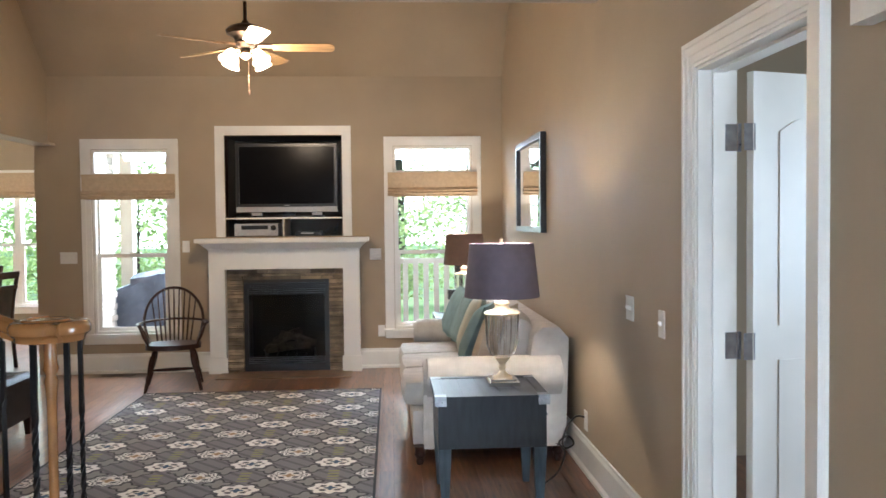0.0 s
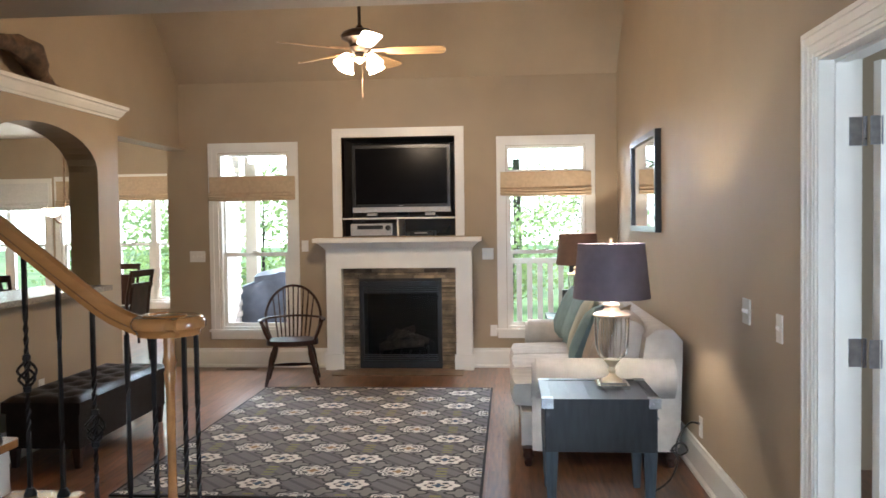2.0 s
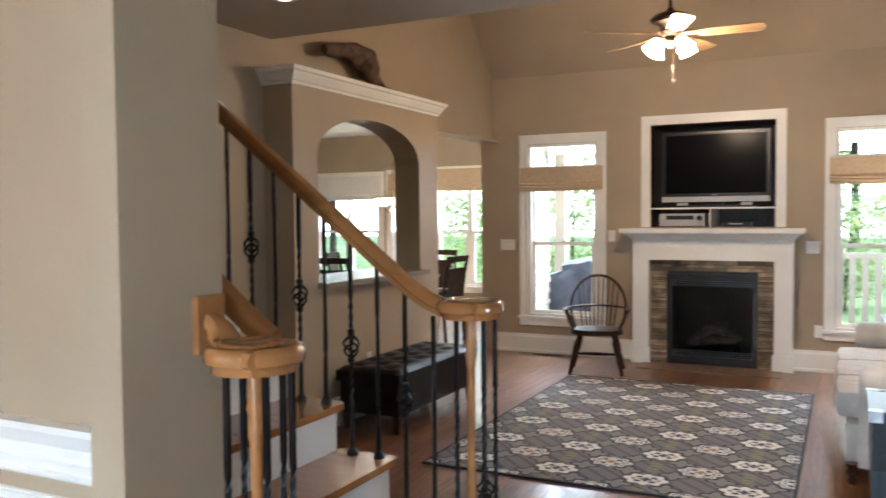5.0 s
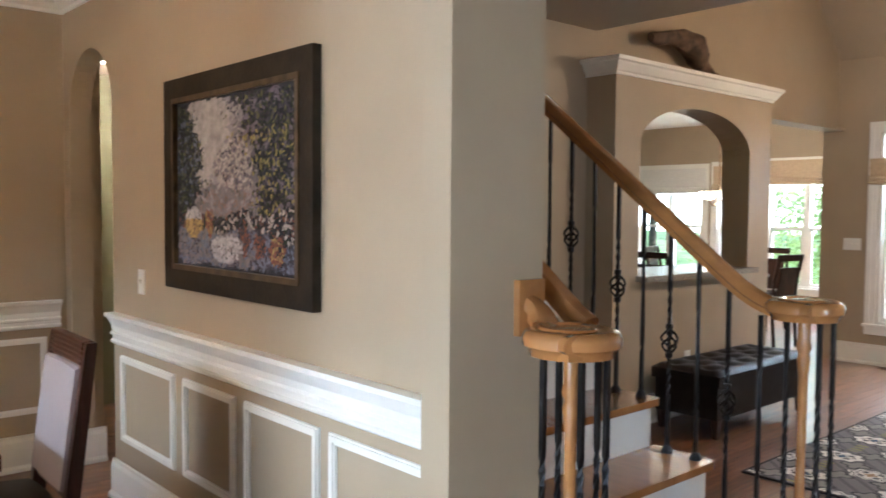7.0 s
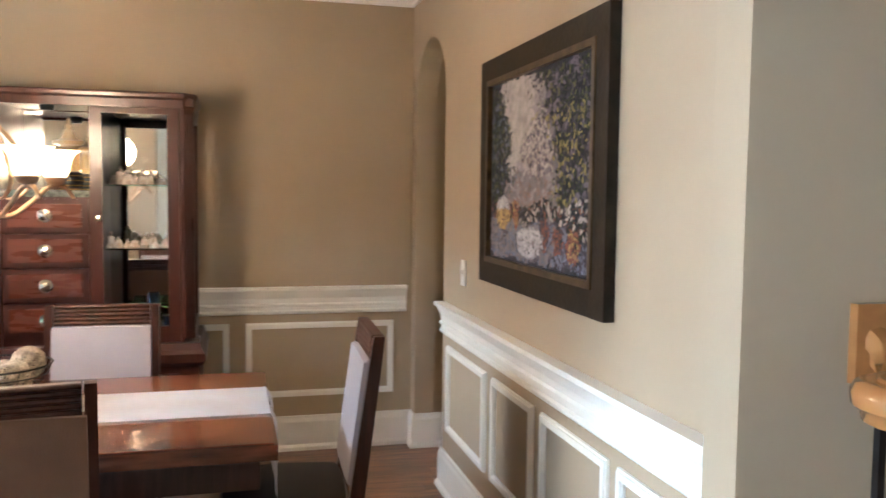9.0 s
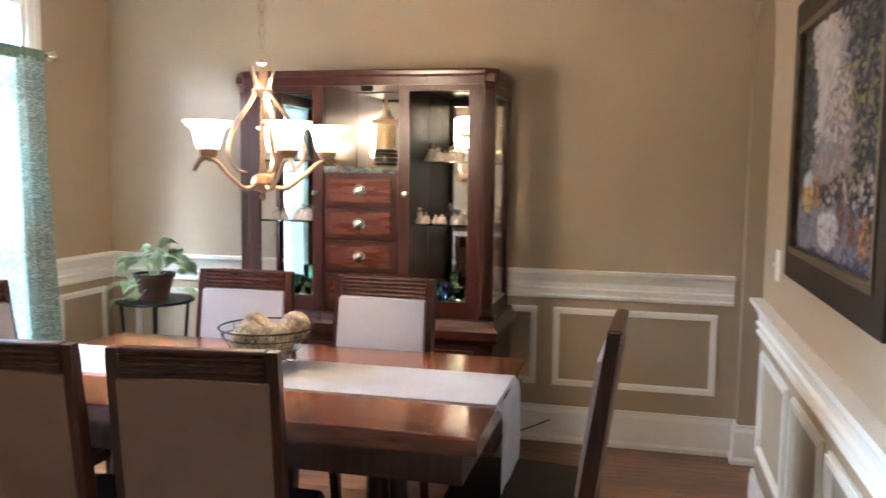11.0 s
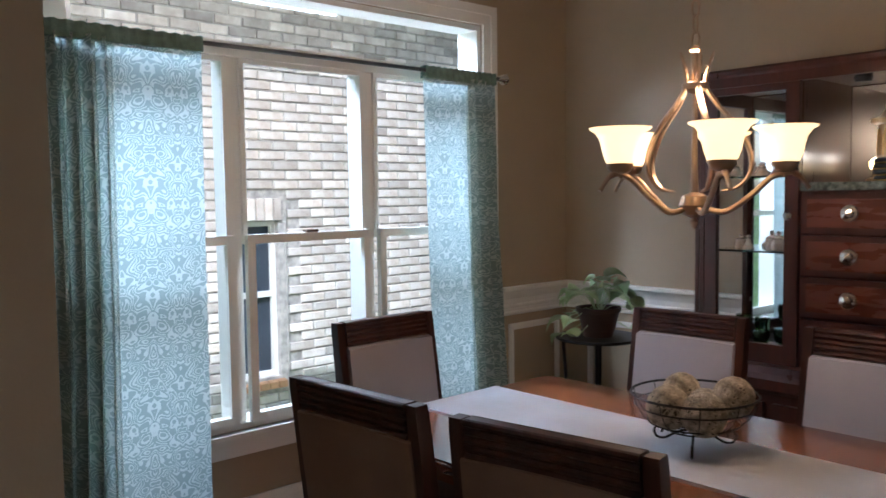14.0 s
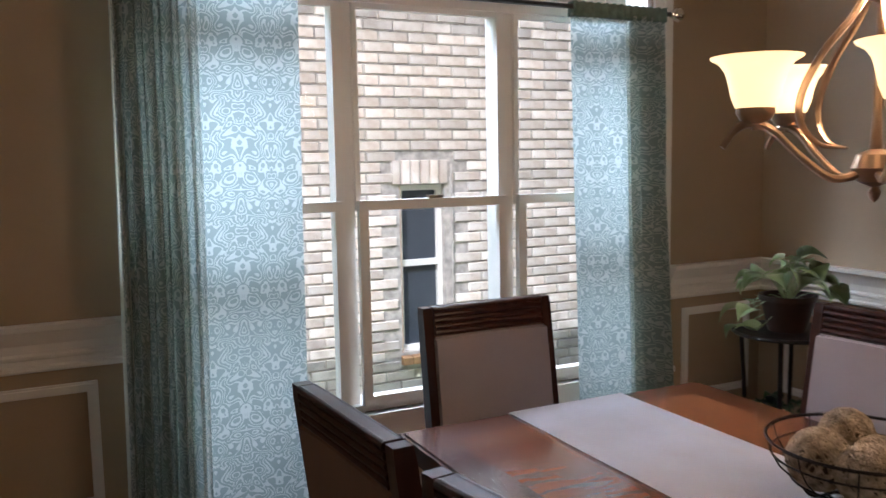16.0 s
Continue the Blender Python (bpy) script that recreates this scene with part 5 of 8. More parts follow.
for k in range(19):
    bm = bmesh.new()
    zc = 1.865 + k * 0.042
    tube(bm, [((0.011 * math.cos(t)) if k % 2 else 0, 0 if k % 2 else 0.011 * math.cos(t), zc + 0.025 * math.sin(t)) for t in [j * math.pi / 5 for j in range(11)]], 0.0028, 5)
    part("chain_link", bm, BRONZE, ch)
bm = bmesh.new()
lathe(bm, [(0.01, -0.05), (0.06, -0.02), (0.065, -0.001)], 0, 0, CEILING, 18)
part("canopy", bm, BRONZE, ch, smooth=True)

# ---- curtains ----
def curtain_mat():
    m = bpy.data.materials.new("teal_paisley_sheer")
    m.use_nodes = True
    N, L = m.node_tree.nodes, m.node_tree.links
    out, b = N["Material Output"], N["Principled BSDF"]
    uv = N.new("ShaderNodeUVMap")
    sp = N.new("ShaderNodeSeparateXYZ")
    L.new(uv.outputs[0], sp.inputs[0])
    pp = N.new("ShaderNodeMath")
    pp.operation = "PINGPONG"
    pp.inputs[1].default_value = 0.105
    L.new(sp.outputs["X"], pp.inputs[0])
    md = N.new("ShaderNodeMath")
    md.operation = "MODULO"
    md.inputs[1].default_value = 0.41
    L.new(sp.outputs["Y"], md.inputs[0])
    mp = N.new("ShaderNodeCombineXYZ")
    L.new(pp.outputs[0], mp.inputs["X"])
    L.new(md.outputs[0], mp.inputs["Y"])
    warp = N.new("ShaderNodeTexNoise")
    warp.inputs["Scale"].default_value, warp.inputs["Detail"].default_value = 13, 1
    L.new(mp.outputs[0], warp.inputs["Vector"])
    add = N.new("ShaderNodeMixRGB")
    add.blend_type, add.inputs["Fac"].default_value = "ADD", 0.16
    L.new(mp.outputs[0], add.inputs[1])
    L.new(warp.outputs["Color"], add.inputs[2])
    vor = N.new("ShaderNodeTexVoronoi")
    vor.inputs["Scale"].default_value = 14
    L.new(add.outputs[0], vor.inputs["Vector"])
    ring = N.new("ShaderNodeMath")
    ring.operation = "MULTIPLY"
    ring.inputs[1].default_value = 34
    L.new(vor.outputs["Distance"], ring.inputs[0])
    sn = N.new("ShaderNodeMath")
    sn.operation = "SINE"
    L.new(ring.outputs[0], sn.inputs[0])
    fine = N.new("ShaderNodeTexNoise")
    fine.inputs["Scale"].default_value, fine.inputs["Detail"].default_value = 38, 3
    L.new(mp.outputs[0], fine.inputs["Vector"])
    sm = N.new("ShaderNodeMath")
    sm.operation = "MULTIPLY_ADD"
    sm.inputs[1].default_value, sm.inputs[2].default_value = 3.0, -1.6
    L.new(fine.outputs["Fac"], sm.inputs[0])
    ad = N.new("ShaderNodeMath")
    L.new(sn.outputs[0], ad.inputs[0])
    L.new(sm.outputs[0], ad.inputs[1])
    cr = N.new("ShaderNodeMapRange")
    cr.inputs["From Min"].default_value, cr.inputs["From Max"].default_value = 0.05, 0.45
    L.new(ad.outputs[0], cr.inputs["Value"])
    mix = N.new("ShaderNodeMix")
    mix.data_type = "RGBA"
    mix.inputs["A"].default_value = (0.29, 0.33, 0.28, 1)
    mix.inputs["B"].default_value = (0.55, 0.55, 0.47, 1)
    L.new(cr.outputs[0], mix.inputs["Factor"])
    L.new(mix.outputs["Result"], b.inputs["Base Color"])
    b.inputs["Roughness"].default_value = 0.8
    tr = N.new("ShaderNodeBsdfTranslucent")
    thin = N.new("ShaderNodeMix")
    thin.data_type = "RGBA"
    thin.inputs["A"].default_value = (0.27, 0.345, 0.335, 1)
    thin.inputs["B"].default_value = (0.47, 0.555, 0.545, 1)
    L.new(cr.outputs[0], thin.inputs["Factor"])
    L.new(thin.outputs["Result"], tr.inputs["Color"])
    ms = N.new("ShaderNodeMixShader")
    ms.inputs["Fac"].default_value = 0.45
    L.new(b.outputs[0], ms.inputs[1])
    L.new(tr.outputs[0], ms.inputs[2])
    L.new(ms.outputs[0], out.inputs["Surface"])
    return m


PAISLEY = curtain_mat()
# Cloth of an added layer that dims daylight through the gathered folds.
FOLD_DIMMER = mat("fold_dimming_sheer", (0.42, 0.44, 0.36), 0.85, scale=30, vary=0.08, bump=0.2, bump_scale=300)
_n, _l = FOLD_DIMMER.node_tree.nodes, FOLD_DIMMER.node_tree.links
_tr = _n.new("ShaderNodeBsdfTranslucent")
_tr.inputs["Color"].default_value = (0.74, 0.76, 0.66, 1)
_ms = _n.new("ShaderNodeMixShader")
_ms.inputs["Fac"].default_value = 0.72
_l.new(_n["Principled BSDF"].outputs[0], _ms.inputs[1])
_l.new(_tr.outputs[0], _ms.inputs[2])
_l.new(_ms.outputs[0], _n["Material Output"].inputs["Surface"])


CY = WY + 0.17


def curtain(x_in, x_out, flat, seed, lean, label):
    """A panel whose inner part hangs flat and whose outer part is gathered in folds."""
    t = thing("curtain", label, "curtain", "teal curtains at the dining window")
    bm = bmesh.new()
    lay = bm.loops.layers.uv.new("UVMap")
    random.seed(seed)
    nx, nz = 120, 26
    grid, us = [], []
    for j in range(nz + 1):
        v = j / nz
        z = 0.03 + (2.012 - 0.03) * v
        row = []
        for i in range(nx + 1):
            u = i / nx
            x = x_in + (x_out - x_in) * u
            g = max(0.0, (u - flat) / (1 - flat)) if flat < 1 else 0
            amp = (0.006 + 0.05 * min(1, g * 3)) * (0.65 + 0.35 * (1 - v))
            ph = g * 27 + seed + 0.5 * math.sin(3 * v + seed)
            y = CY + amp * (0.72 * math.sin(u * 5 + ph) + 0.42 * math.sin(2.3 * ph + 1.1 + 0.8 * v)) + 0.006 * math.sin(14 * u + 5 * v)
            flare = lean * (1 - v) + 0.02 * (1 - v) * (u - 0.3)
            row.append(bm.verts.new((x + flare * (1 if x_out > x_in else -1) + 0.004 * math.sin(4 * v + 3 * u), y, z)))
        grid.append(row)
    def uvat(i, j):
        u = i / nx
        g = max(0.0, (u - flat) / (1 - flat))
        return ((u * abs(x_out - x_in) + g * 0.35), 2.0 * j / nz)
    for j in range(nz):
        for i in range(nx):
            f = bm.faces.new((grid[j][i], grid[j][i + 1], grid[j + 1][i + 1], grid[j + 1][i]))
            for lp, (a, c) in zip(f.loops, ((i, j), (i + 1, j), (i + 1, j + 1), (i, j + 1))):
                lp[lay].uv = uvat(a, c)
    part("panel", bm, PAISLEY, t, smooth=True)
    # Added layer behind the gathered part, to darken its backlit folds.
    bm = bmesh.new()
    lay = bm.loops.layers.uv.new("UVMap")
    rows = []
    for j in range(nz + 1):
        v = j / nz
        row = []
        for i in range(61):
            g = i / 60
            u = flat + (1 - flat) * g
            x = x_in + (x_out - x_in) * u + (lean * (1 - v) + 0.02 * (1 - v) * (u - 0.3)) * (1 if x_out > x_in else -1)
            row.append(bm.verts.new((x, CY - 0.055 + 0.02 * math.sin(g * 33 + seed + 2 + 0.6 * v), 0.04 + 1.965 * v)))
        rows.append(row)
    for j in range(nz):
        for i in range(60):
            f = bm.faces.new((rows[j][i], rows[j][i + 1], rows[j + 1][i + 1], rows[j + 1][i]))
            for lp, (a, c) in zip(f.loops, ((i, j), (i + 1, j), (i + 1, j + 1), (i, j + 1))):
                lp[lay].uv = (a * 0.011, 2.0 * c / nz)
    part("rear_gather", bm, FOLD_DIMMER, t, smooth=True)
    bm = bmesh.new()
    n, prev = 60, None
    for i in range(n + 1):
        x = x_in + (x_out - x_in) * i / n
        w = 0.004 * math.sin(i * 1.3)
        ring = [bm.verts.new(p) for p in ((x, CY - 0.02 + w, 1.998), (x, CY + 0.02 + w, 1.998), (x, CY + 0.018 + w, 2.054 + 0.5 * w), (x, CY - 0.018 + w, 2.054 + 0.5 * w))]
        if prev:
            for k in range(4):
                bm.faces.new((prev[k], prev[(k + 1) % 4], ring[(k + 1) % 4], ring[k]))
        prev = ring
    part("rod_pocket", bm, mat("teal_hem_cloth", (0.16, 0.24, 0.21), 0.9, scale=30, vary=0.15, bump=0.4, bump_scale=200) if not bpy.data.materials.get("teal_hem_cloth") else bpy.data.materials["teal_hem_cloth"], t)
    return t


curtain(-2.505, -1.925, 0.55, 1, 0.02, "teal paisley sheer curtain gathered at the window's edge")
curtain(-3.60, -4.065, 0.55, 5, 0.065, "teal paisley sheer curtain hanging by the plant stand")
rod = thing("curtain_rod", "thin dark metal curtain rod with glass finials", "curtain rod")
bm = bmesh.new()
tube(bm, [(-1.87, CY, 2.035), (-4.10, CY, 2.035)], 0.009, 10)
part("rod", bm, mat("gunmetal", (0.12, 0.12, 0.12), 0.35, metal=1.0, scale=20), rod)
for x, s in ((-4.10, -1), (-1.87, 1)):
    bm = bmesh.new()
    lathe(bm, [(0.012, 0), (0.016, 0.006), (0.01, 0.012), (0.026, 0.03), (0.03, 0.045), (0.022, 0.06), (0, 0.068)], n=12, m=pose(x, CY, 2.035, 0, 90 * s, 0))
    part("finial", bm, CHROME, rod, smooth=True)
    bm = bmesh.new()
    tube(bm, [(x - s * 0.03, WY + 0.02, 2.035), (x - s * 0.03, CY, 2.035)], 0.007, 8)
    part("bracket", bm, bpy.data.materials["gunmetal"], rod)

# ---- plant stand ----
LEAF = mat("pale_green_leaf", (0.40, 0.56, 0.28), 0.4, scale=14, vary=0.0, second=(0.60, 0.70, 0.48), bump=0.2, bump_scale=50, per_object=0.25)
DLEAF = mat("dark_green_leaf", (0.035, 0.10, 0.03), 0.45, scale=14, vary=0.3, bump=0.2, bump_scale=50, per_object=0.3)
POT = mat("dark_brown_pot", (0.05, 0.025, 0.018), 0.4, scale=12, vary=0.2)
stand = thing("plant_stand", "round black metal plant stand with a lower shelf", "plant stand", m=pose(-4.27, -1.50, 0))
for z, r in ((0.755, 0.2), (0.22, 0.16)):
    bm = bmesh.new()
    lathe(bm, [(0, 0), (r, 0), (r + 0.006, 0.006), (r, 0.014), (0, 0.014)], z=z, n=28)
    part("shelf", bm, IRON, stand, smooth=True)
for i in range(4):
    a = i * math.pi / 2 + 0.6
    bm = bmesh.new()
    tube(bm, curve([(0.17 * math.cos(a), 0.17 * math.sin(a), 0.756), (0.15 * math.cos(a), 0.15 * math.sin(a), 0.45), (0.155 * math.cos(a), 0.155 * math.sin(a), 0.2), (0.19 * math.cos(a), 0.19 * math.sin(a), 0)], 5), 0.009, 7)
    part("leg", bm, IRON, stand, smooth=True)


def leaf_mesh(name, w, h):
    """A heart-shaped leaf with a folded midrib."""
    bm = bmesh.new()
    n = 8
    mid = [bm.verts.new((0, h * i / n, 0.02 * math.sin(math.pi * i / n))) for i in range(n + 1)]
    for s in (-1, 1):
        edge = []
        for i in range(n + 1):
            u = i / n
            edge.append(bm.verts.new((s * w * (math.sin(math.pi * min(1, u * 1.05) ** 0.62) * (1 - 0.35 * u) + 0.001), h * u - 0.12 * h * (1 - u) * (u > 0), 0.02 * math.sin(math.pi * u) + 0.25 * w * math.sin(math.pi * u))))
        for i in range(n):
            bm.faces.new((mid[i], mid[i + 1], edge[i + 1], edge[i]))
    bmesh.ops.solidify(bm, geom=bm.faces[:], thickness=0.0012)
    me = bpy.data.meshes.new(name)
    for f in bm.faces:
        f.smooth = True
    bm.to_mesh(me)
    bm.free()
    return me


def potted_plant(x, y, z, pot_r, pot_h, count, spread, size, material, seed, label):
    t = thing("potted_plant", label, "plant", "plants on the stand", pose(x, y, z))
    bm = bmesh.new()
    lathe(bm, [(pot_r * 0.7, 0), (pot_r, pot_h * 0.85), (pot_r * 1.08, pot_h * 0.86), (pot_r * 1.08, pot_h), (pot_r * 0.95, pot_h), (pot_r * 0.9, pot_h * 0.85), (0, pot_h * 0.83)], n=20)
    part("pot", bm, POT, t, smooth=True)
    lm = leaf_mesh("leaf", size * 1.1, size * 1.75)
    lm.materials.append(material)
    random.seed(seed)
    stems = bmesh.new()
    for k in range(count):
        a = random.uniform(0, 2 * math.pi)
        r = spread * math.sqrt(random.random())
        h = pot_h + 0.03 + 0.13 * (1 - r / spread) * random.uniform(0.6, 1.1) - (0.16 if r > spread * 0.8 else 0) * random.random()
        p = Vector((r * math.cos(a), r * math.sin(a), h))
        tube(stems, curve([(0.01 * math.cos(a), 0.01 * math.sin(a), pot_h * 0.8), (p.x * 0.5, p.y * 0.5, h * 0.8 + 0.05), p], 3), 0.0022, 4)
        lf = new("leaf", lm)
        lf.parent = t
        s = random.uniform(0.7, 1.25)
        lf.matrix_basis = Matrix.Translation(p) @ Euler((random.uniform(-0.9, 0.1) , random.uniform(-0.5, 0.5), a - math.pi / 2 + random.uniform(-0.6, 0.6))).to_matrix().to_4x4() @ Matrix.Scale(s, 4)
    part("stem", stems, material, t)
    return t


potted_plant(-4.27, -1.50, 0.769, 0.1, 0.14, 34, 0.17, 0.058, LEAF, 3, "pale green heart-leaved plant in a dark brown pot")
potted_plant(-4.27, -1.50, 0.234, 0.07, 0.12, 40, 0.17, 0.032, DLEAF, 8, "dark green trailing plant on the stand's lower shelf")

# ---- painting ----
px0, px1, pz0, pz1 = -3.376, -2.195, 1.138, 2.026
pnt = thing("framed_painting", "garden painting in a broad dark bronze frame", "painting", m=pose((px0 + px1) / 2, DY, (pz0 + pz1) / 2))
W, H = (px1 - px0) / 2, (pz1 - pz0) / 2
FRAME = mat("dark_bronze_frame", (0.022, 0.015, 0.009), 0.55, metal=0.1, scale=14, vary=0.35, bump=0.3, bump_scale=60, spec=0.25)
GILT = mat("dull_gilt", (0.09, 0.06, 0.03), 0.42, metal=0.4, scale=20, vary=0.3)
part("frame", boxes((-W, W, -0.035, 0, H - 0.085, H), (-W, W, -0.035, 0, -H, -H + 0.085), (-W, -W + 0.085, -0.035, 0, -H + 0.085, H - 0.085), (W - 0.085, W, -0.035, 0, -H + 0.085, H - 0.085)), FRAME, pnt, bevel=0.01, seg=3)
i_, o_ = 0.105, 0.083
for r in ((-W + o_, W - o_, -0.04, -0.006, H - i_, H - o_), (-W + o_, W - o_, -0.04, -0.006, -H + o_, -H + i_), (-W + o_, -W + i_, -0.04, -0.006, -H + i_, H - i_), (W - i_, W - o_, -0.04, -0.006, -H + i_, H - i_)):
    part("inner_lip", boxes(r), GILT, pnt, "dull gilt inner lip", bevel=0.005)
canvas = part("canvas", boxes((-W + 0.1, W - 0.1, -0.02, -0.004, -H + 0.1, H - 0.1)), mat("dark_painted_ground", (0.035, 0.038, 0.05), 0.7, scale=12, vary=0.3, bump=0.3, bump_scale=120, spec=0.15), pnt)
PAINTS = {"night_blue": (0.014, 0.017, 0.025), "deep_green": (0.025, 0.036, 0.024), "slate_violet": (0.065, 0.058, 0.08), "dusk_violet": (0.15, 0.13, 0.165), "mist": (0.19, 0.175, 0.19), "cloud": (0.36, 0.33, 0.32), "pale_sky": (0.27, 0.25, 0.27), "rose_ground": (0.22, 0.16, 0.145), "blossom": (0.40, 0.36, 0.34), "yellow_leaf": (0.28, 0.24, 0.09), "olive": (0.12, 0.12, 0.06), "rust": (0.20, 0.085, 0.06), "cloth_white": (0.44, 0.44, 0.48), "straw": (0.40, 0.28, 0.11), "blue_grey": (0.15, 0.17, 0.24)}


def paint_at(x, z):
    """Which paint lies at a place of the garden scene; x and z run from -1 to 1."""
    n1 = noise.noise(Vector((x * 2.2, z * 2.2, 3.1))) * 0.22
    n2 = random.random()
    if math.hypot((x + 0.70) / 0.17, (z + 0.50) / 0.20) < 1:
        return "cloth_white" if z > -0.44 else "straw"
    if math.hypot((x + 0.10) / 0.26, (z + 0.80) / 0.17) < 1 + n1:
        return "cloth_white" if n2 < 0.7 else "mist"
    if math.hypot((x - 0.20) / 0.10, (z + 0.70) / 0.2) < 1 or math.hypot((x - 0.46) / 0.09, (z + 0.72) / 0.16) < 1:
        return "rust" if n2 < 0.6 else "slate_violet"
    if math.hypot((x - 0.72) / 0.12, (z + 0.78) / 0.16) < 1 or math.hypot((x + 0.40) / 0.07, (z + 0.48) / 0.2) < 1:
        return "rust" if n2 < 0.75 else "straw"
    if z < -0.62 + n1:
        return "blue_grey" if n2 < 0.5 else ("mist" if n2 < 0.68 and x < 0.4 else "slate_violet")
    if z < -0.34 + n1:
        return ("night_blue" if n2 < 0.35 else "deep_green" if n2 < 0.55 else "blossom" if n2 < 0.68 and x > -0.3 else "rust" if n2 < 0.78 else "slate_violet")
    left = x < -0.56 + 0.13 * math.sin(z * 4 + 1) + n1 + random.uniform(-0.12, 0.12)
    if left:
        return "night_blue" if n2 < 0.35 else "deep_green" if n2 < 0.62 else "blue_grey" if n2 < 0.74 else "slate_violet" if n2 < 0.86 else "olive"
    edge = 0.36 - 0.55 * max(0.0, z - 0.1) + n1 + random.uniform(-0.15, 0.15)
    if x > edge:
        return "night_blue" if n2 < 0.32 else "deep_green" if n2 < 0.52 else "slate_violet" if n2 < 0.76 else "yellow_leaf" if n2 < 0.86 and z < 0.6 else "olive" if n2 < 0.95 else "dusk_violet"
    if math.hypot((x - 0.10) / 0.42, (z - 0.22) / 0.32) < 1 + n1:
        return "blossom" if n2 < 0.30 else "night_blue" if n2 < 0.48 else "dusk_violet" if n2 < 0.7 else "rose_ground" if n2 < 0.8 else "mist"
    if z < -0.02 + n1:
        return "rose_ground" if n2 < 0.5 else "mist" if n2 < 0.8 else "pale_sky"
    tone = x + 0.25 - 0.35 * z + 1.4 * n1 + random.uniform(-0.25, 0.25)
    return "dusk_violet" if tone > 0.42 else "mist" if tone > 0.2 else "pale_sky" if tone > -0.02 else "cloud"


random.seed(17)
strokes = {k: bmesh.new() for k in PAINTS}
cw, chh = W - 0.106, H - 0.106
for k in range(7600):
    x, z = random.uniform(-1, 1), random.uniform(-1, 1)
    name = paint_at(x, z)
    soft = name in ("cloud", "pale_sky", "dusk_violet", "mist")
    ln, wd = (random.uniform(0.016, 0.036), random.uniform(0.007, 0.014)) if soft else (random.uniform(0.006, 0.017), random.uniform(0.003, 0.007))
    a = random.uniform(-0.5, 0.9) if soft else random.uniform(0.3, 2.8)
    lift = -0.0202 - 0.00035 * random.random() - (0.0004 if name in ("blossom", "yellow_leaf", "cloth_white") else 0)
    px, pz = x * (cw - 0.014), z * (chh - 0.014)
    ring = []
    for t in range(6):
        b = t * math.pi / 3
        u, v = ln * math.cos(b), wd * math.sin(b) * (1.2 if t in (1, 2) else 0.8)
        qx = max(-cw, min(cw, px + u * math.cos(a) - v * math.sin(a)))
        qz = max(-chh, min(chh, pz + u * math.sin(a) + v * math.cos(a)))
        ring.append(strokes[name].verts.new((qx, lift, qz)))
    strokes[name].faces.new(ring)
for name, bm in strokes.items():
    tagged(part("brushwork", bm, mat("oil_paint_" + name, PAINTS[name], 0.7, scale=30, vary=0.16, bump=0.2, bump_scale=200, spec=0.15), canvas), kind="stuff")
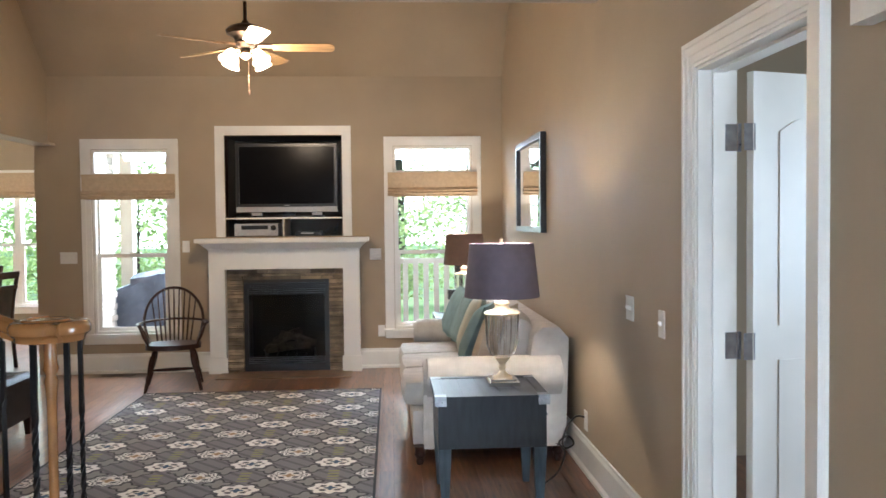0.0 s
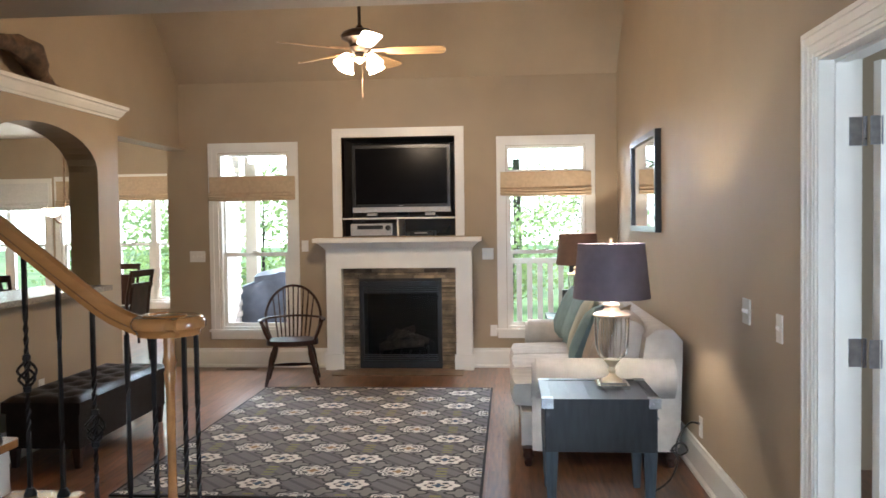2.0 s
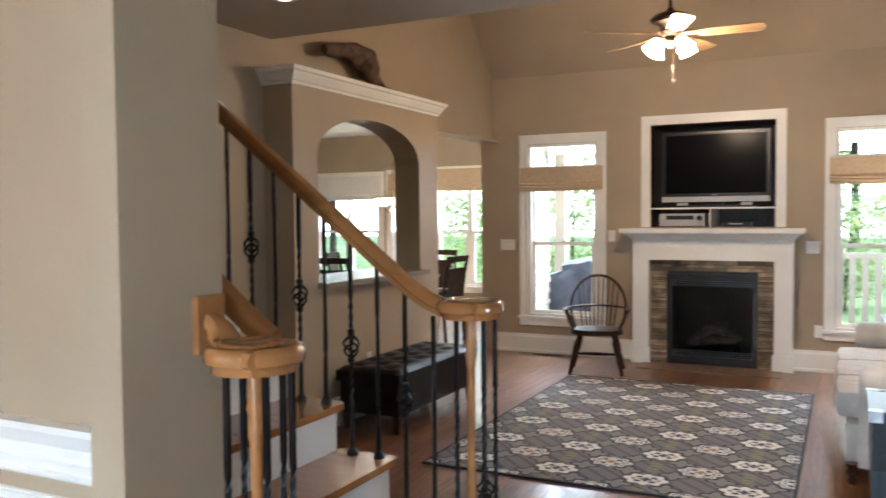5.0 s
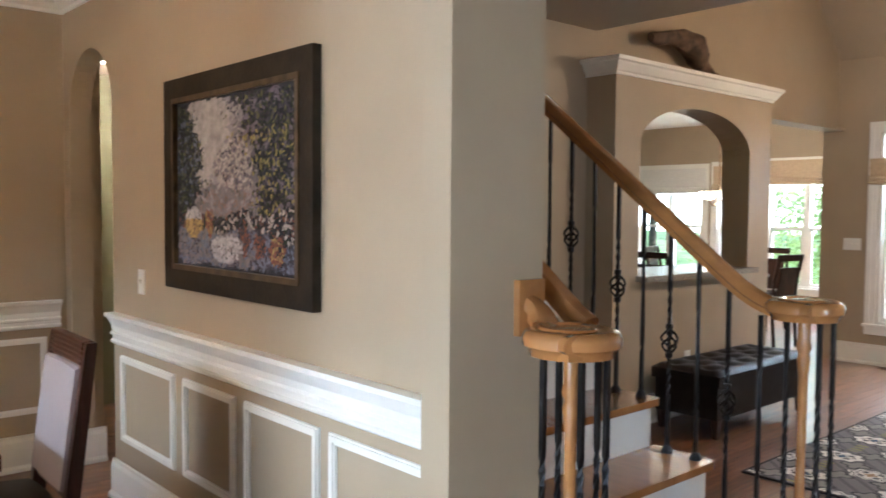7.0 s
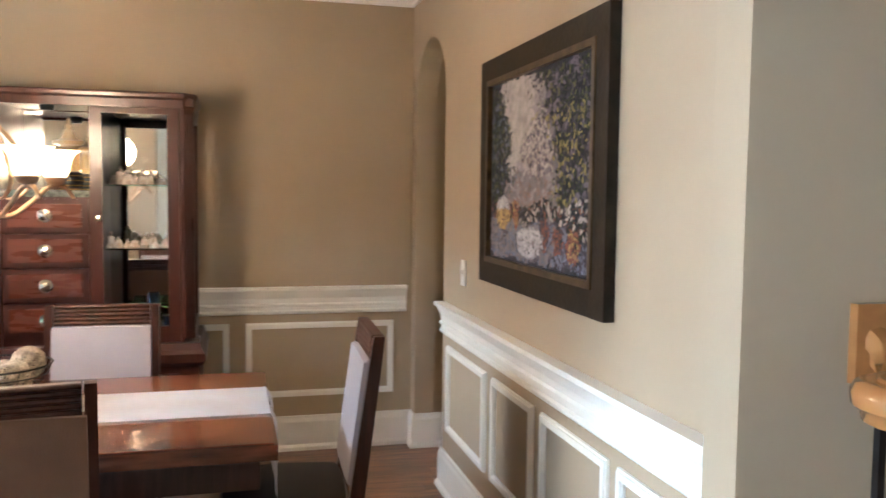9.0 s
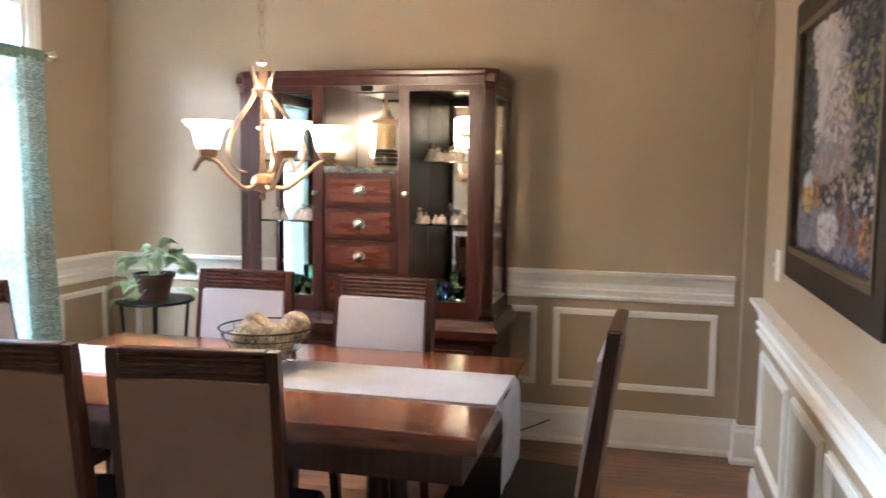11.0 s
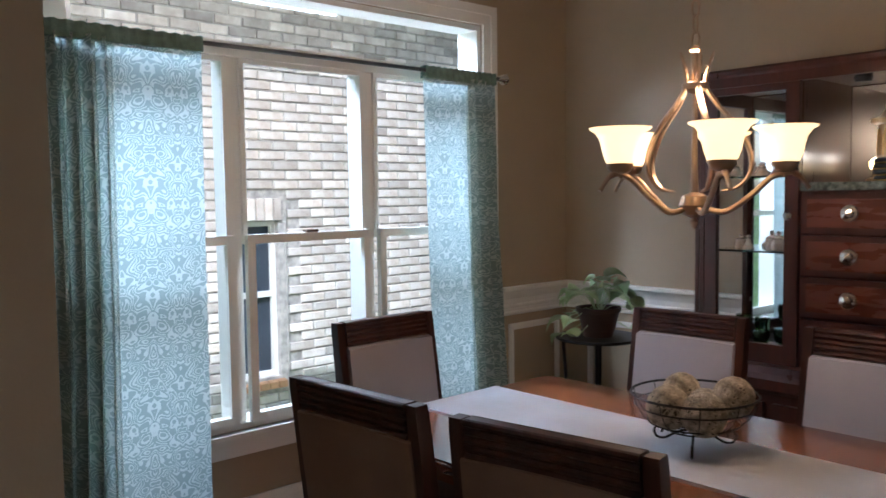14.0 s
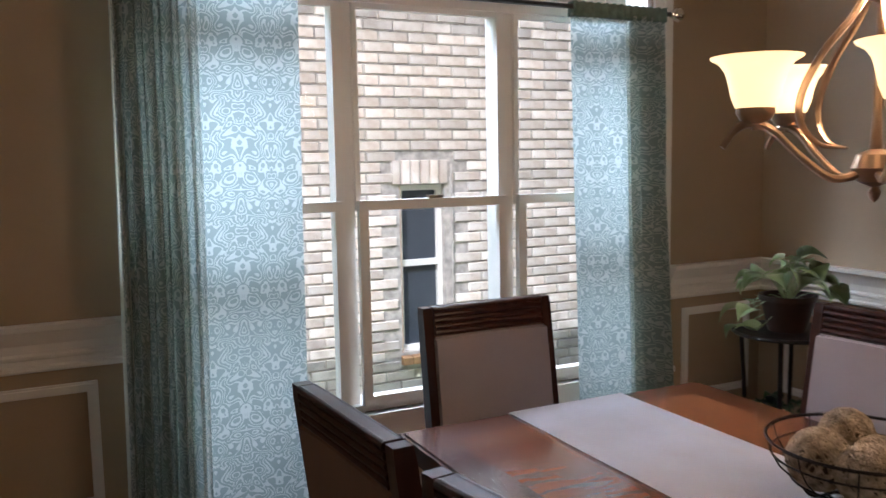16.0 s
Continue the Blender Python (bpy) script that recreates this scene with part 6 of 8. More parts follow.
# ---- living room ----
def rug_mat():
    """Charcoal ground with staggered cream-edged medallions, dark links and small olive bars."""
    m = bpy.data.materials.new("charcoal_medallion_rug")
    m.use_nodes = True
    N, L = m.node_tree.nodes, m.node_tree.links
    b = N["Principled BSDF"]
    b.inputs["Roughness"].default_value = 0.95
    co = N.new("ShaderNodeTexCoord")
    sep = N.new("ShaderNodeSeparateXYZ")
    L.new(co.outputs["Object"], sep.inputs[0])

    def mn(op, a, c=None, d=None):
        n = N.new("ShaderNodeMath")
        n.operation = op
        for k, v in enumerate((a, c, d)):
            if isinstance(v, (int, float)):
                n.inputs[k].default_value = v
            elif v is not None:
                L.new(v, n.inputs[k])
        return n.outputs[0]

    def step(v, lo, hi):
        n = N.new("ShaderNodeMapRange")
        n.inputs["From Min"].default_value, n.inputs["From Max"].default_value = lo, hi
        L.new(v, n.inputs["Value"])
        return n.outputs[0]

    def over(base, colour, fac):
        n = N.new("ShaderNodeMix")
        n.data_type = "RGBA"
        if isinstance(base, tuple):
            n.inputs["A"].default_value = (*base, 1)
        else:
            L.new(base, n.inputs["A"])
        if isinstance(colour, tuple):
            n.inputs["B"].default_value = (*colour, 1)
        else:
            L.new(colour, n.inputs["B"])
        L.new(fac, n.inputs["Factor"])
        return n.outputs["Result"]

    PX, PY = 0.52, 0.50

    def lattice(ox, oy):
        u = mn("SUBTRACT", mn("FRACT", mn("ADD", mn("DIVIDE", sep.outputs["X"], PX), 10 + ox)), 0.5)
        v = mn("SUBTRACT", mn("FRACT", mn("ADD", mn("DIVIDE", sep.outputs["Y"], PY), 10 + oy)), 0.5)
        r = mn("SQRT", mn("ADD", mn("MULTIPLY", u, u), mn("MULTIPLY", v, v)))
        ang = mn("ARCTAN2", v, u)
        row = mn("FLOOR", mn("ADD", mn("DIVIDE", sep.outputs["Y"], PY), 10 + oy))
        return u, v, r, ang, row

    c = over((0.16, 0.148, 0.155), (0.10, 0.092, 0.10), step(mn("SINE", mn("MULTIPLY", mn("ADD", sep.outputs["X"], sep.outputs["Y"]), 48)), 0.55, 0.7))
    grey = (0.21, 0.205, 0.19)
    for ox, oy in ((0.25, 0.25), (0.75, 0.75), (0.25, 0.75), (0.75, 0.25)):
        u, v, r, ang, row = lattice(ox, oy)
        ringr = mn("ADD", 0.125, mn("MULTIPLY", mn("COSINE", mn("MULTIPLY", ang, 4)), 0.035))
        edge = mn("ABSOLUTE", mn("SUBTRACT", r, ringr))
        c = over(c, grey, step(mn("SUBTRACT", ringr, r), 0.0, 0.01))
        c = over(c, (0.02, 0.02, 0.024), step(edge, 0.02, 0.012))
    for ox, oy, cc in ((0.0, 0.0, (0.035, 0.075, 0.13)), (0.5, 0.5, (0.30, 0.20, 0.10))):
        u, v, r, ang, row = lattice(ox, oy)
        lob = mn("ADD", 0.205, mn("MULTIPLY", mn("COSINE", mn("MULTIPLY", ang, 8)), 0.024))
        lob = mn("ADD", lob, mn("MULTIPLY", mn("COSINE", mn("MULTIPLY", ang, 2)), 0.022))
        inside = step(mn("SUBTRACT", lob, r), 0.0, 0.008)
        c = over(c, (0.025, 0.025, 0.03), step(mn("SUBTRACT", mn("MULTIPLY", lob, 1.10), r), 0.0, 0.008))
        c = over(c, (0.74, 0.71, 0.65), inside)
        if ox:
            c = over(c, (0.05, 0.048, 0.052), step(mn("SUBTRACT", mn("MULTIPLY", lob, 0.87), r), 0.0, 0.008))
            c = over(c, (0.70, 0.67, 0.61), step(mn("SUBTRACT", mn("MULTIPLY", lob, 0.78), r), 0.0, 0.008))
        c = over(c, (0.15, 0.14, 0.145), step(mn("SUBTRACT", mn("MULTIPLY", lob, 0.66), r), 0.0, 0.01))
        c = over(c, (0.03, 0.03, 0.035), step(mn("SUBTRACT", mn("MULTIPLY", lob, 0.58), r), 0.0, 0.01))
        c = over(c, (0.70, 0.66, 0.58), step(mn("SUBTRACT", mn("ADD", 0.105, mn("MULTIPLY", mn("COSINE", mn("MULTIPLY", ang, 4)), 0.03)), r), 0.0, 0.008))
        c = over(c, cc, step(mn("SUBTRACT", mn("ADD", 0.062, mn("MULTIPLY", mn("COSINE", mn("MULTIPLY", ang, 4)), 0.018)), r), 0.0, 0.008))
    u, v, r, ang, row = lattice(0.0, 0.5)
    bar = mn("MULTIPLY", step(mn("ABSOLUTE", u), 0.07, 0.055), step(mn("ABSOLUTE", v), 0.20, 0.18))
    c = over(c, (0.24, 0.23, 0.09), mn("MULTIPLY", bar, step(mn("SINE", mn("MULTIPLY", v, 60)), -0.2, 0.2)))
    wv = N.new("ShaderNodeTexNoise")
    wv.inputs["Scale"].default_value, wv.inputs["Detail"].default_value = 220, 2
    L.new(co.outputs["Object"], wv.inputs["Vector"])
    c = over(c, (0.05, 0.048, 0.048), mn("MULTIPLY", wv.outputs["Fac"], 0.16))
    L.new(c, b.inputs["Base Color"])
    bp = N.new("ShaderNodeBump")
    bp.inputs["Strength"].default_value, bp.inputs["Distance"].default_value = 0.6, 0.004
    L.new(wv.outputs["Fac"], bp.inputs["Height"])
    L.new(bp.outputs[0], b.inputs["Normal"])
    return m


rug = thing("area_rug", "charcoal rug with cream and blue medallions", "rug", m=pose(-1.14, 5.83, 0.001))
part("rug_face", boxes((-1.02, 1.02, -1.47, 1.47, 0, 0.011)), rug_mat(), rug, bevel=0.003)
BIND = mat("black_rug_binding", (0.02, 0.02, 0.022), 0.9, scale=60, vary=0.3, bump=0.4, bump_scale=200)
for r in ((-1.035, -1.02, -1.485, 1.485, 0, 0.012), (1.02, 1.035, -1.485, 1.485, 0, 0.012), (-1.02, 1.02, -1.485, -1.47, 0, 0.012), (-1.02, 1.02, 1.47, 1.485, 0, 0.012)):
    part("binding", boxes(r), BIND, rug, bevel=0.003)

# sofa against the long wall, facing -x
sofa = thing("sofa", "cream upholstered three-seat sofa with rolled arms", "sofa")
sx0, sx1, sy0, sy1 = 0.08, 1.10, 4.92, 7.22
part("base", boxes((sx0 + 0.04, sx1 - 0.02, sy0 + 0.15, sy1 - 0.15, 0.11, 0.32)), FABRIC, sofa, bevel=0.02)
for y in (sy0 + 0.14, sy1 - 0.14):
    bm = bmesh.new()
    out = []
    for i in range(15):
        a = math.pi * (-0.15 + 1.3 * i / 14)
        out.append((y + 0.135 * math.cos(a), 0.535 + 0.12 * math.sin(a)))
    out = [(y + 0.075, 0.10), (y + 0.06, 0.42)] + out + [(y - 0.06, 0.42), (y - 0.075, 0.10)]
    prism(bm, out, "x", sx0 + 0.13, sx1 - 0.06)
    arm = part("arm", bm, FABRIC, sofa, smooth=True)
    bm = bmesh.new()
    face = [(y + 0.10 * math.cos(a), 0.535 + 0.095 * math.sin(a)) for a in [math.pi * (-0.1 + 1.2 * i / 12) for i in range(13)]]
    prism(bm, [(y + 0.085, 0.105), (y + 0.055, 0.28), (y + 0.05, 0.43)] + face + [(y - 0.05, 0.43), (y - 0.055, 0.28), (y - 0.085, 0.105)], "x", sx0 + 0.105, sx0 + 0.1295)
    part("arm_facing", bm, FABRIC, arm, bevel=0.008)
bm = bmesh.new()
prism(bm, [(sx1 - 0.30, 0.3), (sx1 - 0.22, 0.78), (sx1 - 0.16, 0.83), (sx1 - 0.06, 0.83), (sx1, 0.76), (sx1 - 0.02, 0.11), (sx1 - 0.3, 0.11)], "y", sy0 + 0.13, sy1 - 0.13)
part("backrest", bm, FABRIC, sofa, bevel=0.025, smooth=True)
L3 = (sy1 - sy0 - 0.5) / 3
for k in range(3):
    y = sy0 + 0.25 + L3 * (k + 0.5)
    bm = bmesh.new()
    cushion(bm, sx0 + 0.36, y, 0.40, 0.78, L3 - 0.01, 0.17, 10, 0.3)
    part("seat_cushion", bm, FABRIC, sofa, smooth=True)
    bm = bmesh.new()
    cushion(bm, 0, 0, 0, 0.2, L3 - 0.01, 0.46, 10, 0.45)
    bmesh.ops.transform(bm, matrix=pose(sx1 - 0.32, y, 0.68, 0, 12, 0), verts=bm.verts)
    part("back_cushion", bm, FABRIC, sofa, smooth=True)
for x in (sx0 + 0.08, sx1 - 0.08):
    for y in (sy0 + 0.1, sy1 - 0.1):
        bm = bmesh.new()
        lathe(bm, [(0.02, 0), (0.026, 0.02), (0.022, 0.035), (0.036, 0.06), (0.03, 0.085), (0.04, 0.115)], x, y, 0, 14)
        part("bun_foot", bm, DARKWOOD, sofa, smooth=True)
TEAL = mat("dusty_teal_pillow", (0.20, 0.29, 0.30), 0.85, scale=10, vary=0.1, bump=0.4, bump_scale=300)
SAGE = mat("sage_striped_pillow", (0.34, 0.40, 0.36), 0.85, scale=14, vary=0.0, second=(0.5, 0.44, 0.34), stretch=(6, 0.2, 0.2), bump=0.4, bump_scale=300)
TAN = mat("tan_pillow", (0.45, 0.37, 0.28), 0.85, scale=10, vary=0.1, bump=0.4, bump_scale=300)
for y, x, z, tilt, turn, mt, word, s in ((6.92, 0.56, 0.72, 24, 14, TEAL, "dusty teal", 0.46), (6.55, 0.60, 0.73, 22, 6, TEAL, "dusty teal", 0.48), (6.15, 0.60, 0.72, 22, -6, SAGE, "sage striped", 0.46), (5.75, 0.60, 0.71, 24, -16, TEAL, "dusty teal", 0.44), (5.42, 0.68, 0.71, 20, -30, TAN, "tan", 0.46)):
    p = thing("throw_pillow", word + " throw pillow leaning on the sofa back", "pillow", "throw pillows on the sofa", pose(x, y, z, 0, tilt, turn))
    bm = bmesh.new()
    n = 14
    def pv(i, j, side):
        u, v = 2 * i / n - 1, 2 * j / n - 1
        d = (1 - u ** 4) * (1 - v ** 4)
        sq = 1 - 0.07 * (1 - abs(u) ** 2) * (abs(v) ** 3) - 0.07 * (1 - abs(v) ** 2) * (abs(u) ** 3)
        return (side * 0.075 * d ** 0.6, u * s / 2 * sq, v * s / 2 * sq)
    g = [[[bm.verts.new(pv(i, j, sd)) for j in range(n + 1)] for i in range(n + 1)] for sd in (-1, 1)]
    for k in (0, 1):
        for i in range(n):
            for j in range(n):
                bm.faces.new((g[k][i][j], g[k][i + 1][j], g[k][i + 1][j + 1], g[k][i][j + 1]))
    bmesh.ops.remove_doubles(bm, verts=bm.verts, dist=0.0004)
    part("cover", bm, mt, p, smooth=True)
    bm = bmesh.new()
    per = [(i, 0) for i in range(n)] + [(n, j) for j in range(n)] + [(n - i, n) for i in range(n)] + [(0, n - j) for j in range(n + 1)]
    tube(bm, [pv(i, j, 0) for i, j in per], 0.006, 5)
    part("piping", bm, mt, p, smooth=True)

TBLUE = mat("blue_grey_painted_wood", (0.07, 0.092, 0.108), 0.5, scale=6, vary=0.2, bump=0.1, bump_scale=60, stretch=(6, 1, 1), spec=0.25)
TDARK = mat("charcoal_painted_wood", (0.013, 0.015, 0.018), 0.34, scale=6, vary=0.25, bump=0.08, bump_scale=60, stretch=(6, 1, 1), spec=0.4)


def side_table(x0, x1, y0, y1, h, label):
    t = thing("side_table", label, "side table", "trunk side tables")
    part("box", boxes((x0 + 0.012, x1 - 0.012, y0 + 0.012, y1 - 0.012, h - 0.27, h - 0.045)), TDARK, t, bevel=0.004)
    part("lid", boxes((x0, x1, y0, y1, h - 0.045, h - 0.003)), TDARK, t, bevel=0.004)
    n = 5
    for k in range(n):
        w = (x1 - x0 - 0.09) / n
        part("plank", boxes((x0 + 0.045 + k * w + 0.001, x0 + 0.045 + (k + 1) * w - 0.001, y0 + 0.045, y1 - 0.045, h - 0.003, h)), TDARK, t)
    part("edge_band", boxes((x0 - 0.002, x0 + 0.043, y0 - 0.002, y1 + 0.002, h - 0.004, h + 0.003), (x1 - 0.043, x1 + 0.002, y0 - 0.002, y1 + 0.002, h - 0.004, h + 0.003), (x0 + 0.043, x1 - 0.043, y0 - 0.002, y0 + 0.043, h - 0.004, h + 0.003), (x0 + 0.043, x1 - 0.043, y1 - 0.043, y1 + 0.002, h - 0.004, h + 0.003)), TDARK, t)
    METAL = mat("pewter_corner", (0.34, 0.35, 0.36), 0.4, metal=1.0, scale=20, vary=0.2) if not bpy.data.materials.get("pewter_corner") else bpy.data.materials["pewter_corner"]
    for x, y in ((x0, y0), (x1, y0), (x0, y1), (x1, y1)):
        sx, sy = (1 if x == x0 else -1), (1 if y == y0 else -1)
        c = part("corner_brace", boxes((min(x - sx * 0.004, x + sx * 0.055), max(x - sx * 0.004, x + sx * 0.055), min(y - sy * 0.004, y + sy * 0.055), max(y - sy * 0.004, y + sy * 0.055), h - 0.046, h + 0.005)), METAL, t, "pewter corner brace", bevel=0.002)
        bm = bmesh.new()
        lathe(bm, [(0.006, 0), (0.004, 0.003), (0, 0.004)], n=8, m=pose(x + sx * 0.035, y - sy * 0.004, h - 0.022, 90 * sy, 0, 0))
        part("rivet", bm, METAL, c)
        bm = bmesh.new()
        lx, ly = x + sx * 0.045, y + sy * 0.045
        hexa(bm, [(lx - 0.018, ly - 0.018, 0), (lx + 0.018, ly - 0.018, 0), (lx + 0.018, ly + 0.018, 0), (lx - 0.018, ly + 0.018, 0)], [(lx - 0.034, ly - 0.03, h - 0.27), (lx + 0.034, ly - 0.03, h - 0.27), (lx + 0.034, ly + 0.03, h - 0.27), (lx - 0.034, ly + 0.03, h - 0.27)])
        part("leg", bm, TBLUE, t, bevel=0.004)
    bm = bmesh.new()
    tube(bm, curve([(x1 - 0.008, (y0 + y1) / 2 - 0.06, h - 0.12), (x1 + 0.03, (y0 + y1) / 2 - 0.05, h - 0.15), (x1 + 0.03, (y0 + y1) / 2 + 0.05, h - 0.15), (x1 - 0.008, (y0 + y1) / 2 + 0.06, h - 0.12)], 5), 0.006, 6)
    part("trunk_handle", bm, METAL, t)
    return t


side_table(0.215, 0.80, 4.14, 4.68, 0.60, "charcoal trunk side table on blue-grey tapered legs")
side_table(0.40, 0.95, 7.55, 8.05, 0.60, "charcoal trunk side table behind the sofa's far arm")

LSHADE = mat("mauve_grey_lampshade", (0.20, 0.165, 0.19), 0.9, scale=20, vary=0.06, bump=0.3, bump_scale=350)
BROWNSH = mat("brown_lampshade", (0.16, 0.10, 0.075), 0.9, scale=20, vary=0.06, bump=0.3, bump_scale=350)


LAMPGLASS = glass_mat("pale_lamp_glass", (0.98, 0.98, 0.97), 0.0, 1.16)


def table_lamp(x, y, z, shade, label):
    t = thing("table_lamp", label, "table lamp", "glass table lamps", pose(x, y, z))
    part("plinth", boxes((-0.085, 0.085, -0.085, 0.085, 0, 0.022), (-0.07, 0.07, -0.07, 0.07, 0.022, 0.034)), CHROME, t, bevel=0.003)
    bm = bmesh.new()
    lathe(bm, [(0.055, 0.034), (0.055, 0.042), (0.03, 0.055), (0.014, 0.075), (0.022, 0.09), (0.016, 0.11), (0.03, 0.13), (0.05, 0.15)], n=24)
    part("foot", bm, NICKEL, t, smooth=True)
    bm = bmesh.new()
    prof = [(0.04, 0.148), (0.07, 0.17), (0.085, 0.22), (0.09, 0.30), (0.092, 0.385)]
    lathe(bm, prof + [(r - 0.006, h) for r, h in prof[::-1]], n=32)
    part("glass_body", bm, LAMPGLASS, t, "fluted clear glass body", smooth=True).visible_shadow = False
    bm = bmesh.new()
    for k in range(16):
        a = k * math.pi / 8
        tube(bm, [((r + 0.001) * math.cos(a), (r + 0.001) * math.sin(a), h) for r, h in prof[1:]], 0.003, 5)
    part("flute", bm, LAMPGLASS, t, smooth=True).visible_shadow = False
    bm = bmesh.new()
    lathe(bm, [(0.095, 0.384), (0.1, 0.392), (0.09, 0.4), (0.05, 0.41), (0.035, 0.43), (0.045, 0.445), (0.03, 0.46), (0.014, 0.475), (0.014, 0.56)], n=24)
    part("neck", bm, NICKEL, t, smooth=True)
    bm = bmesh.new()
    prof = [(0.206, 0.48), (0.176, 0.772)]
    lathe(bm, prof + [(r - 0.003, h) for r, h in prof[::-1]] + [prof[0]], n=40, caps=False)
    part("shade", bm, shade, t, smooth=True)
    bm = bmesh.new()
    for a in (0, 2.1, 4.2):
        tube(bm, [(0, 0, 0.765), (0.174 * math.cos(a), 0.174 * math.sin(a), 0.765)], 0.0025, 5)
    tube(bm, [(0.0, 0.0, 0.56), (0.03, 0, 0.62), (0.03, 0, 0.7), (0, 0, 0.765)], 0.0025, 5)
    lathe(bm, [(0.01, 0.765), (0.012, 0.775), (0.006, 0.782), (0.012, 0.795), (0, 0.805)], n=12)
    part("harp_and_finial", bm, NICKEL, t, smooth=True)
    bm = bmesh.new()
    lathe(bm, [(0.012, 0.56), (0.014, 0.575), (0.012, 0.59), (0.016, 0.598), (0.012, 0.608), (0, 0.612)], n=14)
    part("bulb", bm, glow("lamp_bulb", (1.0, 0.75, 0.45), 8) if not bpy.data.materials.get("lamp_bulb") else bpy.data.materials["lamp_bulb"], t, smooth=True)
    return t


table_lamp(0.60, 4.45, 0.603, LSHADE, "fluted glass table lamp with mauve-grey drum shade, lit")
table_lamp(0.70, 7.82, 0.603, BROWNSH, "fluted glass table lamp with brown drum shade, lit")
cd = thing("lamp_cord", "black lamp cord bundled at the outlet", "cord")
bm = bmesh.new()
tube(bm, curve([(RX - 0.01, 4.8, 0.32), (RX - 0.06, 4.82, 0.32), (RX - 0.12, 4.78, 0.27), (RX - 0.16, 4.72, 0.2), (RX - 0.15, 4.68, 0.17), (RX - 0.10, 4.70, 0.19), (RX - 0.12, 4.76, 0.22), (RX - 0.18, 4.73, 0.19), (RX - 0.16, 4.66, 0.15), (RX - 0.22, 4.6, 0.05), (RX - 0.34, 4.5, 0.005)], 6), 0.006, 6)
part("wire", bm, BLACK, cd, smooth=True)

mir = thing("wall_mirror", "black-framed mirror hung on the beige wall", "mirror", m=pose(RX, 6.62, 1.78, 0, 0, -90))
part("frame", boxes((-0.60, 0.60, -0.045, 0, 0.33, 0.375), (-0.60, 0.60, -0.045, 0, -0.375, -0.33), (-0.6, -0.555, -0.045, 0, -0.33, 0.33), (0.555, 0.6, -0.045, 0, -0.33, 0.33)), BLACK, mir, bevel=0.004)
part("mirror_pane", boxes((-0.556, 0.556, -0.026, -0.02, -0.331, 0.331)), MIRROR, mir)

# windsor armchair
wc = thing("windsor_chair", "dark-stained bow-back windsor armchair by the window", "armchair", m=pose(-2.0, 7.60, 0, 0, 0, 192) @ Matrix.Diagonal((0.97, 0.92, 1, 1)))
bm = bmesh.new()
out = []
for i in range(24):
    a = 2 * math.pi * i / 24
    out.append((0.25 * math.cos(a) * (1 + 0.08 * math.sin(a)), 0.22 * math.sin(a) + 0.01))
prism(bm, out, "z", 0.37, 0.415)
part("seat", bm, DARKWOOD, wc, bevel=0.012, smooth=True)
for x, y in ((-0.16, 0.13), (0.16, 0.13), (-0.16, -0.14), (0.16, -0.14)):
    bm = bmesh.new()
    ex, ey = x * 1.55, y * 1.6
    tube(bm, [(x + (ex - x) * u, y + (ey - y) * u, 0.375 * (1 - u)) for u in (0, 0.12, 0.2, 0.3, 0.45, 0.6, 0.68, 0.75, 0.9, 1)], [0.017, 0.02, 0.028, 0.03, 0.027, 0.018, 0.025, 0.019, 0.017, 0.014], 10)
    part("leg", bm, DARKWOOD, wc, smooth=True)
for a, b in (((-0.2, 0.165, 0.17), (-0.2, -0.175, 0.17)), ((0.2, 0.165, 0.17), (0.2, -0.175, 0.17)), ((-0.2, 0, 0.17), (0.2, 0, 0.17))):
    bm = bmesh.new()
    A, B = Vector(a), Vector(b)
    tube(bm, [A + (B - A) * u for u in (0, 0.25, 0.5, 0.75, 1)], [0.009, 0.014, 0.017, 0.014, 0.009], 8)
    part("stretcher", bm, DARKWOOD, wc, smooth=True)
bow = [(0.27 * math.cos(a) * (1.0 if math.sin(a) < 0.6 else 1), -0.19 - 0.11 * max(0, math.sin(a)), 0.60 + 0.30 * math.sin(a)) for a in [math.pi * i / 20 for i in range(21)]]
bow = [(0.215, -0.12, 0.41), (0.25, -0.16, 0.5)] + bow + [(-0.25, -0.16, 0.5), (-0.215, -0.12, 0.41)]
bm = bmesh.new()
tube(bm, curve(bow, 2), 0.013, 8)
part("bow", bm, DARKWOOD, wc, smooth=True)
for k in range(9):
    x = -0.188 + 0.047 * k
    s = math.sqrt(max(0.02, 1 - (x * 1.08 / 0.27) ** 2))
    bm = bmesh.new()
    A, B = Vector((x * 0.8, -0.18, 0.41)), Vector((x * 1.08, -0.19 - 0.11 * s, 0.60 + 0.30 * s))
    tube(bm, [A + (B - A) * u for u in (0, 0.3, 0.6, 1)], [0.0075, 0.009, 0.0075, 0.006], 7)
    part("spindle", bm, DARKWOOD, wc, smooth=True)
bm = bmesh.new()
tube(bm, curve([(-0.29, 0.16, 0.595), (-0.31, 0.05, 0.6), (-0.27, -0.13, 0.6), (-0.15, -0.235, 0.605), (0, -0.26, 0.61), (0.15, -0.235, 0.605), (0.27, -0.13, 0.6), (0.31, 0.05, 0.6), (0.29, 0.16, 0.595)], 5), 0.016, 8, 0.7)
part("arm_rail", bm, DARKWOOD, wc, smooth=True)
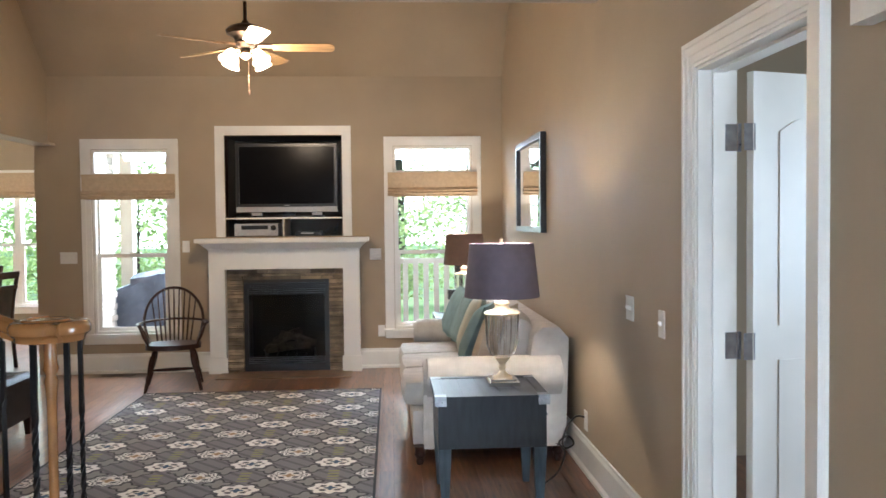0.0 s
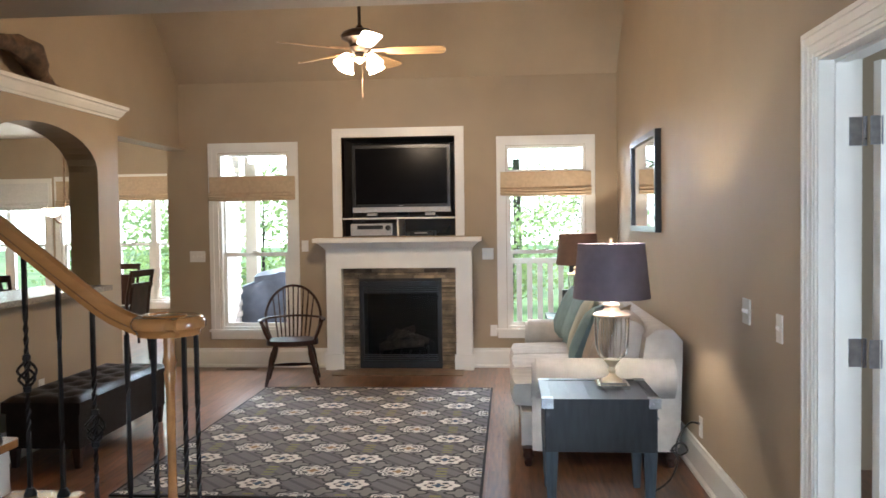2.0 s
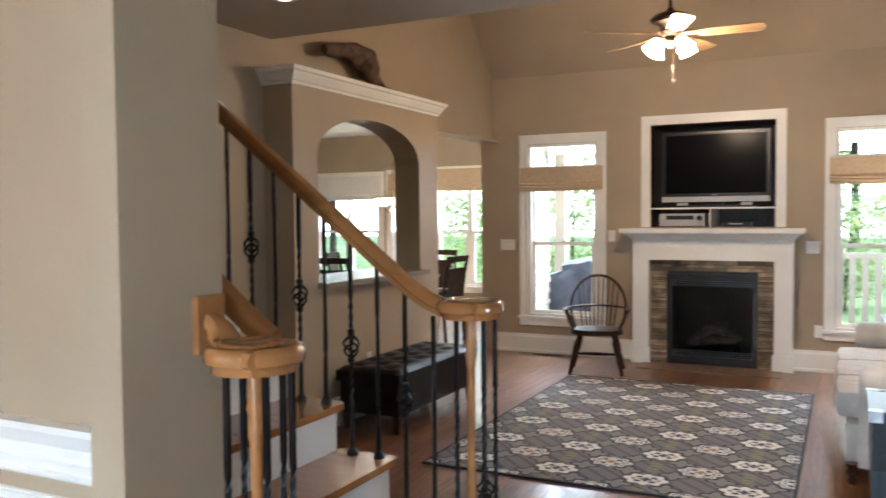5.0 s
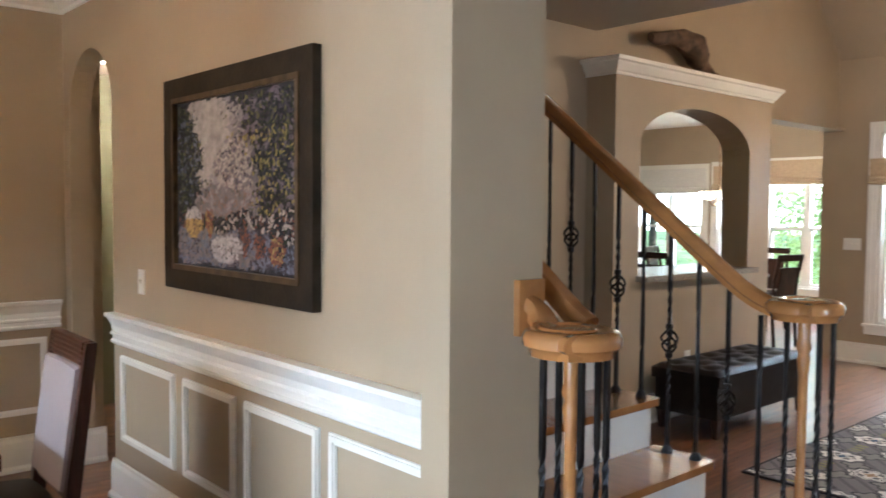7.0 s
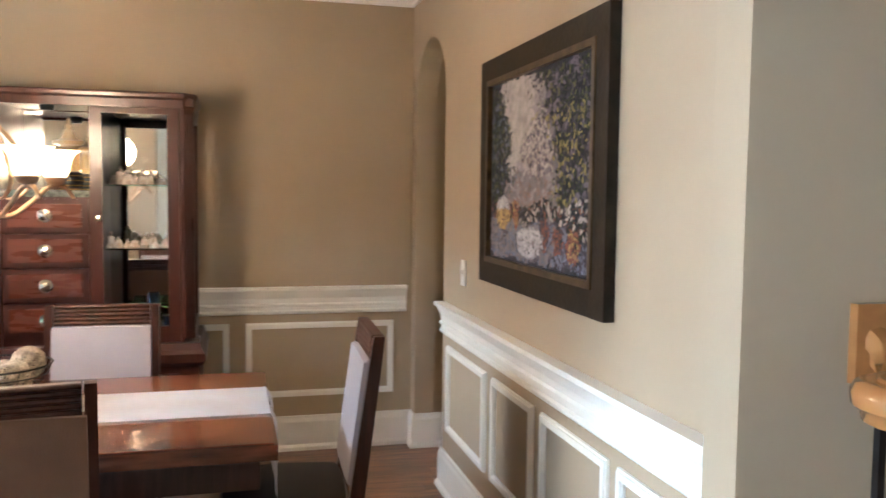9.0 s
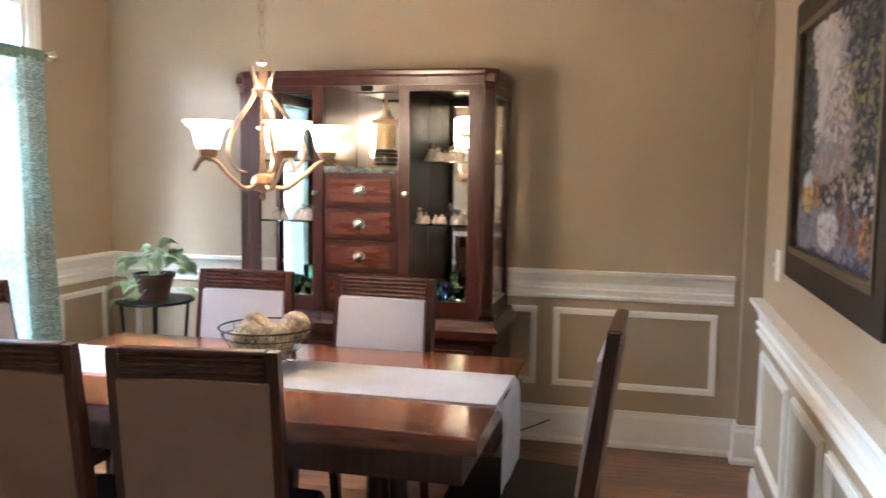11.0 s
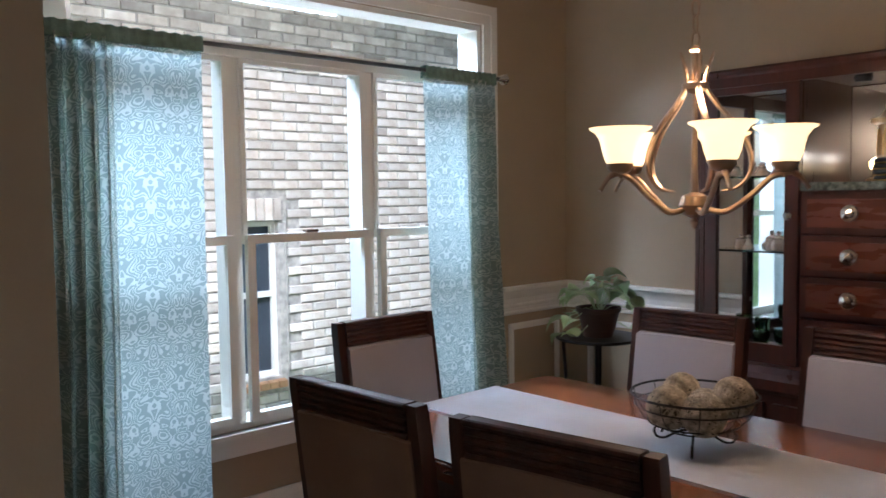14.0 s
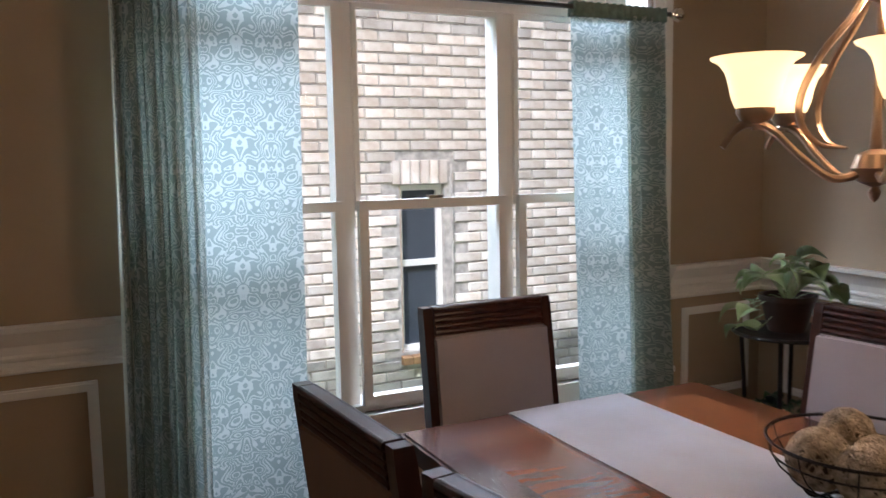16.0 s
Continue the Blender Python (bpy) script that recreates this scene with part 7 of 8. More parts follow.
for s in (-1, 1):
    for y in (0.12, 0.0):
        bm = bmesh.new()
        tube(bm, [(s * 0.215, y, 0.41), (s * 0.25, y + 0.01, 0.49), (s * 0.295, y + 0.02, 0.595)], [0.011, 0.017, 0.009], 8)
        part("arm_post", bm, DARKWOOD, wc, smooth=True)

# tufted ottoman bench
ot = thing("ottoman_bench", "black-brown leather tufted ottoman bench", "ottoman")
ox0, ox1, oy0, oy1 = -3.09, -2.58, 4.80, 6.10
part("body", boxes((ox0 + 0.02, ox1 - 0.02, oy0 + 0.02, oy1 - 0.02, 0.13, 0.36)), LEATHER, ot, bevel=0.015)
bm = bmesh.new()
nx, ny = 18, 46
grid = []
for i in range(nx + 1):
    row = []
    for j in range(ny + 1):
        u, v = i / nx, j / ny
        edge = min(u, 1 - u) * 10, min(v, 1 - v) * 22
        dome = 0.035 * min(1, edge[0]) ** 0.5 * min(1, edge[1]) ** 0.5
        dip = 0
        for a in (0.25, 0.5, 0.75):
            for k in range(6):
                b = (k + 0.5 + (0.0 if a != 0.5 else 0.5)) / 6
                d = ((u - a) * 0.51) ** 2 + ((v - b) * 1.3) ** 2
                dip += 0.03 * math.exp(-d / 0.0022)
        row.append(bm.verts.new((ox0 + (ox1 - ox0) * u, oy0 + (oy1 - oy0) * v, 0.42 + dome - dip)))
    grid.append(row)
for i in range(nx):
    for j in range(ny):
        bm.faces.new((grid[i][j], grid[i + 1][j], grid[i + 1][j + 1], grid[i][j + 1]))
r = bmesh.ops.extrude_face_region(bm, geom=bm.faces[:])
bmesh.ops.translate(bm, verts=[g for g in r["geom"] if isinstance(g, bmesh.types.BMVert)], vec=(0, 0, -0.07))
part("tufted_top", bm, LEATHER, ot, smooth=True)
bm = bmesh.new()
for a in (0.25, 0.5, 0.75):
    for k in range(6):
        b = (k + 0.5 + (0.0 if a != 0.5 else 0.5)) / 6
        if b < 0.99:
            lathe(bm, [(0.012, 0), (0.009, 0.005), (0, 0.006)], ox0 + (ox1 - ox0) * a, oy0 + (oy1 - oy0) * b, 0.424, 8)
part("button", bm, LEATHER, ot, smooth=True)
for x in (ox0 + 0.05, ox1 - 0.05):
    for y in (oy0 + 0.06, oy1 - 0.06):
        bm = bmesh.new()
        hexa(bm, [(x - 0.016, y - 0.016, 0), (x + 0.016, y - 0.016, 0), (x + 0.016, y + 0.016, 0), (x - 0.016, y + 0.016, 0)], [(x - 0.028, y - 0.028, 0.135), (x + 0.028, y - 0.028, 0.135), (x + 0.028, y + 0.028, 0.135), (x - 0.028, y + 0.028, 0.135)])
        part("leg", bm, DARKWOOD, ot)

# ceiling fan
FX, FYC, FZ = -1.06, 6.2, 2.86
fan = thing("ceiling_fan", "bronze ceiling fan with five wood blades and lit glass bells", "ceiling fan", m=pose(FX, FYC, FZ))
DBRONZE = mat("dark_antique_bronze", (0.07, 0.045, 0.03), 0.4, metal=0.8, scale=14, vary=0.3, bump=0.2)
bm = bmesh.new()
tube(bm, [(0, 0, 0.12), (0, 0, 1.72)], 0.013, 10)
part("downrod", bm, DBRONZE, fan)
bm = bmesh.new()
lathe(bm, [(0.07, 1.735), (0.065, 1.69), (0.02, 1.64)], n=20)
part("canopy", bm, DBRONZE, fan, smooth=True)
bm = bmesh.new()
lathe(bm, [(0.02, 0.14), (0.035, 0.115), (0.08, 0.105), (0.125, 0.085), (0.145, 0.06), (0.135, 0.035), (0.09, 0.015), (0.075, -0.01), (0.085, -0.03), (0.06, -0.06), (0.03, -0.075)], n=28)
part("motor", bm, DBRONZE, fan, smooth=True)
bm = bmesh.new()
lathe(bm, [(0.02, -0.07), (0.05, -0.085), (0.055, -0.11), (0.03, -0.135), (0.012, -0.15)], n=18)
part("light_hub", bm, BRONZE, fan, smooth=True)
BLADE = mat("light_maple_blade", (0.42, 0.27, 0.13), 0.35, scale=5, vary=0.2, stretch=(1, 8, 8), bump=0.05, coat=0.2)
for k in range(5):
    a = 72 * k + 1
    bm = bmesh.new()
    out = [(0.2, -0.055), (0.3, -0.066), (0.6, -0.074), (0.64, -0.06), (0.655, -0.03), (0.655, 0.03), (0.64, 0.06), (0.6, 0.074), (0.3, 0.066), (0.2, 0.055)]
    prism(bm, out, "z", -0.004, 0.004)
    bmesh.ops.transform(bm, matrix=pose(0, 0, -0.055, 0, 0, a) @ pose(0, 0, 0, -12, 0, 0), verts=bm.verts)
    bl = part("blade", bm, BLADE, fan, "light maple fan blade", bevel=0.002)
    bm = bmesh.new()
    hexa(bm, [(0.09, -0.02, -0.006), (0.26, -0.035, -0.006), (0.26, 0.035, -0.006), (0.09, 0.02, -0.006)], [(0.09, -0.02, 0.012), (0.26, -0.035, 0.006), (0.26, 0.035, 0.006), (0.09, 0.02, 0.012)])
    bmesh.ops.transform(bm, matrix=pose(0, 0, -0.047, 0, 0, a) @ pose(0, 0, 0, -12, 0, 0), verts=bm.verts)
    part("blade_iron", bm, BRONZE, bl)
FANG = glow("lit_fan_glass", (1.0, 0.80, 0.52), 7.0)
for k in range(4):
    a = radians(90 * k + 50)
    c, s = math.cos(a), math.sin(a)
    bm = bmesh.new()
    tube(bm, curve([(0.04 * c, 0.04 * s, -0.1), (0.09 * c, 0.09 * s, -0.085), (0.125 * c, 0.125 * s, -0.105)], 4), 0.008, 7)
    arm = part("light_arm", bm, BRONZE, fan, smooth=True)
    bm = bmesh.new()
    prof = [(0.02, 0), (0.034, -0.02), (0.046, -0.055), (0.055, -0.085), (0.068, -0.1)]
    lathe(bm, prof + [(r - 0.003, h) for r, h in prof[::-1]], n=20, m=pose(0.12 * c, 0.12 * s, -0.095) @ Matrix.Rotation(radians(-32), 4, (-s, c, 0)))
    part("glass_bell", bm, FANG, arm, "lit glass bell shade", smooth=True)
bm = bmesh.new()
tube(bm, [(0.02, 0, -0.14), (0.02, 0, -0.38)], 0.0015, 4)
lathe(bm, [(0, -0.41), (0.007, -0.4), (0.005, -0.38), (0, -0.375)], 0.02, 0, 0, 8)
part("pull_chain", bm, BRONZE, fan)

# driftwood on the plant ledge
dw = thing("driftwood", "weathered brown driftwood branch on the plant ledge", "driftwood")
bm = bmesh.new()
tube(bm, curve([(-3.27, 4.97, 2.70), (-3.27, 5.2, 2.735), (-3.28, 5.42, 2.74), (-3.28, 5.56, 2.70), (-3.28, 5.64, 2.60), (-3.28, 5.78, 2.545), (-3.29, 5.98, 2.52), (-3.29, 6.18, 2.50)], 5), [0.035, 0.045, 0.05, 0.05, 0.045, 0.045, 0.05, 0.055, 0.065, 0.075, 0.08, 0.085, 0.09, 0.095, 0.1, 0.1, 0.1, 0.095, 0.09, 0.08, 0.07, 0.06, 0.055, 0.05, 0.045, 0.04, 0.035, 0.032, 0.03, 0.028, 0.026, 0.024, 0.022, 0.02, 0.018, 0.015], 10)
for v in bm.verts:
    n_ = noise.noise_vector(v.co * 9) * 0.018
    v.co += n_
    v.co.z = max(v.co.z, 2.487)
part("branch", bm, mat("weathered_driftwood", (0.13, 0.08, 0.05), 0.85, scale=12, vary=0.4, bump=0.8, bump_scale=40), dw, smooth=True)

# recessed lights
CANL = glow("recessed_bulb", (1.0, 0.85, 0.62), 12)
for x, y, zc in ((-2.66, 3.70, CEILING), (0.1, 2.9, CEILING), (0.1, 0.3, CEILING), (-5.55, 1.97, 2.45)):
    t = thing("recessed_light", "lit recessed ceiling light with white trim ring", "recessed light", "recessed ceiling lights", pose(x, y, zc))
    bm = bmesh.new()
    lathe(bm, [(0.055, -0.001), (0.085, -0.001), (0.085, -0.006), (0.055, -0.006), (0.055, -0.001)], n=24)
    part("trim_ring", bm, WHITE, t, smooth=True)
    bm = bmesh.new()
    lathe(bm, [(0.053, -0.002), (0.05, -0.004), (0, -0.004)], n=20)
    part("bulb", bm, CANL, t)
vent = thing("floor_vent", "brown metal floor register by the wall", "floor vent", m=pose(-2.72, 8.28, 0.0))
part("frame", sash(-0.16, 0.16, -0.05, 0.05, 0, 0.004, 0.012), DBRONZE, vent)
vent.matrix_basis = pose(-2.72, 8.28, 0.004, 90, 0, 0)
for k in range(9):
    part("slat", boxes((-0.145 + k * 0.032, -0.135 + k * 0.032, 0, 0.003, -0.038, 0.038)), DBRONZE, vent)

# ---- breakfast nook ----
nt = thing("nook_table", "dark wood breakfast table", "table", m=pose(-5.0, 9.0, 0))
bm = bmesh.new()
lathe(bm, [(0, 0.71), (0.55, 0.71), (0.58, 0.73), (0.57, 0.75), (0, 0.75)], n=36)
part("tabletop", bm, DARKWOOD, nt, smooth=True)
bm = bmesh.new()
lathe(bm, [(0.28, 0), (0.26, 0.05), (0.08, 0.09), (0.06, 0.3), (0.09, 0.5), (0.06, 0.65), (0.15, 0.71)], n=18)
part("pedestal", bm, DARKWOOD, nt, smooth=True)


def slat_chair(m, label):
    t = thing("nook_chair", label, "chair", "chairs in the breakfast nook", m)
    for sx in (-1, 1):
        bm = bmesh.new()
        tube(bm, [(sx * 0.19, -0.24, 0), (sx * 0.19, -0.2, 0.44), (sx * 0.19, -0.23, 0.75), (sx * 0.19, -0.29, 1.02)], 0.02, 6)
        part("post", bm, DARKWOOD, t)
        bm = bmesh.new()
        tube(bm, [(sx * 0.19, 0.2, 0), (sx * 0.19, 0.19, 0.44)], [0.016, 0.02], 6)
        part("leg", bm, DARKWOOD, t)
    bm = bmesh.new()
    cushion(bm, 0, 0, 0.455, 0.44, 0.44, 0.06, 6, 0.3)
    part("seat", bm, LEATHER, t, smooth=True)
    part("top_rail", boxes((-0.19, 0.19, -0.30, -0.27, 0.95, 1.02)), DARKWOOD, t, bevel=0.005)
    part("cross_rail", boxes((-0.19, 0.19, -0.285, -0.262, 0.84, 0.88)), DARKWOOD, t)
    bm = bmesh.new()
    hexa(bm, [(-0.14, -0.215, 0.5), (0.14, -0.215, 0.5), (0.14, -0.2, 0.5), (-0.14, -0.2, 0.5)], [(-0.14, -0.275, 0.86), (0.14, -0.275, 0.86), (0.14, -0.26, 0.86), (-0.14, -0.26, 0.86)])
    part("back_panel", bm, DARKWOOD, t)
    return t


base_chair = slat_chair(pose(-4.25, 8.75, 0, 0, 0, 80), "dark wood ladder-back chair at the breakfast table")
for x, y, rz in ((-5.75, 9.2, -80), (-4.9, 9.9, 175), (-5.2, 8.15, 5)):
    copy_thing(base_chair, pose(x, y, 0, 0, 0, rz))
# bar stools beyond the pass-through
for y in (4.95, 5.55):
    t = thing("bar_stool", "dark wood bar stool behind the counter", "bar stool", "bar stools at the counter", pose(-3.95, y, 0, 0, 0, -80))
    for sx in (-1, 1):
        bm = bmesh.new()
        tube(bm, [(sx * 0.2, -0.22, 0), (sx * 0.19, -0.19, 0.72), (sx * 0.19, -0.24, 1.2)], 0.02, 6)
        part("post", bm, DARKWOOD, t)
        bm = bmesh.new()
        tube(bm, [(sx * 0.2, 0.2, 0), (sx * 0.18, 0.18, 0.72)], 0.02, 6)
        part("leg", bm, DARKWOOD, t)
    part("seat", boxes((-0.22, 0.22, -0.21, 0.22, 0.72, 0.77)), LEATHER, t, bevel=0.015)
    for z in (1.0, 1.14):
        part("back_slat", boxes((-0.19, 0.19, -0.245, -0.22, z, z + 0.06)), DARKWOOD, t, bevel=0.004)
nl = thing("nook_chandelier", "bronze chandelier with lit alabaster glass bowls", "chandelier", m=pose(-5.0, 9.0, 0))
bm = bmesh.new()
tube(bm, [(0, 0, 1.6), (0, 0, 2.78)], 0.012, 8)
part("stem", bm, BRONZE, nl)
for k in range(3):
    a = radians(120 * k + 30)
    bm = bmesh.new()
    tube(bm, curve([(0, 0, 1.62), (0.12 * math.cos(a), 0.12 * math.sin(a), 1.55), (0.25 * math.cos(a), 0.25 * math.sin(a), 1.62)], 5), 0.01, 6)
    arm = part("arm", bm, BRONZE, nl, smooth=True)
    bm = bmesh.new()
    prof = [(0.02, 0.0), (0.07, 0.02), (0.1, 0.07), (0.11, 0.09)]
    lathe(bm, prof + [(r - 0.004, h) for r, h in prof[::-1]], 0.25 * math.cos(a), 0.25 * math.sin(a), 1.62, 18)
    part("glass_bowl", bm, FANG, arm, smooth=True)

# a panelled door seen through the hall arch
hd = tagged(part("door_3", boxes((-5.3, -4.45, 3.26, 3.298, 0, 2.12)), WHITE), "white cased hall door", kind="structure")
part("door_leaf", boxes((-5.22, -4.53, 3.22, 3.258, 0.01, 2.04)), mat("sage_door_paint", (0.30, 0.33, 0.24), 0.45, scale=4), hd)
for z0, z1 in ((0.2, 0.9), (1.05, 1.9)):
    for x in (-5.14, -4.84):
        part("door_panel", boxes((x, x + 0.23, 3.21, 3.22, z0, z1)), bpy.data.materials["sage_door_paint"], hd, bevel=0.006)
hr = tagged(part("hall_shelf_trim", boxes((-6.0, LX - 0.15, 3.24, 3.3, 0.88, 0.94)), WHITE), kind="structure")

# ---- outside ----
# Unseen overhang, added to keep sun patches off the living room floor.
tagged(part("sun_block_living", boxes((-3.2, 2.2, FY + 0.161, FY + 2.1, 2.72, 2.8)), WHITE), kind="structure")
PATIO = mat("pale_concrete", (0.42, 0.40, 0.37), 0.9, scale=3, vary=0.15, bump=0.3, bump_scale=40)
LAWN = mat("lawn_grass", (0.17, 0.29, 0.09), 0.95, scale=1.2, vary=0.3, bump=0.8, bump_scale=60)
tagged(part("ground", boxes((-400, 400, -400, -2.3, -0.62, -0.5), (-400, 400, 11.5, 600, -0.42, -0.3), (-3.2, 400, FY + 0.6, 11.5, -0.42, -0.3), (-400, -8.7, -2.3, 11.5, -0.5, -0.4)), LAWN), kind="structure")
tagged(part("patio", boxes((-3.25, 4.0, FY + 0.16, 11.4, -0.3, -0.06)), PATIO), kind="structure")
BRICK = mat("white_washed_tan_brick", (0.76, 0.70, 0.63), 0.85, scale=9, vary=0.0, second=(0.56, 0.46, 0.37), bump=0.6, bump_scale=50, per_object=0.22)
MORTAR = mat("pale_mortar", (0.48, 0.44, 0.39), 0.95, scale=20, vary=0.2, bump=0.5, bump_scale=90)


def brick_box(bm, x0, x1, z0, z1, y0, y1):
    c = 0.004
    ym, yn = (y1, y0)
    hexa(bm, [(x0, y0, z0), (x1, y0, z0), (x1, y0, z1), (x0, y0, z1)], [(x0 + c, y1, z0 + c), (x1 - c, y1, z0 + c), (x1 - c, y1, z1 - c), (x0 + c, y1, z1 - c)])


# the brick wing opposite the dining window
BY = -4.10
wing = thing("brick_wing", "whitewashed tan brick house wing with a small window", "house")
wx0, wx1, wz0, wz1 = -9.0, -2.6, -0.5, 4.6
bx0, bx1, bz0, bz1 = -4.08, -3.76, 0.20, 1.29
part("wall", boxes((wx0, bx0, BY - 0.25, BY - 0.012, wz0, wz1), (bx1, wx1, BY - 0.25, BY - 0.012, wz0, wz1), (bx0, bx1, BY - 0.25, BY - 0.012, wz0, bz0), (bx0, bx1, BY - 0.25, BY - 0.012, bz1, wz1)), MORTAR, wing)
win = part("window", sash(bx0, bx1, bz0, bz1, BY - 0.11, BY - 0.06, 0.035), WHITE, wing, "white vinyl window with dark panes")
part("meeting_rail", boxes((bx0 + 0.035, bx1 - 0.035, BY - 0.1, BY - 0.06, 0.76, 0.80)), WHITE, win)
# The panes' grey-blue base colour stands in for reflected sky.
part("dark_pane", boxes((bx0 + 0.035, bx1 - 0.035, BY - 0.095, BY - 0.09, bz0 + 0.035, 0.76), (bx0 + 0.035, bx1 - 0.035, BY - 0.095, BY - 0.09, 0.80, bz1 - 0.035)), mat("sky_tinted_dark_pane", (0.055, 0.065, 0.08), 0.08, scale=3, vary=0.1, bump=0.0), win)
for k in range(6):
    bm = bmesh.new()
    xa = bx0 - 0.02 + k * 0.0675
    brick_box(bm, xa, xa + 0.058, bz1 + 0.006, bz1 + 0.16, BY - 0.014, BY + 0.006)
    part("soldier_brick", bm, BRICK, wing)
for k in range(5):
    bm = bmesh.new()
    xa = bx0 - 0.02 + k * 0.072
    hexa(bm, [(xa, BY - 0.06, bz0 - 0.075), (xa + 0.064, BY - 0.06, bz0 - 0.075), (xa + 0.064, BY + 0.035, bz0 - 0.075), (xa, BY + 0.035, bz0 - 0.075)], [(xa, BY - 0.06, bz0 - 0.01), (xa + 0.064, BY - 0.06, bz0 - 0.01), (xa + 0.064, BY + 0.035, bz0 - 0.03), (xa, BY + 0.035, bz0 - 0.03)])
    part("sill_brick", bm, mat("orange_brick", (0.5, 0.27, 0.13), 0.8, scale=12, vary=0.2, bump=0.5) if k == 0 else bpy.data.materials["orange_brick"], wing)
part("reveal", boxes((bx1 - 0.004, bx1, BY - 0.06, BY - 0.012, bz0, bz1)), bpy.data.materials["orange_brick"], wing)
bm = bmesh.new()
tube(bm, [(-4.12, BY + 0.02, -0.4), (-4.12, BY + 0.02, 1.42)], 0.006, 6)
part("cable", bm, MORTAR, wing)
part("eave", boxes((wx0, -2.4, BY - 0.2, BY + 0.45, 3.05, 3.12), (wx0, -2.4, BY + 0.45, BY + 0.47, 3.05, 3.25)), mat("sage_soffit", (0.5, 0.53, 0.45), 0.7, scale=4), wing, "pale sage eave soffit")
bm = bmesh.new()
prism(bm, [(BY + 0.5, 3.15), (BY - 3.0, 5.4), (BY - 3.0, 5.5), (BY + 0.5, 3.25)], "x", wx0, -2.3)
part("roof", bm, mat("grey_shingle", (0.10, 0.09, 0.085), 0.9, scale=8, vary=0.3, bump=0.7), wing)
bm = bmesh.new()
prism(bm, [(-2.72, BY + 0.0), (-2.64, BY + 0.0), (-2.64, BY + 0.07), (-2.72, BY + 0.07)], "z", -0.45, 3.05)
part("downspout", bm, mat("tan_downspout", (0.42, 0.36, 0.30), 0.5), wing, "tan metal downspout")
CH, BL = 0.0677, 0.2032
# The return's brick is coloured darker than the wing's, to stand for shade.
back = tagged(part("brick_return", boxes((-2.6, 1.0, BY - 1.35, BY - 1.1, wz0, 4.0), (-2.85, -2.6, BY - 1.1, BY - 0.25, wz0, 4.0)), mat("shade_painted_tan_brick", (0.3, 0.25, 0.2), 0.9, scale=20, vary=0.3, bump=0.7, bump_scale=30)), kind="structure")


def brick_field(parent, x0, x1, z0, z1, y, holes, near, sign=1):
    """Running bond; the bricks of the near stretch are parts, the rest is joined."""
    random.seed(21)
    me = []
    for k in range(3):
        bm = bmesh.new()
        c = random.uniform(0.003, 0.006)
        hexa(bm, [(0, 0, 0), (0.193, 0, 0), (0.193, 0, 0.0577), (0, 0, 0.0577)], [(c, sign * 0.013, c), (0.193 - c, sign * 0.013, c), (0.193 - c, sign * 0.013, 0.0577 - c), (c, sign * 0.013, 0.0577 - c)])
        bmesh.ops.recalc_face_normals(bm, faces=bm.faces)
        m_ = bpy.data.meshes.new("brick")
        bm.to_mesh(m_)
        bm.free()
        m_.materials.append(BRICK)
        me.append(m_)
    rest = bmesh.new()
    count = 0
    for r in range(int((z1 - z0) / CH)):
        z = z0 + r * CH
        x = x0 + (0.1016 if r % 2 else 0)
        while x + 0.193 < x1:
            if not any(x + 0.193 > h[0] and x < h[1] and z + 0.0577 > h[2] and z < h[3] for h in holes):
                dy = random.uniform(-0.002, 0.003)
                if near[0] < x < near[1] and near[2] < z < near[3] and count < 300:
                    ob = new("brick", me[count % 3])
                    ob.parent = parent
                    ob.location = (x, y - sign * 0.012 + dy, z)
                    count += 1
                else:
                    c = 0.004
                    hexa(rest, [(x, y - sign * 0.012, z), (x + 0.193, y - sign * 0.012, z), (x + 0.193, y - sign * 0.012, z + 0.0577), (x, y - sign * 0.012, z + 0.0577)], [(x + c, y + sign * 0.001 + dy, z + c), (x + 0.193 - c, y + sign * 0.001 + dy, z + c), (x + 0.193 - c, y + sign * 0.001 + dy, z + 0.0577 - c), (x + c, y + sign * 0.001 + dy, z + 0.0577 - c)])
            x += BL
    return part("brickwork", rest, BRICK_ISLAND, parent)


BRICK_ISLAND = mat("white_washed_tan_brick_field", (0.70, 0.65, 0.59), 0.85, scale=9, vary=0.0, second=(0.46, 0.39, 0.33), bump=0.6, bump_scale=50)
_n, _l = BRICK_ISLAND.node_tree.nodes, BRICK_ISLAND.node_tree.links
_geo = _n.new("ShaderNodeNewGeometry")
_hsv = _n.new("ShaderNodeHueSaturation")
_mr = _n.new("ShaderNodeMapRange")
_mr.inputs["To Min"].default_value, _mr.inputs["To Max"].default_value = 0.66, 1.34
_l.new(_geo.outputs["Random Per Island"], _mr.inputs["Value"])
_l.new(_mr.outputs[0], _hsv.inputs["Value"])
_src = _n["Principled BSDF"].inputs["Base Color"].links[0].from_socket
_l.new(_src, _hsv.inputs["Color"])
_l.new(_hsv.outputs["Color"], _n["Principled BSDF"].inputs["Base Color"])
tagged(brick_field(wing, -8.0, -2.62, -0.45, 3.0, BY, [(bx0 - 0.03, bx1 + 0.01, bz0 - 0.08, bz1 + 0.17)], (-5.6, -3.2, 0.3, 2.2)), kind="stuff")

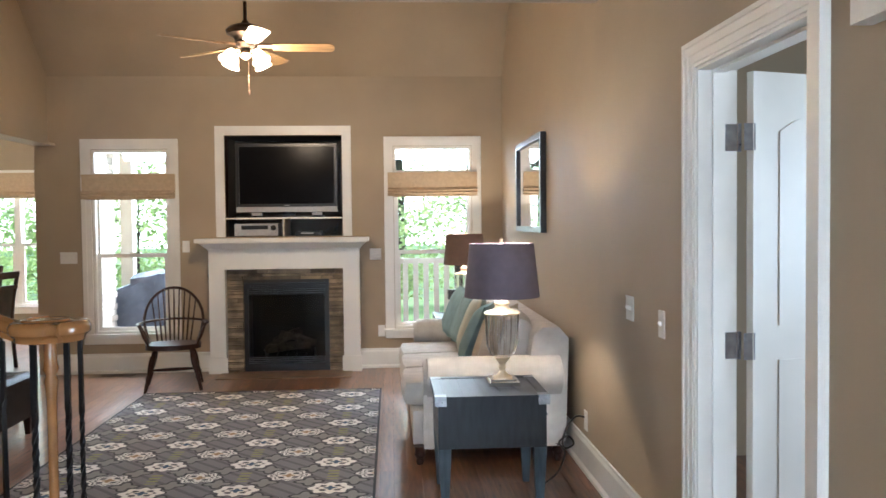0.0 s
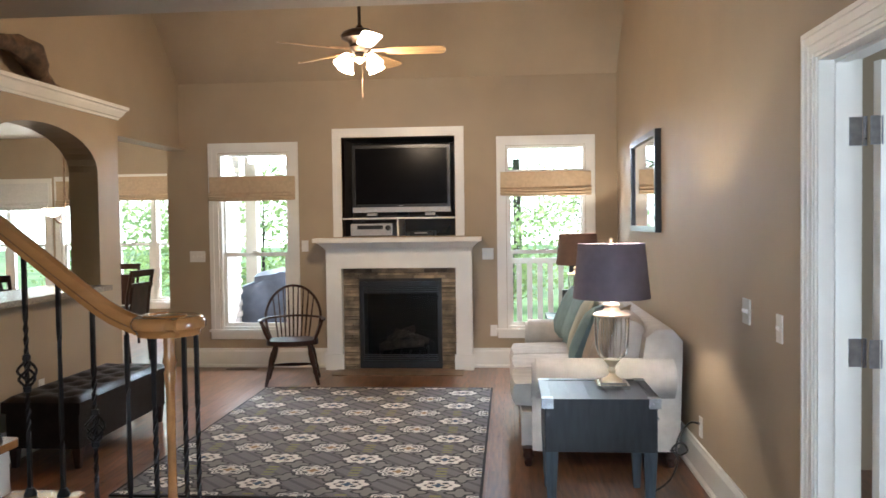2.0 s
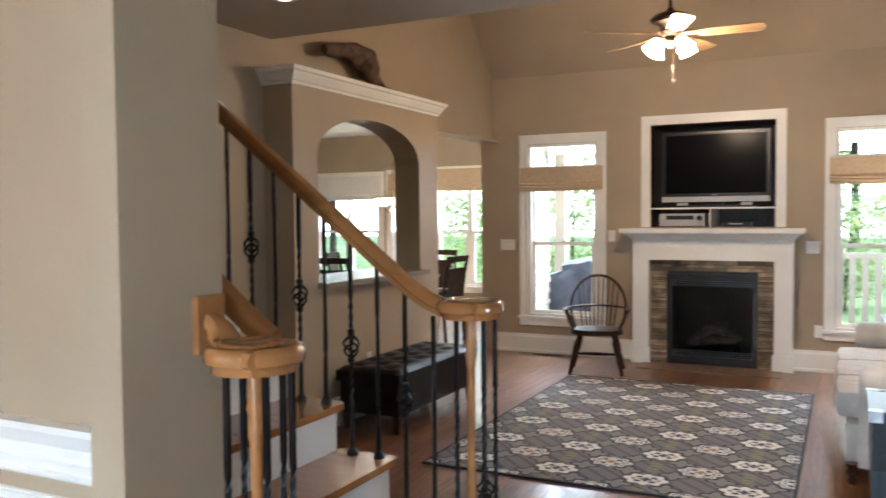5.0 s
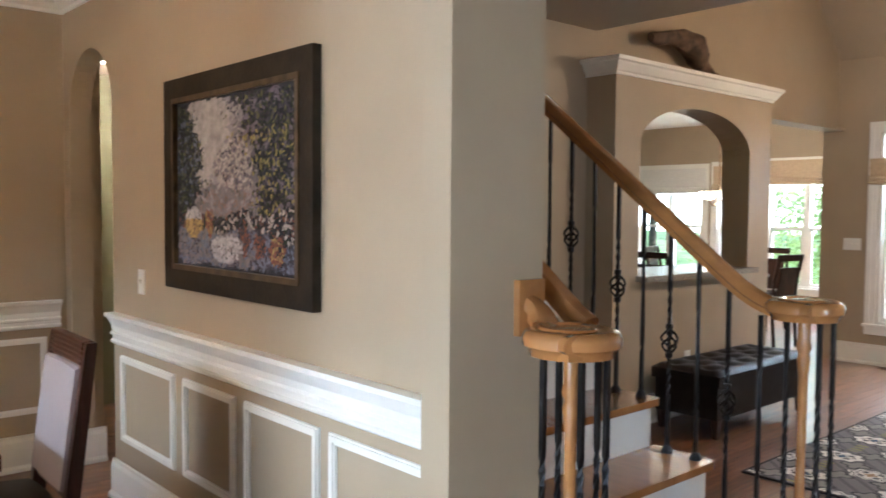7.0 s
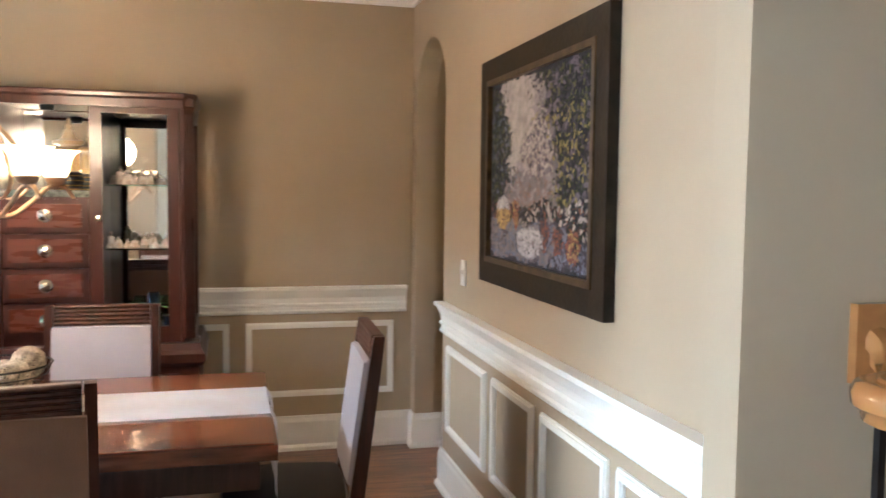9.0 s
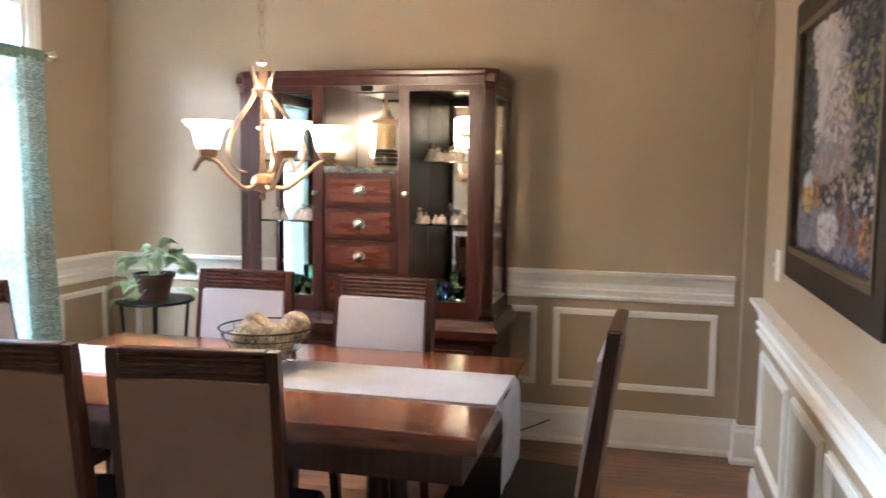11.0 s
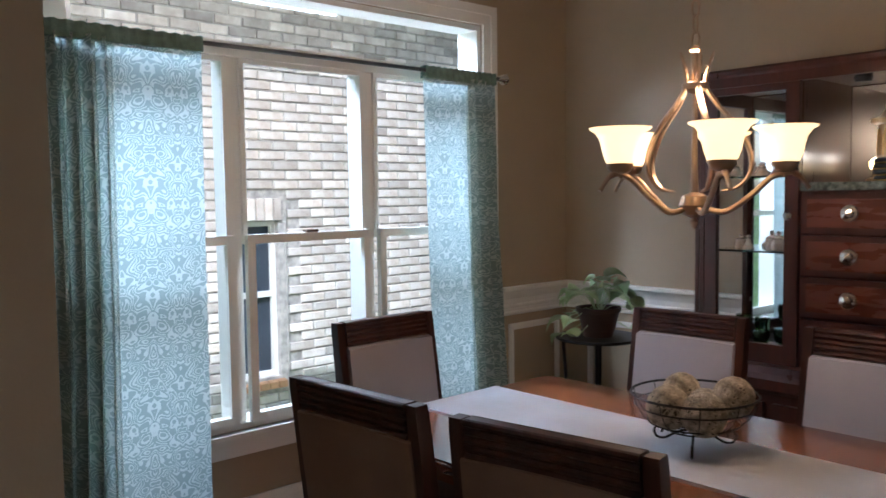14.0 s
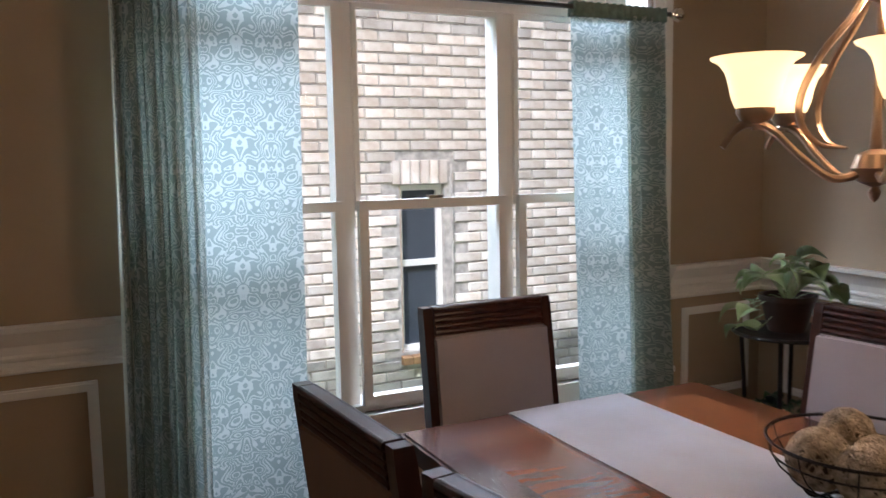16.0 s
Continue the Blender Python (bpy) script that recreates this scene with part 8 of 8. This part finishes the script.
# the nook's brick corner, seen from the living room window
pier = thing("brick_facing", "tan brick facing on the nook's outer wall", "brick wall")
part("mortar_bed", boxes((-3.268, -3.25, FY + 0.17, 9.88, -0.3, 2.9)), MORTAR, pier)
fm = bpy.data.meshes.new("brick")
bm = boxes((0, 0.014, 0, 0.193, 0, 0.0577))
bmesh.ops.recalc_face_normals(bm, faces=bm.faces)
bm.to_mesh(fm)
bm.free()
fm.materials.append(BRICK)
for r in range(46):
    for k in range(6):
        ob = new("brick", fm)
        ob.parent = pier
        ob.location = (-3.252, 9.69 - 0.2032 * k - (0.1 if r % 2 else 0), -0.3 + r * CH)
col = thing("porch_column", "white square porch column", "column")
part("shaft", boxes((-3.42, -3.27, 10.6, 10.75, -0.06, 2.7)), WHITE, col, bevel=0.006)
part("foot_block", boxes((-3.45, -3.24, 10.57, 10.78, -0.06, 0.14)), WHITE, col, bevel=0.006)
grill = thing("covered_grill", "gas grill under a blue-grey fabric cover", "grill", m=pose(-2.72, 10.3, -0.06))
bm = bmesh.new()
cushion(bm, 0, 0, 0.5, 1.2, 0.62, 1.0, 12, 0.25)
for v in bm.verts:
    v.co += noise.noise_vector(v.co * 5) * 0.03
    if v.co.z > 0.8:
        v.co.x *= 0.75
    v.co.z = max(v.co.z, 0.0)
part("cover", bm, mat("blue_grey_grill_cover", (0.085, 0.10, 0.14), 0.55, scale=5, vary=0.2, bump=0.4, bump_scale=20), grill, smooth=True)
fence = thing("porch_railing", "white slatted deck railing", "railing")
part("top_rail", boxes((-0.6, 3.0, 11.1, 11.18, 0.93, 1.0)), WHITE, fence)
part("bottom_rail", boxes((-0.6, 3.0, 11.1, 11.18, 0.06, 0.12)), WHITE, fence)
for k in range(26):
    part("slat", boxes((-0.55 + k * 0.14, -0.48 + k * 0.14, 11.12, 11.16, -0.06, 0.93)), WHITE, fence)
pl = thing("planter", "black planter box with small plants on the deck rail", "planter")
part("box", boxes((0.75, 1.05, 10.92, 11.09, 0.45, 0.58)), BLACK, pl, bevel=0.01)
part("bracket", boxes((0.85, 0.95, 11.05, 11.12, 0.5, 0.95)), BLACK, pl)

FOL = mat("spring_leaves", (0.20, 0.30, 0.10), 0.6, scale=3, vary=0.35, bump=0.2, bump_scale=20)
_n, _l = FOL.node_tree.nodes, FOL.node_tree.links
_tr = _n.new("ShaderNodeBsdfTranslucent")
_tr.inputs["Color"].default_value = (0.66, 0.80, 0.36, 1)
_ms = _n.new("ShaderNodeMixShader")
_l.new(_n["Principled BSDF"].outputs[0], _ms.inputs[1])
_l.new(_tr.outputs[0], _ms.inputs[2])
_l.new(_ms.outputs[0], _n["Material Output"].inputs["Surface"])
BARK = mat("grey_brown_bark", (0.10, 0.075, 0.055), 0.9, scale=10, vary=0.35, bump=0.8, bump_scale=30)


def tree(x, y, z, h, crown, leaves, seed, label, name="tree", low=0.35):
    t = thing(name, label, name, "trees and shrubs beyond the deck", pose(x, y, z))
    random.seed(seed)
    bm = bmesh.new()
    top = Vector((random.uniform(-0.3, 0.3), random.uniform(-0.3, 0.3), h))
    tube(bm, curve([(0, 0, -0.05), (top.x * 0.3, top.y * 0.3, h * 0.4), top], 5), [0.03 * h * 0.5 * (1 - 0.075 * i) for i in range(11)], 8)
    tips = []
    for k in range(12):
        u = random.uniform(low, 0.95)
        a = random.uniform(0, 6.28)
        b = top * u
        e = b + Vector((math.cos(a), math.sin(a), random.uniform(0.1, 0.6))) * crown * random.uniform(0.5, 1)
        tube(bm, curve([b, (b + e) / 2 + Vector((0, 0, 0.1)), e], 3), [0.007 * h, 0.005 * h, 0.004 * h, 0.003 * h, 0.003 * h, 0.002 * h, 0.002 * h], 5)
        tips += [e, (b + e) / 2]
    part("trunk", bm, BARK, t, smooth=True)
    verts, faces = [], []
    for k in range(leaves):
        c = random.choice(tips) + Vector((random.gauss(0, 1), random.gauss(0, 1), random.gauss(0, 0.8))) * crown * 0.27
        c.z = max(c.z, 0.03)
        s = random.uniform(0.03, 0.055) * (1 + crown * 0.3)
        q = Euler((random.uniform(-1.2, 1.2), random.uniform(-1.2, 1.2), random.uniform(0, 6.28))).to_matrix()
        i = len(verts)
        for p in ((0, -s, 0), (s * 0.55, 0, 0.15 * s), (0, s, 0), (-s * 0.55, 0, 0.15 * s)):
            verts.append(c + q @ Vector(p))
        faces.append((i, i + 1, i + 2, i + 3))
    me = bpy.data.meshes.new("crown")
    me.from_pydata([tuple(v) for v in verts], [], faces)
    me.materials.append(FOL)
    ob = new("crown", me)
    ob.parent = t
    return t


# Added glowing board that stands in for the overexposed distance behind the trees.
BACKGLOW = glow("added_backdrop_glow", (0.93, 1.0, 0.90), 3.0, (0.6, 0.7, 0.55))
tagged(part("backdrop", boxes((-75, 45, 62, 62.5, -0.3, 26))  , BACKGLOW), kind="structure")
k = 0
random.seed(2)
spots = [(-4.7, 15.5, 2.8, 1.2), (-3.6, 17.5, 2.8, 1.3), (0.1, 16.5, 1.9, 1.0), (1.9, 17.5, 2.3, 1.1), (-6.5, 16, 2.0, 1.1), (-8.5, 17, 2.4, 1.2)]
for x, y, h, c in spots:
    tree(x, y, -0.3, h, c, 2300, 40 + k, "bushy green shrub on the lawn", "shrub", 0.1)
    k += 1
for x, y, h, c in [(-6.0, 24, 11, 3.2), (-1.8, 26, 12, 3.4), (2.2, 23, 10, 3.0), (4.6, 28, 12, 3.4), (-10, 25, 11, 3.2), (-14, 28, 12, 3.4), (0.4, 32, 13, 3.6), (-4, 34, 13, 3.6), (-18, 27, 11, 3.2)]:
    tree(x, y, -0.3, h, c, 1500, 60 + k, "tall slender tree with spring leaves", "tree", 0.25)
    k += 1

# ---- floor boards, last ----
random.seed(31)
board = {}
fl = tagged(new("floor"), "red-brown hardwood strip floor", kind="structure")
rest = bmesh.new()
count = 0
BW = 0.0825
x = -8.5
while x < 4.2:
    y = -2.22
    while y < 11.4:
        ln = random.choice((0.7, 0.95, 1.2, 1.5)) if y > -2.2 else random.uniform(0.3, 1.5)
        y1 = min(y + ln, 11.45)
        near_ = (-3.2 < x < 1.12 and 3.6 < y < 8.3) and count < 300
        if near_ and y1 - y == ln:
            if ln not in board:
                b2 = bmesh.new()
                box(b2, 0.0006, BW - 0.0006, 0.0006, ln - 0.0006, -0.012, 0)
                bmesh.ops.recalc_face_normals(b2, faces=b2.faces)
                m_ = bpy.data.meshes.new("floor_board")
                b2.to_mesh(m_)
                b2.free()
                m_.materials.append(PLANK)
                board[ln] = m_
            ob = new("floor_board", board[ln])
            ob.parent = fl
            ob.location = (x, y, 0)
            count += 1
        else:
            box(rest, x + 0.0006, x + BW - 0.0006, y + 0.0006, y1 - 0.0006, -0.012, 0)
        y = y1
    x += BW
PLANKI = mat("red_brown_floor_plank_field", (0.19, 0.085, 0.04), 0.3, scale=5, vary=0.28, bump=0.06, bump_scale=40, stretch=(9, 0.9, 9), coat=0.35)
_n, _l = PLANKI.node_tree.nodes, PLANKI.node_tree.links
_geo = _n.new("ShaderNodeNewGeometry")
_hsv = _n.new("ShaderNodeHueSaturation")
_mr = _n.new("ShaderNodeMapRange")
_mr.inputs["To Min"].default_value, _mr.inputs["To Max"].default_value = 0.72, 1.28
_l.new(_geo.outputs["Random Per Island"], _mr.inputs["Value"])
_l.new(_mr.outputs[0], _hsv.inputs["Value"])
_src = _n["Principled BSDF"].inputs["Base Color"].links[0].from_socket
_l.new(_src, _hsv.inputs["Color"])
_l.new(_hsv.outputs["Color"], _n["Principled BSDF"].inputs["Base Color"])
tagged(part("floor_boards", rest, PLANKI, fl), kind="stuff")
